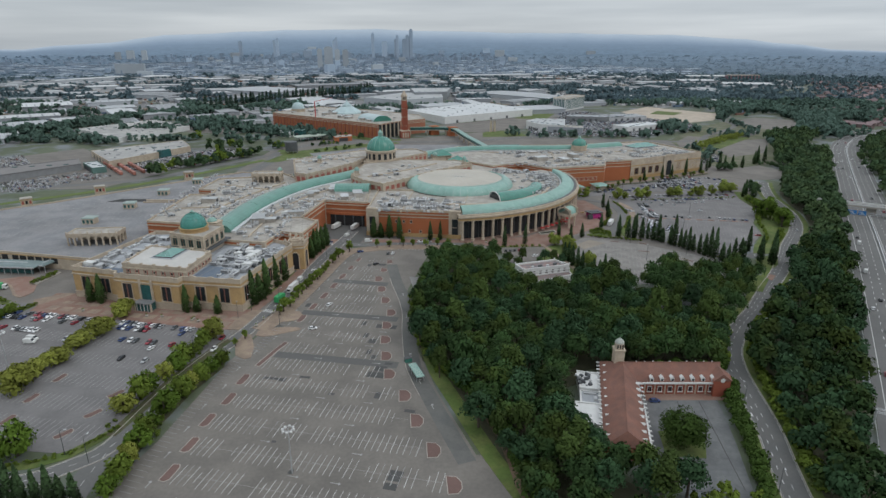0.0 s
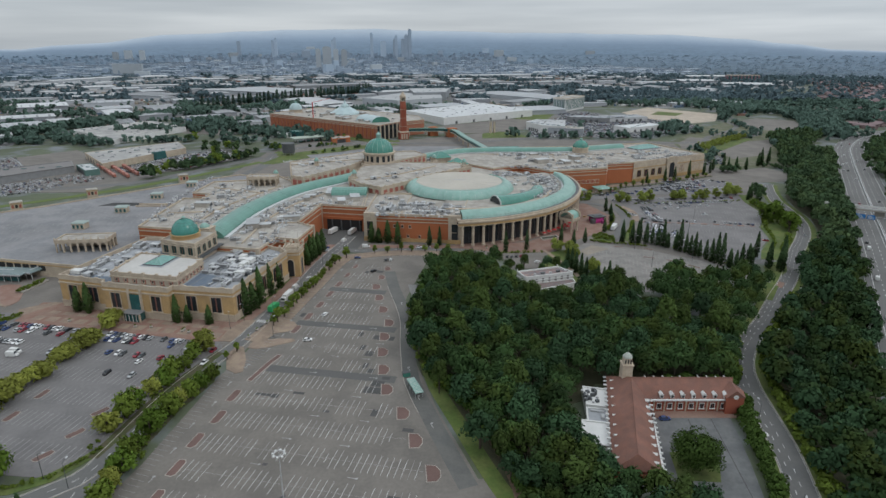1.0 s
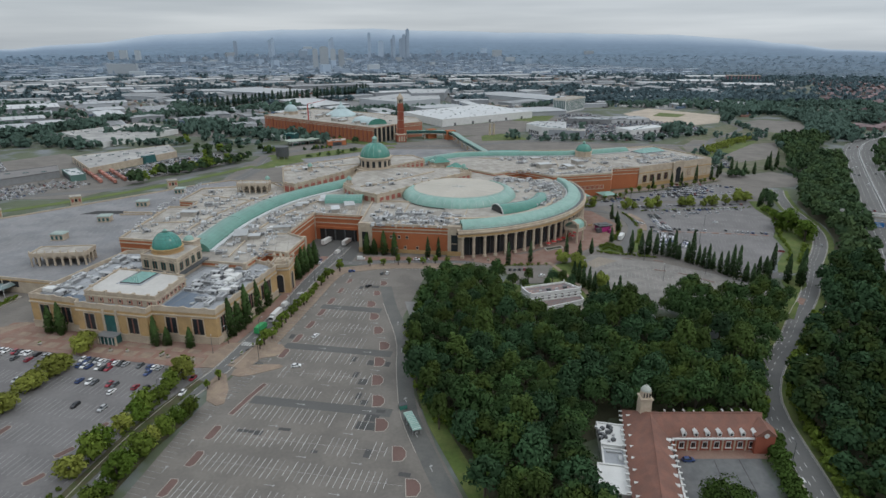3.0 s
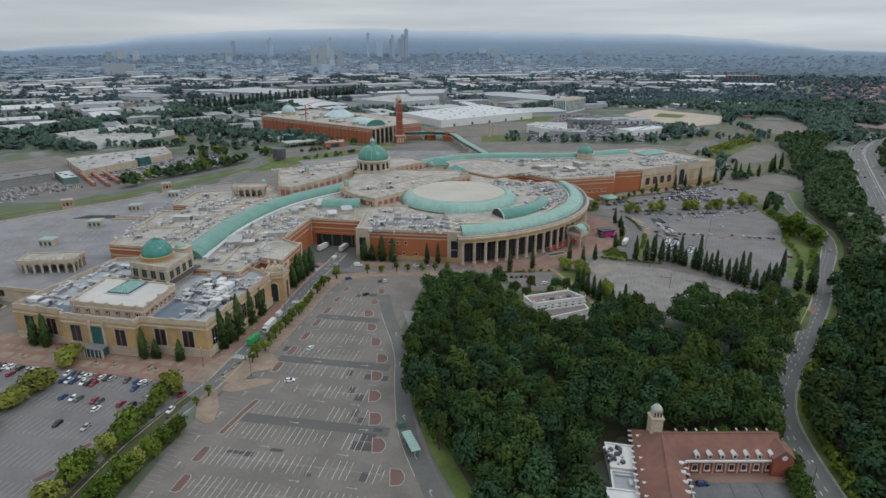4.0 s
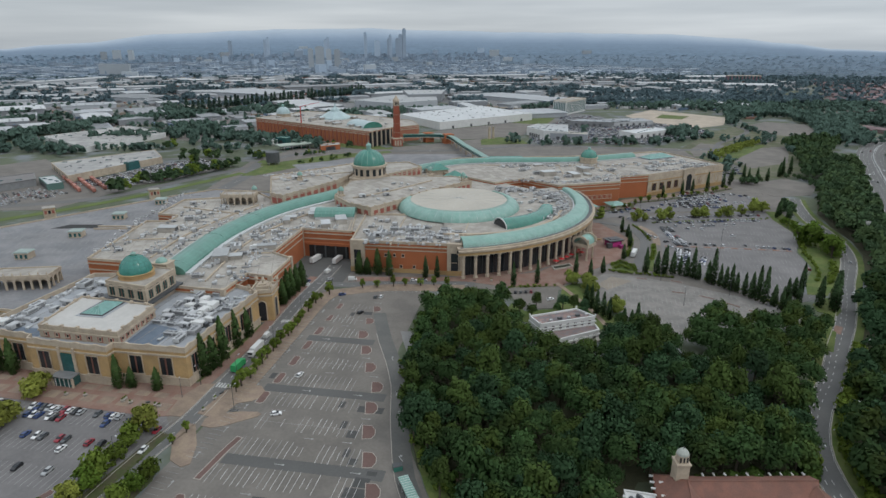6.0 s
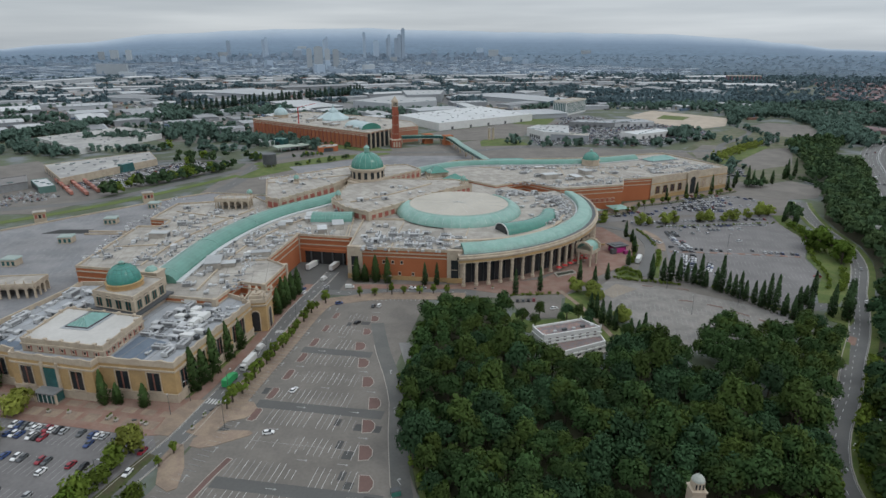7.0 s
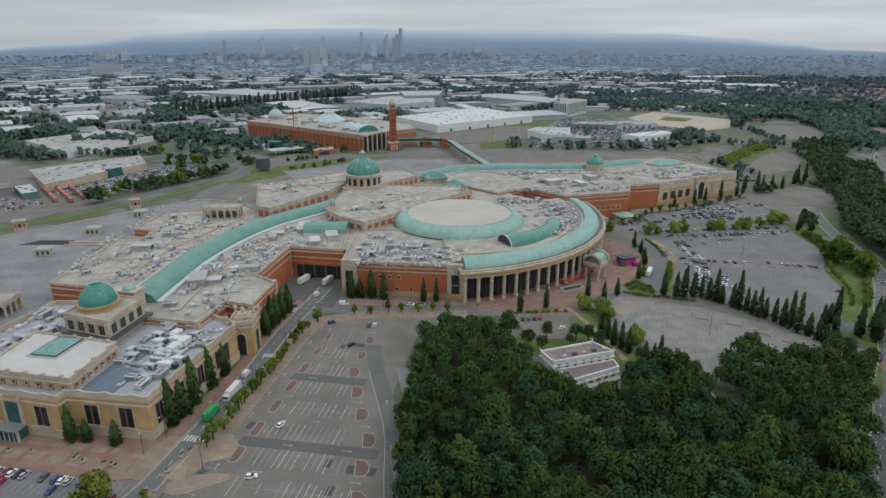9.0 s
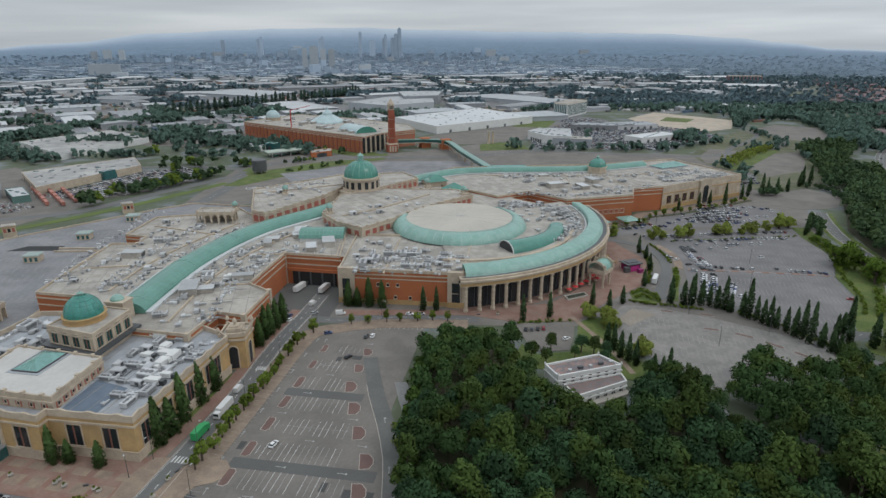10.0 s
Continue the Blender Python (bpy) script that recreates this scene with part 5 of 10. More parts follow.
# raised blocks by the great dome
RAISED = [(-128, 511), (-116.5, 504), (-84, 557), (-70, 600), (-78, 634), (-144, 574)]
raised = mass("raised_block", RAISED, 17.5, 25.6, CREAM, MEMBRANE, "cream raised block with red panels under the roof", parapet=0.8)
redp = Build().box(0, -0.08, 0, 3.6, 0.16, 5.2).mesh("panel", PANEL)
for p, q, n in ((RAISED[1], RAISED[2], 8), (RAISED[0], RAISED[1], 2), (RAISED[5], RAISED[0], 6)):
    for x, y, a in along(p, q, n, 1):
        place(redp, "panel", raised, x, y, 18.9, a, scale=(1.25, 1, 1.05))
CROSS = [(-79, 507), (-66, 486), (-48, 472), (-30, 493), (-18, 512), (9, 542), (27, 558), (14, 576), (-40, 580), (-74, 560)]
cross = mass("crossing_block", CROSS, 18.2, 24.6, CREAM, MEMBRANE, "cream block with red panels in front of the dome", parapet=0.7)
for p, q, n in ((CROSS[1], CROSS[2], 3), (CROSS[2], CROSS[3], 4), (CROSS[5], CROSS[6], 4), (CROSS[0], CROSS[1], 3)):
    for x, y, a in along(p, q, n, 1.5):
        place(redp, "panel", cross, x, y, 18.9, a, scale=(0.95, 1, 0.8))
BEHIND = [(-50, 575), (-16, 616), (-30, 640), (-74, 630)]
behind = mass("raised_block", BEHIND, 17.5, 25.2, CREAM, MEMBRANE, "cream block with red panels behind the dome", parapet=0.8)
for x, y, a in along(BEHIND[0], BEHIND[1], 8, 1):
    place(redp, "panel", behind, x, y, 19.2, a)
part("podium", Build().lathe([(19, 20), (19, 24.6), (15, 24.6), (15, 26)], 40, -60.5, 583), CREAM, cross)
dome("great_dome", -60.5, 583, 24.4, 13.6, 10.5, 12.5, "great verdigris copper dome on a windowed stone drum", 7.5, COPPER_DARK, 48, 16)
for x, y, z in ((-74, 508, 24.6), (-116, 560, 25.6), (-8, 598, 22), (20, 560, 24.6), (-149, 541, 18)):
    tu = thing("roof_turret", (x, y, z), "small open stone turret with green cap", "turret", "roof turrets")
    part("base", Build().box(x, y, z - 0.5, 5, 5, 1.6, 0.4), CREAM, tu)
    for k in range(6):
        a = math.pi / 3 * k
        part("column", Build().tube((x + 1.5 * math.cos(a), y + 1.5 * math.sin(a), z + 1), (x + 1.5 * math.cos(a), y + 1.5 * math.sin(a), z + 4.2), 0.32, 0.28, 6), CREAM, tu)
    part("cap", Build().lathe([(2.3, z + 4.2), (2.2, z + 4.8), (1.9, z + 5.9), (1.0, z + 6.8), (0.1, z + 7.4)], 16, x, y), COPPER, tu, smooth=True)
stub = Build().box(0, 0.3, 0, 1.3, 1.2, 1.7).mesh("parapet_pier", CREAM)
for poly, top, t in ((RAISED, 25.6, raised), (CROSS, 24.6, cross), (BEHIND, 25.2, behind), (HALL, 21.0, hall)):
    for p, q in zip(poly, poly[1:] + poly[:1]):
        for x, y, a in along(p, q, max(2, int(math.dist(p, q) / 7.5))):
            place(stub, "parapet_pier", t, x, y, top - 0.4, a)
g = thing("green_roof_hall", (-72, 473, 18), "low hall with a curved green glazed roof", "hall")
part("wall", Build().prism([(-86, 465.5), (-59.5, 465.5), (-59.5, 480), (-86, 480)], 18, 20.4), WHITE_PAINT, g)
b, bars = Build(), Build()
prof = [(465, 20.2), (466.2, 22.2), (468.6, 23.8), (471.8, 24.6), (475.4, 24.6), (479, 23.6), (481, 22)]
for y, z in prof:
    b.v.extend(((-86.5, y, z), (-59, y, z)))
for i in range(6):
    b.f.append((2 * i, 2 * i + 1, 2 * i + 3, 2 * i + 2))
    b.m.append(0)
b.f.extend((tuple(range(0, 14, 2)), tuple(range(13, 0, -2))))
b.m.extend((0, 0))
part("roof", b, GLASS_GREEN, g)
for k in range(12):
    for (y0, z0), (y1, z1) in zip(prof[:5], prof[1:6]):
        bars.tube((-86.3 + 2.46 * k, y0, z0 + 0.05), (-86.3 + 2.46 * k, y1, z1 + 0.05), 0.07, 0.07, 4)
part("glazing_bars", bars, COPPER, g)
g = thing("pavilion_roof", (14, 590, 18), "green pyramid roof with a gable", "roof pavilion")
part("wall", Build().box(14, 592, 18, 16, 16, 3.5, 0.6), CREAM, g)
part("roof", Build().lathe([(12.5, 21.3), (0.3, 27)], 4, 14, 592, 0, 0.6 + math.pi / 4, 0.6 + math.pi / 4 + 2 * math.pi), COPPER_DARK, g)
g = thing("pavilion_roof", (-2, 622, 18), "green hipped roof over the arcade crossing", "roof pavilion")
part("wall", Build().box(-2, 622, 18, 17, 15, 5, 0.4), CREAM, g)
part("roof", Build().lathe([(13, 22.8), (4, 27.5), (0.3, 28)], 4, -2, 622, 0, 0.4 + math.pi / 4, 0.4 + math.pi / 4 + 2 * math.pi), COPPER_DARK, g)

# portico at the rotunda
pt = thing("portico", (94, 437), "stone portico with a curved green roof", "portico")
for u in (-4.2, 4.2):
    for v in (-4, 4):
        part("column", Build().lathe([(0.9, 0.2), (0.7, 0.6), (0.65, 8), (0.95, 8.6)], 10, 94 + u * 0.75 + v * 0.65, 437 - u * 0.65 + v * 0.75), CREAM, pt)
part("entablature", Build().box(94, 437, 8.6, 11, 11, 2.0, -0.72), CREAM, pt)
b = Build()
c7, s7 = math.cos(-0.72), math.sin(-0.72)
for i in range(10):
    a = math.pi * i / 9
    for v in (-5.4, 5.4):
        u = 4.8 * math.cos(a)
        b.v.append((94 + u * c7 - v * s7, 437 + u * s7 + v * c7, 10.6 + 4.4 * math.sin(a)))
for i in range(9):
    b.f.append((2 * i, 2 * i + 1, 2 * i + 3, 2 * i + 2))
    b.m.append(0)
part("roof", b, COPPER, pt, smooth=True)
for v in (-5.7, 5.2):
    gable = Build()
    for i in range(9):
        a0, a1 = math.pi * i / 9, math.pi * (i + 1) / 9
        ring_ = []
        for r, a in ((4.9, a0), (6.0, a0), (6.0, a1), (4.9, a1)):
            ring_.append((r * math.cos(a), 10.6 + (0.92 * r) * math.sin(a)))
        lo = [(94 + u * c7 - v * s7, 437 + u * s7 + v * c7, z) for u, z in ring_]
        hi = [(94 + u * c7 - (v + 0.7) * s7, 437 + u * s7 + (v + 0.7) * c7, z) for u, z in ring_]
        gable.face(lo[::-1]).face(hi)
        for j in range(4):
            gable.face([lo[j], lo[(j + 1) % 4], hi[(j + 1) % 4], hi[j]])
    part("gable_arch", gable, CREAM, pt, "cream stone arch at the end of the curved roof")
for u, v in ((-5.2, -5.2), (5.2, -5.2), (-5.2, 5.2), (5.2, 5.2)):
    part("corner_post", Build().box(94 + u * c7 - v * s7, 437 + u * s7 + v * c7, 10.6, 1.1, 1.1, 2.6, -0.72).lathe([(0.5, 13.2), (0.7, 13.9), (0.1, 14.8)], 8, 94 + u * c7 - v * s7, 437 + u * s7 + v * c7), CREAM, pt)
kiosk = thing("event_tent", (122, 466), "magenta and black event kiosk on the plaza", "kiosk")
MAGENTA = surface("magenta_cladding", (0.24, 0.02, 0.12), 0.6, 0.25, 0.4, 1.5)
part("body", Build().box(120.5, 462, 0.1, 9.4, 6.6, 4.2, 0.35), MAGENTA, kiosk)
part("roof", Build().box(120.5, 462, 4.3, 11.6, 9.0, 0.5, 0.35).box(120.5, 462, 4.8, 7, 4, 0.4, 0.35), METAL_DARK, kiosk)
part("counter", Build().box(116.4, 456.2, 0.1, 3.6, 2.6, 3.4, 0.35), METAL_DARK, kiosk, "black counter front")
part("banner", Build().box(121.4, 457.6, 0.4, 6.6, 0.5, 3.0, 0.35), surface("magenta_banner", (0.42, 0.03, 0.19), 0.6, 0.15), kiosk)
part("side_booth", Build().box(124.4, 455.4, 0.1, 3.0, 2.4, 2.4, 0.35), MAGENTA, kiosk)
for u, v in ((-5.2, -4.0), (5.2, -4.0), (-5.2, 4.0), (5.2, 4.0)):
    part("post", Build().tube((120.5 + u * 0.94 - v * 0.34, 462 + u * 0.34 + v * 0.94, 0.1), (120.5 + u * 0.94 - v * 0.34, 462 + u * 0.34 + v * 0.94, 4.4), 0.12, 0.12, 6), METAL_DARK, kiosk)
pond = thing("sunken_planter", (76.5, 419.5), "long sunken planter with pale stone kerb on the plaza", "planter")
PONDP = [(70.6, 413.4), (83.4, 419.6), (82.4, 424.8), (69.6, 419.4)]
part("kerb", rim(Build(), PONDP, 0.7, 0.1, 0.75), KERB, pond)
part("bed", Build().prism(offset(PONDP, -0.6), 0.1, 0.35), surface("dark_planting", (0.035, 0.04, 0.025), 0.8, 0.4, 0.4, 2.0), pond, "dark planting and soil")
b = Build()
for x, y in ((104, 470), (108, 478), (112, 486), (108, 492), (101, 458), (114, 474)):
    b.box(x, y, 0.15, 2.6, 1.2, 0.8, 0.3 * x).box(x + 1.6, y + 1.4, 0.15, 0.5, 0.5, 0.9, 0.2)
tagged(part("plaza_benches", b, SAND), "pale stone benches and blocks scattered on the plaza", "bench", kind="stuff")
red_seat = surface("red_canvas", (0.45, 0.03, 0.03), 0.7, 0.15)
par = thing("cafe_awning", (0, 0, 0), "red cafe awning under the colonnade", "awning", "cafe awnings")
part("pole", Build().tube((0, 0, 0.2), (0, 0, 2.6), 0.06, 0.06, 5), METAL, par)
part("canopy", Build().lathe([(1.9, 2.3), (1.0, 2.8), (0.05, 3.1)], 8), red_seat, par)
for k in range(11):
    a = radians(-50 + 2.7 * k)
    copy_thing(par, pose(RX + (RR + 1.4) * math.cos(a), RY + (RR + 1.4) * math.sin(a), 0))
par.location = (RX + (RR + 4.4) * math.cos(radians(-38)), RY + (RR + 4.4) * math.sin(radians(-38)), 0)

# east arm
EAST = [(48, 572), (74, 588), (100, 560), (156.5, 575), (163.5, 597), (192, 604), (281, 652), (246, 730), (150, 702), (18, 690), (-20, 640)]
east = mass("east_mall", EAST, 0, 19.4, BRICK, MEMBRANE, "long brick mall wing with flat roofs and cream bands", parapet=1.3)
part("stone_band", rim(Build(), EAST, 0.4, 14, 14.7, 0, 0.22), CREAM, east)
part("stone_front", Build().prism([(191, 602.9), (281.5, 651.5), (281, 653), (191, 604.5)], 0, 19.6), CREAM, east, "cream stone front of the arm")
arm_window = window_mesh(5.2, 6.6, 3, GLASS_DARK, SAND)
windows(east, (193, 603.6), (229, 623.4), 4, 5.0, arm_window, 1)
windows(east, (246, 632.6), (280, 651), 3, 5.0, arm_window, 1)
part("plinth", Build().prism([(190.6, 602.3), (281.9, 651.2), (281.5, 651.6), (190.8, 603.1)], 0, 3.6), SAND, east)
part("string_course", Build().prism([(190.6, 602.2), (281.9, 651.1), (281.5, 651.6), (190.8, 603.1)], 13.6, 14.4), SAND, east)
portal = Build().prism([(231.6, 622.6), (244.6, 629.6), (243.6, 631.6), (230.6, 624.6)], 0, 20.6)
portal.box(238.0, 626.2, 20.6, 12.4, 1.6, 1.6, 0.494, inset=0.25)
part("portal", portal, CREAM, east, "tall cream stone portal")
for x, y, a in along((231.6, 622.6), (244.6, 629.6), 1):
    o = place(arch_me, "arch", east, x + 0.12 * math.sin(a), y - 0.12 * math.cos(a), 0.5, a)
    o.scale = (1.9, 1, 1.5)
    new("arch_surround", sur_me).parent = o
ring_window = window_mesh(3.2, 3.0, 1, BRICK_RED, CREAM)
windows(east, (122, 565.8), (150, 573.3), 6, 6.5, ring_window)
dome("east_dome", 151.5, 668, 19.8, 8.4, 5.5, 7.5, "green dome on a cream octagonal drum", 3.0, COPPER_DARK, 8)
skylight(230, 695, 19.8, 34, 16, 0.45, "broad green glass skylight on the roof of the arm")
skylight(70, 690, 19.8, 40, 8, 0.05, "row of blue-green rooflights")
for x, y, w in ((108, 556, 9), (126, 556, 12), (150, 562, 14)):
    cv = thing("terrace_canopy", (x, y), "pale green terrace canopy before the brick arm", "canopy", "terrace canopies")
    part("roof", Build().lathe([(w * 0.75, 4.2), (0.3, 6.4)], 4, x, y, 0, 0.28 + math.pi / 4, 0.28 + math.pi / 4 + 2 * math.pi), COPPER, cv)
    part("base", Build().box(x, y, 0, w * 0.8, w * 0.8, 4.2, 0.28), CREAM, cv)

front_line = curve([(96, 550), (112, 556), (158, 567), (167, 588), (195, 597), (232, 616), (284, 643)], 5)
laid("terrace_pavement", Build().ribbon(front_line, -3.5, 5.0, 0.17, 0, 0.2), PAVING_TAN, "tan paving along the front of the brick arm", "pavement")
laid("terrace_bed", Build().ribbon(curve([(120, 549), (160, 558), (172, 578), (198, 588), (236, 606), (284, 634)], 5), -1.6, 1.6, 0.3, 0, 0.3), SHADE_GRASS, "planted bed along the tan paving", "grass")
# roof parking deck
DECKP = [(-186, 367), (-199, 372), (-200.4, 470), (-198.8, 522), (-170.6, 529), (-149, 548), (-145, 575), (-150, 588), (-202, 600), (-226, 580), (-320, 476), (-420, 392), (-420, 384), (-330, 365), (-270, 352.2), (-221, 341), (-194.5, 335)]
deck = thing("parking_deck", (-290, 430), "broad grey rooftop parking deck on a low building", "parking deck")
part("wall", Build().prism(DECKP, 0, 7.8), CREAM, deck)
part("surface", Build().prism(offset(DECKP, -0.6), 7.5, 7.95), DECK, deck)
part("parapet", rim(Build(), DECKP, 0.5, 7.6, 9.0, 0, 0.1), CREAM, deck)
part("cornice", rim(Build(), DECKP, 0.4, 7.0, 7.5, 0, 0.35), SAND, deck)
# Flat black plate stands for the shade down the ramp.
part("ramp_opening", Build().prism([(-278, 480), (-246, 480.6), (-246, 490), (-270, 490)], 7.9, 7.99), RUBBER_VOID, deck, "black plate for the shaded ramp opening in the deck")
part("ramp_wall", Build().prism([(-246, 477.2), (-206, 478), (-206, 478.8), (-246, 478)], 7.9, 9.0).prism([(-246, 483), (-206, 482), (-206, 482.8), (-246, 483.8)], 7.9, 9.2), CREAM, deck)
deck_lines = Build()
for r in range(9):
    for k in range(56):
        x, y = -410 + 3.8 * k, 372 + 16.5 * r + 0.33 * 3.8 * k * 0.5
        if inside(offset(DECKP, -7), x, y):
            deck_lines.box(x, y, 7.95, 0.12, 9, 0.02, 0.2)
tagged(part("bay_marking", deck_lines, PAINT_WORN, deck), kind="stuff")
kq = thing("stair_kiosk", (0, 0, 7.9), "cream stair kiosk with a pale green roof", "kiosk", "stair kiosks")
part("wall", Build().box(0, 0, 7.9, 8.4, 6.8, 4.2), CREAM, kq)
part("roof", Build().box(0, 0, 12.1, 9.6, 8.1, 0.7, 0, inset=0.16), surface("pale_green_roof", (0.27, 0.33, 0.305), 0.6, 0.2, 0.2, 1.0), kq)
for u in (-2.9, 0, 2.9):
    part("opening", Build().box(u, -3.42, 8.6, 1.5, 0.16, 2.4), GLASS_TEAL, kq)
for x, y in ((-248.5, 461.5), (-241.5, 506), (-229.4, 550.5)):
    copy_thing(kq, pose(x, y, 7.9, 0, 0, 8))
for x, y in ((-315, 538), (-259, 602), (-352, 492)):
    gh = thing("stair_house", (x, y), "small brick and cream stair house by the road", "kiosk", "stair houses")
    part("wall", Build().box(x, y, 0, 8.4, 6.2, 8.2, 0.6), CREAM, gh)
    for u in (-2.6, 0, 2.6):
        part("opening", Build().box(x + u * 0.825 + 3.12 * 0.565, y + u * 0.565 - 3.12 * 0.825, 3.6, 1.7, 0.14, 2.8, 0.6), PANEL if u else GLASS_DARK, gh)
    part("cornice", Build().box(x, y, 7.2, 9.0, 6.8, 0.5, 0.6), SAND, gh)
    part("roof", Build().box(x, y, 8.2, 9.2, 7, 0.6, 0.6, inset=0.12), MEMBRANE, gh)
kq.location = (-256, 418, 7.9)

# open arcade on the edge of the deck
opening = [(2.05 * math.cos(a), 4.0 + 1.8 * math.sin(a)) for a in [math.pi * k / 10 for k in range(11)]]
spandrel = Build()
for y0 in (0.35, -0.35):
    row = [(-2.7, y0, 0), (-2.7, y0, 6.6), (2.7, y0, 6.6), (2.7, y0, 0)] + [(2.05, y0, 0)] + [(x, y0, z) for x, z in opening] + [(-2.05, y0, 0)]
    spandrel.face(row if y0 > 0 else row[::-1])
spandrel.face([(-2.7, -0.35, 0), (-2.7, 0.35, 0), (-2.7, 0.35, 6.6), (-2.7, -0.35, 6.6)]).face([(2.7, 0.35, 0), (2.7, -0.35, 0), (2.7, -0.35, 6.6), (2.7, 0.35, 6.6)])
for (x0, z0), (x1, z1) in zip([(2.05, 0)] + opening, opening + [(-2.05, 0)]):
    spandrel.face([(x0, -0.35, z0), (x1, -0.35, z1), (x1, 0.35, z1), (x0, 0.35, z0)])
bay_arch = spandrel.mesh("arch_bay", CREAM)


def arcade(plan, z, n, deep, label):
    ar = thing("arcade", (plan[0][0], plan[0][1], z), label, "arcade")
    part("roof", Build().prism(offset(plan, 0.4), z + 6.65, z + 7.6, 0, None, True), MEMBRANE, ar)
    part("parapet", rim(Build(), plan, 0.5, z + 6.25, z + 8.2, 0, 0.5), CREAM, ar)
    for p, q, m in ((plan[0], plan[1], n), (plan[3], plan[0], deep), (plan[1], plan[2], deep)):
        for x, y, a in along(p, q, m):
            place(bay_arch, "arch_bay", ar, x, y, z, a, scale=(math.dist(p, q) / m / 5.4, 1, 1))
    for k in range(n + 1):
        x, y = plan[0][0] + (plan[1][0] - plan[0][0]) * k / n, plan[0][1] + (plan[1][1] - plan[0][1]) * k / n
        part("finial", Build().lathe([(0.4, z + 8.2), (0.25, z + 8.7), (0.4, z + 9.1), (0.05, z + 9.8)], 7, x, y - 0.2), CREAM, ar)
    (x0, y0), (x1, y1) = plan[3], plan[2]
    part("back_wall", Build().prism([(x0 + 0.2, y0 - 0.6), (x1 - 0.2, y1 - 0.6), (x1 - 0.2, y1), (x0 + 0.2, y0)], z, z + 6.6), CREAM, ar)


arcade([(-240.6, 365), (-210.4, 368), (-211.4, 381), (-241.6, 378)], 7.95, 7, 3, "cream stone arcade with open arches and a flat roof")
arcade([(-164, 507), (-140, 507), (-140.4, 518), (-164.4, 518)], 18.06, 5, 2, "cream stone arcade on the roof beside the vault")
CANOPY = surface("grey_green_roof", (0.15, 0.20, 0.20), 0.5, 0.2, 0.2, 1.0)
for x, y, w, d, a in ((-272, 342.5, 58, 12.5, -0.09), (-240.5, 345, 5.5, 15.0, -0.32)):
    bs = thing("bus_canopy", (x, y), "grey-green bus station canopy on steel posts", "canopy", "bus canopies")
    c, t = math.cos(a), math.sin(a)
    part("roof", Build().box(x, y, 4.4, w, d, 0.4, a).box(x, y, 4.8, w - 0.4, d - 0.4, 0.9, a, inset=0.3), CANOPY, bs)
    part("ridge", Build().box(x, y, 5.7, max(w, d) * 0.7, 0.5, 0.25, a if w > d else a + math.pi / 2), METAL, bs)
    part("fascia", Build().box(x + t * d / 2, y - c * d / 2, 4.2, w, 0.25, 0.75, a), METAL, bs)
    for u in range(-6, 7) if w > d else (-0.5, 0.5):
        for v in (-0.42, 0.42):
            p = (x + u * 4.4 * c - v * d * t, y + u * 4.4 * t + v * d * c)
            part("post", Build().tube((*p, 0), (*p, 4.5), 0.2, 0.2, 5), METAL, bs)
        if w > d and u < 6:
            part("glass_screen", Build().box(x + (u + 0.5) * 4.4 * c + 0.3 * d * t, y + (u + 0.5) * 4.4 * t - 0.3 * d * c, 0.2, 4.2, 0.12, 2.4, a), GLASS_TEAL, bs)
# Black panels on the deck wall stand for its shaded openings.
hole = Build().box(0, -0.06, 0, 4.6, 0.12, 3.4).mesh("opening", RUBBER_VOID)
for x, y, a in list(along((-270, 352.2), (-234, 344), 6, 1)) + list(along((-330, 365), (-270, 352.2), 10, 1)):
    place(hole, "opening", deck, x, y, 3.4, a)

# ---- roof plant ----
unit = thing("roof_unit", (0, 0, 0), "grey metal air-handling unit on the roof", "roof unit", "roof units")
part("casing", Build().box(0, 0, 0.3, 4.2, 2.4, 1.7).box(0, 0, 2.0, 3.6, 2.0, 0.15), METAL, unit)
part("skid", Build().box(0, 0, 0, 4.4, 2.0, 0.3).tube((-2, -1.5, 0.3), (3.4, -1.5, 0.3), 0.12, 0.12, 5).tube((3.4, -1.5, 0.3), (3.4, 2.4, 0.3), 0.12, 0.12, 5), METAL_DARK, unit)
part("louvre", Build().box(2.12, 0, 0.6, 0.08, 1.9, 1.1).box(0.6, -1.22, 0.5, 1.6, 0.08, 1.2), METAL_DARK, unit)
unit2 = thing("roof_unit", (0, 0, 0), "pale metal rooftop chiller with round fans", "roof unit", "roof units")
part("casing", Build().box(0, 0, 0.4, 5.2, 3.0, 2.0), METAL, unit2)
part("grille", Build().box(0, -1.53, 0.7, 4.4, 0.08, 1.3), METAL_MID, unit2)
part("skid", Build().box(0, 0, 0, 5.0, 2.6, 0.4), METAL_MID, unit2)
for u in (-1.5, 0, 1.5):
    part("fan", Build().lathe([(0.65, 2.4), (0.65, 2.75), (0.5, 2.75), (0.05, 2.5)], 10, u, 0), METAL_MID, unit2)
part("duct", Build().box(3.6, 0, 0.6, 2.2, 1.1, 1.1).box(4.5, 1.6, 0.6, 0.9, 3.4, 1.1), METAL, unit2)
unit3 = thing("roof_unit", (0, 0, 0), "low grey roof cowl with a duct", "roof unit", "roof units")
part("cowl", Build().box(0, 0, 0, 1.6, 1.6, 1.2).box(0, 0, 1.2, 2.1, 2.1, 0.35, 0, inset=0.2), METAL, unit3)
part("duct", Build().box(2.2, 0, 0.2, 3.0, 0.8, 0.7), METAL, unit3)
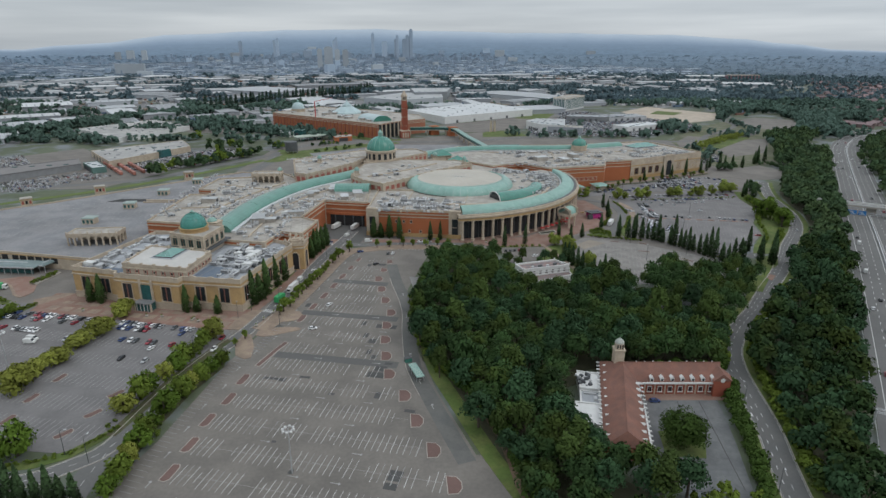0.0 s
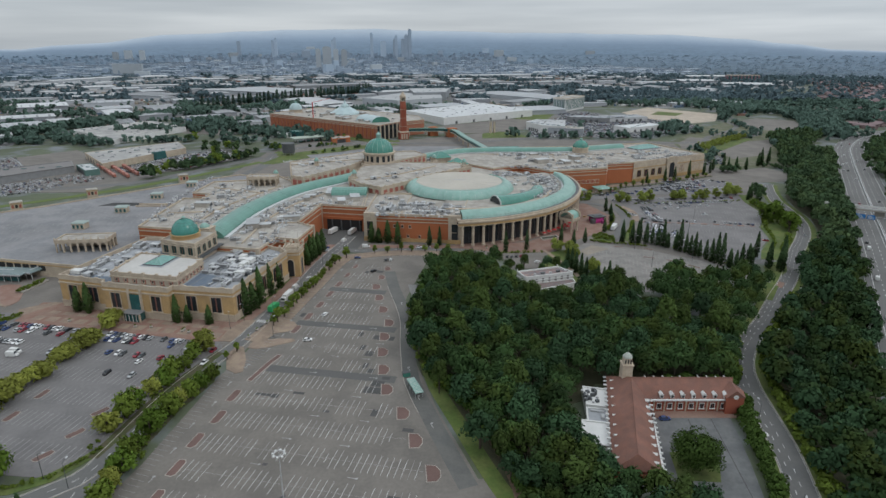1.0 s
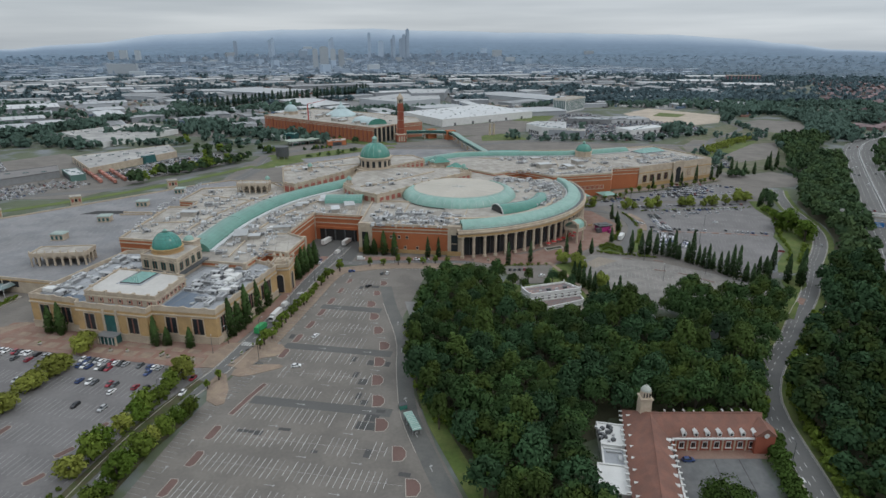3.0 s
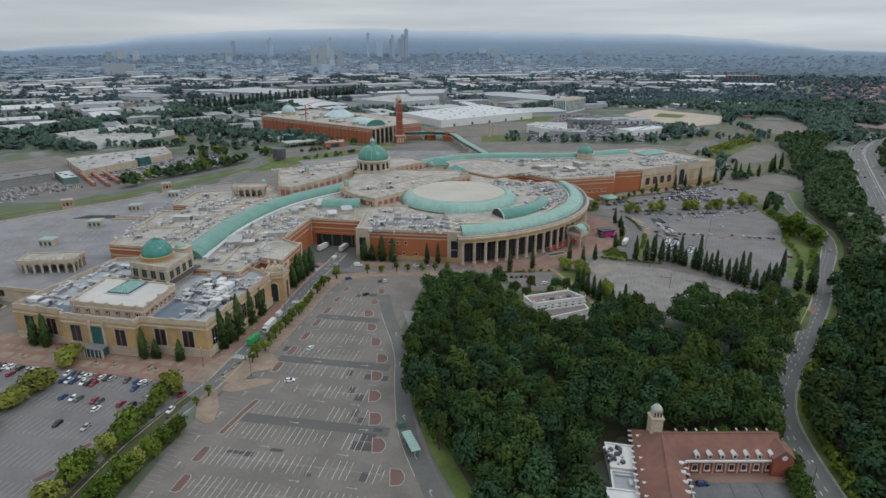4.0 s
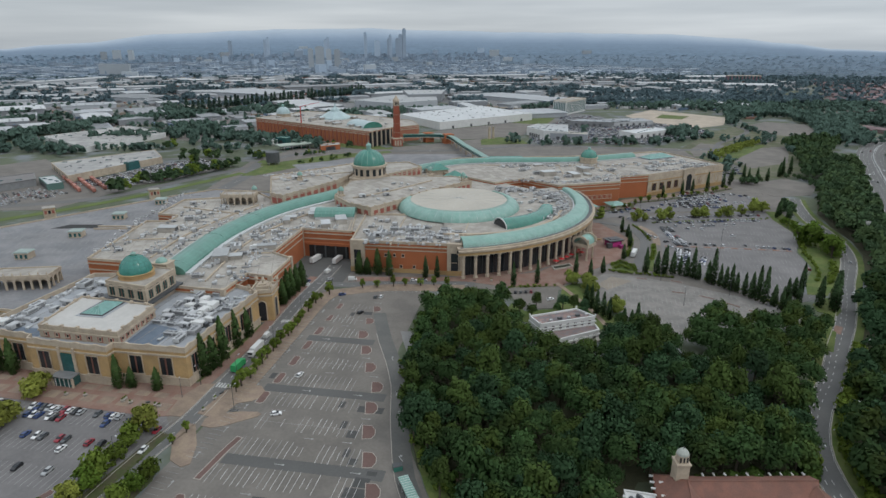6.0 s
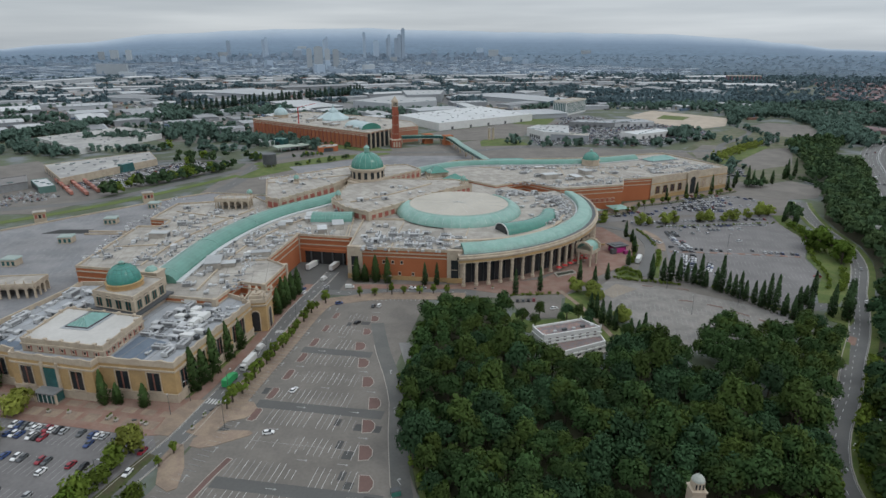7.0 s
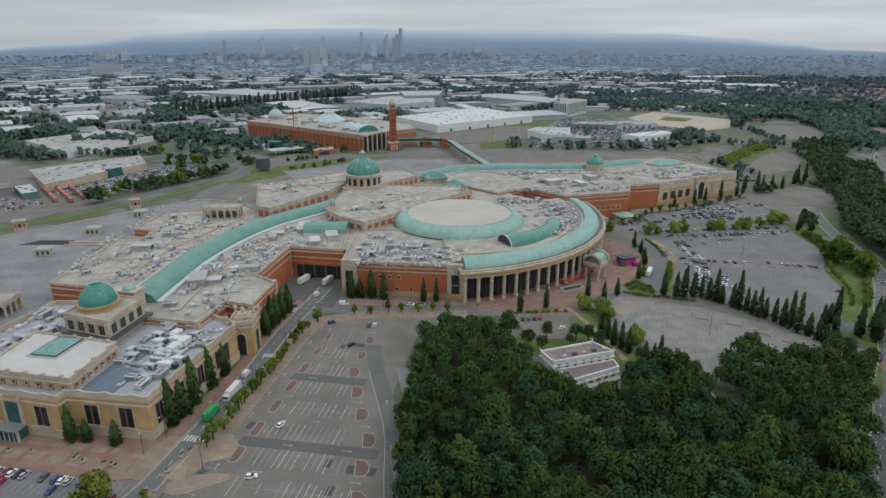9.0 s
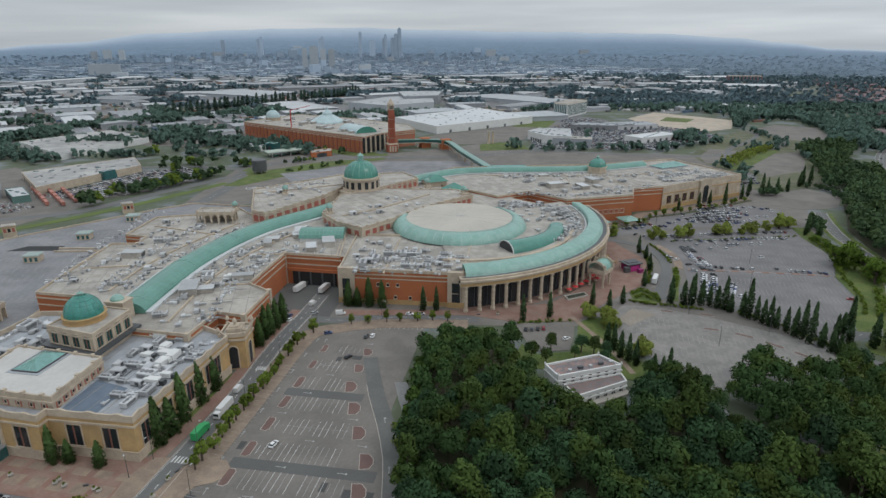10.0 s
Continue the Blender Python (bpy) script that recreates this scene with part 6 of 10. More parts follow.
big_unit = thing("roof_unit", (0, 0, 0), "large white rooftop plant with a dark fan cage", "roof unit", "roof units")
part("casing", Build().box(0, 0, 0.4, 5.6, 3.6, 2.2, 0, inset=0.06).box(-3.6, 0, 0.4, 1.8, 2.6, 1.6, 0, inset=0.1), WHITE_PAINT, big_unit)
part("skid", Build().box(-0.4, 0, 0, 7.0, 3.2, 0.4), METAL_DARK, big_unit)
part("fan_cage", Build().box(3.9, 0, 0.2, 1.9, 2.8, 0.4).box(3.9, 0, 1.0, 1.9, 2.8, 0.35).box(3.9, 0, 1.8, 1.9, 2.8, 0.35), METAL_DARK, big_unit)
part("duct", Build().box(0.5, 2.4, 0.5, 3.6, 1.2, 1.1).tube((-2.4, 1.9, 1.2), (-2.4, 4.2, 1.2), 0.5, 0.5, 8), METAL, big_unit)
house = thing("plant_house", (0, 0, 0), "pale grey plant house on the roof", "plant house", "plant houses")
part("body", Build().box(0, 0, 0, 11, 6, 3.0), MEMBRANE, house)
part("roof", Build().box(0, 0, 3.0, 11.5, 6.5, 0.3), WHITE_ROOF, house)
part("louvre", Build().box(5.53, 0, 0.5, 0.1, 4.5, 1.9), METAL_DARK, house)
R = random.Random(11)


def plant(poly, z, n, kit, turn, clear=(), room=4.6):
    got = []
    for _ in range(n * 30):
        if len(got) >= n:
            break
        x, y = R.uniform(min(p[0] for p in poly), max(p[0] for p in poly)), R.uniform(min(p[1] for p in poly), max(p[1] for p in poly))
        if inside(poly, x, y) and all(math.dist((x, y), g) > room for g in got) and not any(inside(c, x, y) for c in clear):
            got.append((x, y))
            o = copy_thing(R.choice(kit), Matrix.Translation((x, y, z)) @ Matrix.Rotation(turn + R.choice((0, math.pi / 2)) + R.uniform(-0.05, 0.05), 4, "Z"))
            s = R.uniform(0.7, 1.25)
            o.scale = (s, s * R.uniform(0.8, 1.3), s * R.uniform(0.7, 1.1))


plant([(-120, 292), (-108, 289), (-96, 336), (-120, 344), (-112, 318)], 15.7, 30, [unit, unit2, unit2, big_unit, big_unit, unit3], -0.2, room=5.0)
plant([(-127, 308), (-119, 305), (-114, 322), (-121, 340), (-125, 330)], 15.7, 9, [unit, unit2, big_unit], -0.2, room=5.0)
plant([(-195, 307), (-174, 301), (-168, 330), (-172, 356), (-183, 354)], 15.7, 20, [unit, unit2, unit3, big_unit], -0.2, room=5.2)
plant([(-128, 352), (-106, 345), (-101, 396), (-94, 440), (-66, 444), (-66, 500), (-90, 500), (-112, 455), (-122, 410)], 18.1, 38, [unit, unit2, unit3, unit, unit3, house], 0.2, room=6)
plant([(-196, 392), (-158, 384), (-156, 430), (-140, 488), (-150, 503), (-190, 512), (-180, 476)], 18.1, 20, [unit, unit2, unit3, unit3, unit], 0.2, room=7)
plant([(-48, 410), (8, 410), (14, 432), (-14, 446), (-48, 470)], 18.75, 40, [unit, unit2, unit3], 0.0)
plant([(78, 462), (88, 480), (98, 520), (80, 552), (40, 556), (56, 520), (64, 480)], 19.6, 36, [unit, unit2, unit3], 0.6)
plant([(60, 582), (104, 566), (152, 580), (160, 600), (186, 610), (186, 650), (60, 655)], 19.5, 26, [unit, unit2, unit3, house], 0.3, room=8)
plant([(200, 614), (270, 652), (246, 690), (190, 660)], 19.5, 26, [unit, unit2, unit3], 0.5)
plant([(-136, 568), (-86, 608), (-78, 580), (-118, 520), (-130, 520)], 25.7, 14, [unit, unit3, unit3], 0.4)
plant([(-62, 498), (-48, 482), (-30, 506), (0, 546), (-30, 562), (-66, 545)], 24.7, 12, [unit3, unit], 0.4)
# rows of small plant along the vault and the roof edges
small_plant = Build()
for line, z, n in (([(-126, 372), (-124, 410), (-113, 452), (-98, 482)], 18.1, 90), ([(-157, 392), (-154, 428), (-142, 470), (-128, 500)], 18.1, 70), ([(-108, 398), (-100, 440), (-66, 450)], 18.1, 60), ([(30, 668), (80, 658), (140, 660)], 19.5, 60), ([(100, 574), (150, 586), (185, 612)], 19.5, 50), ([(-46, 412), (4, 412)], 18.7, 40), ([(-190, 400), (-185, 450), (-180, 520)], 18.1, 40), ([(80, 470), (96, 510), (88, 545)], 19.7, 60), ([(-150, 575), (-90, 600)], 25.7, 30), ([(210, 625), (262, 655)], 19.5, 30), ([(-20, 575), (20, 545)], 18.5, 40), ([(-194, 308), (-184, 352), (-176, 358)], 15.7, 40), ([(-110, 296), (-106, 318), (-100, 338)], 15.7, 45), ([(-104, 352), (-106, 392), (-97, 436)], 18.1, 80), ([(-196, 400), (-204, 450), (-206, 540)], 18.1, 90), ([(-170, 394), (-168, 440), (-160, 500)], 18.1, 80), ([(-44, 428), (-8, 430), (6, 424)], 18.75, 80), ([(60, 585), (110, 576), (160, 606)], 19.5, 70), ([(60, 650), (130, 648), (186, 652)], 19.5, 70), ([(205, 640), (250, 668)], 19.5, 50), ([(-66, 470), (-52, 520), (-20, 540)], 18.6, 60), ([(74, 460), (90, 492), (86, 530), (60, 552)], 19.7, 120)):
    pts = curve(line, 2)
    for k in range(n):
        x, y = pts[int(k / n * (len(pts) - 1))]
        x, y = x + R.gauss(0, 2.2), y + R.gauss(0, 2.2)
        w, d, h = R.choice(((1.2, 1.2, 1.0), (2.2, 0.7, 0.6), (3.4, 0.5, 0.5), (0.8, 0.8, 1.6), (1.8, 1.4, 1.2)))
        small_plant.box(x, y, z, w, d, h, R.choice((0.2, 1.77)), R.choice((0, 0, 1)))
        if k % 4 == 0:
            a, g = R.choice((0.2, 1.77)) + R.uniform(-0.1, 0.1), R.uniform(3, 9)
            small_plant.tube((x, y, z + 0.35), (x + g * math.cos(a), y + g * math.sin(a), z + 0.35), 0.16, 0.16, 5, 1)
tagged(part("small_roof_plant", small_plant, [METAL, METAL_MID]), "many small vents, ducts and pipes on the roofs", "roof plant", kind="stuff")
for nm, line, z in (("upstand", [(-120, 352), (-118, 410), (-106, 455), (-88, 488)], 18.9), ("upstand", [(-164, 388), (-161, 430), (-150, 470), (-136, 506)], 18.9), ("upstand", [(-194, 420), (-162, 425)], 18.8), ("upstand", [(-190, 500), (-142, 480)], 18.8), ("upstand", [(-118, 395), (-98, 396)], 18.8), ("upstand", [(-112, 440), (-90, 442)], 18.8), ("upstand", [(40, 655), (90, 650), (180, 655), (230, 672)], 20.1), ("upstand", [(110, 566), (118, 650)], 20.0), ("upstand", [(165, 600), (150, 652)], 20.0), ("upstand", [(-30, 408), (-24, 468)], 19.3), ("upstand", [(-58, 600), (-140, 560)], 26.4), ("upstand", [(-64, 500), (-40, 520), (-6, 560)], 25.5)):
    tagged(part(nm, Build().ribbon(curve(line, 6), -0.35, 0.35, z, 0, 1.0), CREAM), "low cream upstand wall across the roof", "roof upstand", "roof upstands")
for o, spot in ((unit, (-124, 410)), (unit2, (-115, 424)), (unit3, (-106, 438)), (house, (-176, 440)), (big_unit, (-108, 404))):
    o.location = (*spot, 18.1)

joint_lines = Build()


def seams(poly, z, turn, gap, clear=()):
    """Thin welded joints across a membrane roof, in short runs that stop at its edges."""
    x0, x1, y0, y1 = min(p[0] for p in poly), max(p[0] for p in poly), min(p[1] for p in poly), max(p[1] for p in poly)
    cx, cy, reach = (x0 + x1) / 2, (y0 + y1) / 2, math.hypot(x1 - x0, y1 - y0) / 2
    c, t = math.cos(turn), math.sin(turn)
    inner = offset(poly, -1.2)
    for i in range(-int(reach / gap), int(reach / gap) + 1):
        for j in range(-int(reach / 4), int(reach / 4) + 1):
            x, y = cx + i * gap * c - j * 4 * t, cy + i * gap * t + j * 4 * c
            if inside(inner, x, y) and not any(inside(q, x, y) for q in clear):
                joint_lines.box(x, y, z, 0.22, 4.0, 0.05, turn)


VAULT_WAY = [(-152, 360), (-130, 360), (-126, 422), (-116, 460), (-60, 555), (-80, 560), (-128, 500), (-140, 466), (-150, 422)]
seams(ARM, 18.07, 0.2, 7.0, [VAULT_WAY])
seams(ARM, 18.07, 0.2 + math.pi / 2, 19.0, [VAULT_WAY])
seams(CORE, 18.37, 0.35, 8.0, [CROSS, FRONT])
seams(EAST, 19.47, 0.3, 8.0)
seams(EAST, 19.47, 0.3 + math.pi / 2, 21.0)
seams(FRONT, 18.67, -0.14, 6.0)
seams(RAISED, 25.67, 0.4, 6.5)
seams(CROSS, 24.67, 0.6, 6.5)
seams(WW, 15.67, -0.2, 6.0, [HALL, TOWER])
tagged(part("roof_joints", joint_lines, surface("dirty_roof_joint", (0.215, 0.203, 0.188), 0.8, 0.3, 0.1, 1.0)), "dirty welded joints across the flat roofs", "roof joint", kind="stuff")

# ---- trees ----


def leaf_cloud(seed, lobes, spread, height, base, per, size, squash=0.8, point=False, full=False):
    """Small leaf clumps on the outside of many lobes, with gaps between them."""
    rng = np.random.default_rng(seed)
    verts, facing = [], []
    heart = np.array([0, 0, base + (height - base) * (0.5 if point else 0.3)])
    for i in range(lobes):
        if point:
            t = (i + 0.5) / lobes
            rad = spread * (1 - t) ** 0.6 * (0.86 + 0.2 * rng.random()) * min(1, 0.62 + 2.2 * t)
            c = np.array([rng.normal(0, 0.07) * rad, rng.normal(0, 0.07) * rad, base + (height - base) * t])
            r = np.array([rad, rad, (height - base) / lobes * 2.2])
        elif full:
            d = rng.normal(size=3)
            d /= np.linalg.norm(d)
            if full == "dome":
                d[2] = abs(d[2]) * 1.15 - 0.2
            half, far = (height - base) / 2, rng.uniform(0.42, 0.74)
            c = np.array([d[0] * spread * far, d[1] * spread * far, base + half * (0.95 + far * d[2])])
            r = np.array([spread, spread, half * 0.9]) * rng.uniform(0.2, 0.42)
        else:
            a, u = rng.random() * 2 * np.pi, rng.random() ** 0.5
            h = rng.random()
            wide = spread * (0.95 - 0.6 * h ** 1.5) * 0.8
            c = np.array([np.cos(a) * u * wide, np.sin(a) * u * wide, base + (height - base) * (0.22 + 0.62 * h)])
            r = np.array([1, 1, squash]) * spread * rng.uniform(0.22, 0.40)
        n = rng.normal(size=(per, 3))
        n /= np.linalg.norm(n, axis=1)[:, None]
        n[:, 2] = np.where(n[:, 2] < -0.35, -n[:, 2], n[:, 2])
        p = c + n * r * rng.uniform(0.62, 1.12, (per, 1))
        d = n + rng.normal(0, 0.5, (per, 3))
        d /= np.linalg.norm(d, axis=1)[:, None]
        s = np.cross(d, rng.normal(size=(per, 3)))
        s /= np.linalg.norm(s, axis=1)[:, None] + 1e-6
        t2 = np.cross(d, s)
        w = size * rng.uniform(0.6, 1.25, (per, 1))
        bend = d * w * 0.3
        out = p - heart
        out /= np.linalg.norm(out, axis=1)[:, None] + 1e-6
        out = n * 0.42 + out * 0.95 + d * 0.16
        facing.append(np.repeat(out / np.linalg.norm(out, axis=1)[:, None], 4, 0))
        verts.append(np.stack([p - s * w - t2 * w * 0.6, p + s * w * 0.2 - t2 * w + bend, p + s * w + t2 * w * 0.4, p - s * w * 0.3 + t2 * w + bend], 1).reshape(-1, 3))
    return np.concatenate([np.concatenate(verts), np.concatenate(facing)], 1)


def quads(name, v, mat):
    """A mesh of loose leaf clumps; v: a place and the way the crown faces there."""
    me = bpy.data.meshes.new(name)
    n = len(v)
    me.vertices.add(n)
    me.vertices.foreach_set("co", np.ascontiguousarray(v[:, :3], dtype=np.float32).ravel())
    me.loops.add(n)
    me.loops.foreach_set("vertex_index", np.arange(n, dtype=np.int32))
    me.polygons.add(n // 4)
    me.polygons.foreach_set("loop_start", np.arange(0, n, 4, dtype=np.int32))
    me.polygons.foreach_set("loop_total", np.full(n // 4, 4, dtype=np.int32))
    me.materials.append(mat)
    me.update(calc_edges=True)
    soft = me.attributes.new("custom_normal", "FLOAT_VECTOR", "POINT")
    soft.data.foreach_set("vector", np.ascontiguousarray(v[:, 3:], dtype=np.float32).ravel())
    return me


def trunk_build(seed, h, r, limbs):
    rng = random.Random(seed)
    b = Build().tube((0, 0, -0.2), (0, 0, h * 0.5), r, r * 0.65, 7).tube((0, 0, h * 0.5), (0.2, 0.1, h * 0.85), r * 0.65, r * 0.2, 6)
    for k in range(limbs):
        a, z = rng.random() * 6.28, h * rng.uniform(0.28, 0.6)
        b.tube((0, 0, z), (math.cos(a) * h * 0.27, math.sin(a) * h * 0.27, z + h * 0.22), r * 0.4, r * 0.12, 5)
    return b


def tree(seed, label, spread, height, base, lobes, per, size, mat, point=False, full=False):
    t = thing("cypress_tree" if point else "tree", (0, 0, 0), label, "tree")
    part("trunk", trunk_build(seed, height * (0.5 if point else 0.9), 0.28 + spread * 0.03, 0 if point else 6), BARK, t)
    o = new("crown", quads("crown", leaf_cloud(seed, lobes, spread, height, base, per, size, point=point, full=full), mat))
    o.parent = t
    return t


WOOD = [tree(20 + k, "broad deciduous tree with a dense dark green crown", 4.7 + 0.7 * (k % 3), 12.0 + 1.5 * (k % 4), 0.4, 42, 32, 0.40, (LEAF, LEAF_COOL, LEAF, LEAF_WARM, LEAF_COOL, LEAF)[k], full="dome") for k in range(6)]
EDGE = [tree(40 + k, "bushy roadside tree with bright green leaves", 4.1 + 0.4 * k, 7.0 + 0.6 * k, -0.3, 38, 34, 0.36, (LEAF_BRIGHT, LEAF_VERGE, LEAF_OLIVE)[k], full=True) for k in range(3)]
VERGE = [tree(56 + k, "broad bright green tree on the grass verge", 4.4, 8.0, -0.3, 34, 40, 0.36, LEAF_VERGE, full=True) for k in range(2)]
LIME = [tree(44 + k, "rounded yellow-green tree in a car park hedge", 4.0, 6.8, -0.3, 26, 70, 0.32, LEAF_LIME, full=True) for k in range(2)]
OLIVE = [tree(46 + k, "rounded olive-green car park tree", 4.0, 6.4, -0.3, 28, 48, 0.34, LEAF_OLIVE, full=True) for k in range(2)]
YOUNG = [tree(50 + k, "young street tree with a small round crown", 1.9, 5.2, 0.8, 16, 34, 0.28, LEAF_BRIGHT, full=True) for k in range(2)]
FLAME = [tree(64 + k, "broad flame-shaped dark green cypress", 2.9, 11.2 + 0.8 * k, 0.1, 22, 52, 0.34, LEAF_FLAME, True) for k in range(2)]
CYP = [tree(60 + k, "tall narrow dark green cypress", 2.15, 10.8 + 1.2 * k, 0.1, 20, 38, 0.36, LEAF_DARK, True) for k in range(3)]
USED = {}


def put(kit, x, y, scale, rng, group):
    src = rng.choice(kit)
    m = Matrix.Translation((x, y, 0)) @ Matrix.Rotation(rng.random() * 6.28, 4, "Z")
    if id(src) not in USED:
        USED[id(src)] = 1
        src.matrix_basis = m
        o = src
    else:
        o = copy_thing(src, m)
    o.scale = (scale * rng.uniform(0.9, 1.12), scale * rng.uniform(0.9, 1.12), scale * rng.uniform(0.82, 1.28))
    o["group"] = group


def wood(poly, gap, kit, lo, hi, group, seed, clear=()):
    rng = random.Random(seed)
    x0, x1, y0, y1 = min(p[0] for p in poly), max(p[0] for p in poly), min(p[1] for p in poly), max(p[1] for p in poly)
    r, y = 0, y0
    while y < y1:
        x = x0 + (gap / 2 if r % 2 else 0)
        while x < x1:
            u, v = x + rng.uniform(-0.33, 0.33) * gap, y + rng.uniform(-0.33, 0.33) * gap
            if inside(poly, u, v) and not any(inside(c, u, v) for c in clear):
                put(kit, u, v, rng.uniform(lo, hi), rng, group)
            x += gap
        y += gap * 0.87
        r += 1


def line_of(pts, gap, kit, lo, hi, group, seed, jitter=0.6):
    rng = random.Random(seed)
    for p, q in zip(pts, pts[1:]):
        n = max(1, int(math.dist(p, q) / gap))
        for i in range(n):
            t = (i + rng.uniform(0.3, 0.7)) / n
            put(kit, p[0] + (q[0] - p[0]) * t + rng.uniform(-jitter, jitter), p[1] + (q[1] - p[1]) * t + rng.uniform(-jitter, jitter), rng.uniform(lo, hi), rng, group)


WOOD_MAIN = [(4, 206), (-9, 232), (-13, 262), (-16, 300), (-10, 345), (0, 366), (28, 370), (34, 350), (37, 330), (43, 309), (54, 299), (80, 309), (90, 326), (98, 327), (103, 314), (106, 298), (118, 289), (136, 279), (135, 262), (128, 248), (121, 234), (113, 222), (62, 224), (54, 212), (46, 208), (40, 172), (46, 168), (52, 160), (66, 148), (62, 132), (30, 132), (24, 150), (14, 178)]
WOOD_EAST = [(113, 304), (118, 296), (132, 284), (138, 264), (142, 266), (156, 285), (173, 308), (184, 324), (180, 335), (170, 333), (160, 327), (149, 327), (141, 336), (131, 332), (118, 322)]
MWL = [(p[0] + q[0] * -21, p[1] + q[1] * -21) for p, q in zip(MW, normals(MW))]
WOOD_STRIP = [(118, 130), (130, 132)] + [p for p in MWL if 136 < p[1] < 760] + [(446, 770), (420, 712), (386, 656), (358, 618), (334, 577), (312, 542), (300, 505), (293, 470), (281, 440), (258, 405), (240, 376), (214, 346), (190, 309), (154, 263), (135.5, 236), (128.5, 210), (121.5, 180), (114, 155)]
laid("wood_path", Build().ribbon(curve([(106, 322), (107.5, 310), (110.5, 294), (120, 284)]), -1.6, 1.6, 0.16, 0, 0.2), DECK, "pale path between two parts of the wood", "path")
laid("woodland_floor", Build().prism(WOOD_MAIN, 0, 0.12), LITTER, "dark leaf-strewn woodland floor", "ground")
laid("woodland_floor", Build().prism(WOOD_STRIP[::-1], 0, 0.11), LITTER, "dark undergrowth between road and motorway", "ground")
BACK = [(-40, 316), (150, 316), (150, 400), (-40, 400)]
wood(WOOD_MAIN, 8.4, WOOD, 0.75, 1.25, "woodland trees", 1, [BACK])


def far_wood(name, spots, mat, label, seed, variants=4, lobes=5, per=7, size=2.0, spread=5.4, height=11.0, full=False):
    """Trees too many to count, joined into one mesh. spots: x, y, scale."""
    rng = np.random.default_rng(seed)
    kit = [leaf_cloud(seed + k, lobes, spread, height, -0.5 if full else 1.0, per, size, full=full) for k in range(variants)]
    out = []
    for x, y, s in spots:
        a = rng.random() * 6.28
        c, q = np.cos(a) * s, np.sin(a) * s
        v = kit[rng.integers(variants)]
        c1, q1 = np.cos(a), np.sin(a)
        out.append(np.stack([v[:, 0] * c - v[:, 1] * q + x, v[:, 0] * q + v[:, 1] * c + y, v[:, 2] * s * rng.uniform(0.85, 1.15), v[:, 3] * c1 - v[:, 4] * q1, v[:, 3] * q1 + v[:, 4] * c1, v[:, 5]], 1))
    return tagged(new(name, quads(name, np.concatenate(out), mat)), label, "trees", kind="stuff")


def spots_in(poly, gap, lo, hi, seed, clear=()):
    rng, out = random.Random(seed), []
    y = min(p[1] for p in poly)
    while y < max(p[1] for p in poly):
        x = min(p[0] for p in poly)
        while x < max(p[0] for p in poly):
            u, v = x + rng.uniform(-0.45, 0.45) * gap, y + rng.uniform(-0.45, 0.45) * gap
            if inside(poly, u, v) and not any(inside(c, u, v) for c in clear):
                out.append((u, v, rng.uniform(lo, hi)))
            x += gap
        y += gap * 0.87
    return out


far_wood("woodland_rest", [q for q in spots_in(WOOD_MAIN, 8.6, 0.85, 1.2, 15) if q[1] >= 316] + spots_in(WOOD_EAST, 7.0, 0.75, 1.15, 2) + [(104, 318, 0.8), (99, 309, 0.9), (103, 304, 0.9), (114, 312, 0.9), (120, 302, 1.0), (117, 308, 0.9), (125, 296, 0.9)], LEAF, "further deciduous trees at the back of the wood", 80, 6, 38, 25, 0.44, 5.2, 13.5, "dome")
strip_spots = spots_in(WOOD_STRIP, 8.0, 0.85, 1.4, 4)
NEAR = [q for q in strip_spots if q[1] < 390]
far_wood("roadside_scrub", NEAR[::2], LEAF_COOL, "green trees along the motorway bank", 75, 5, 24, 24, 0.54, 5.0, 11.0, "dome")
far_wood("roadside_wood", NEAR[1::2], LEAF, "dense green wood between access road and motorway", 70, 6, 24, 24, 0.54, 5.2, 12.5, "dome")
far_wood("roadside_wood_beyond", [q for q in strip_spots if q[1] >= 390], LEAF_BANK, "deep green wood further along the motorway", 72, 6, 18, 13, 0.86, 5.2, 12.0, "dome")

rim_rng, rim_spots = random.Random(21), []
RIM = [(62, 133), (33, 133), (27, 152), (22, 178), (9, 207), (-5, 233), (-10, 262), (-13, 300), (-8, 344), (1, 363), (26, 368)]
for p, q in zip(RIM, RIM[1:]):
    n = int(math.dist(p, q) / 3.4)
    for i in range(n):
        t = (i + rim_rng.random()) / n
        rim_spots.append((p[0] + (q[0] - p[0]) * t + rim_rng.uniform(-1, 1.6), p[1] + (q[1] - p[1]) * t, rim_rng.uniform(0.7, 1.25)))
for p, q in zip([(78, 219), (116, 219), (128, 246)], [(116, 219), (128, 246), (138, 268)]):
    for i in range(8):
        t = (i + rim_rng.random()) / 8
        rim_spots.append((p[0] + (q[0] - p[0]) * t, p[1] + (q[1] - p[1]) * t + 2, rim_rng.uniform(0.8, 1.2)))
far_wood("wood_edge_scrub", rim_spots, LEAF_MID, "bushy green scrub along the edge of the wood", 90, 5, 15, 30, 0.48, 3.6, 6.2, True)

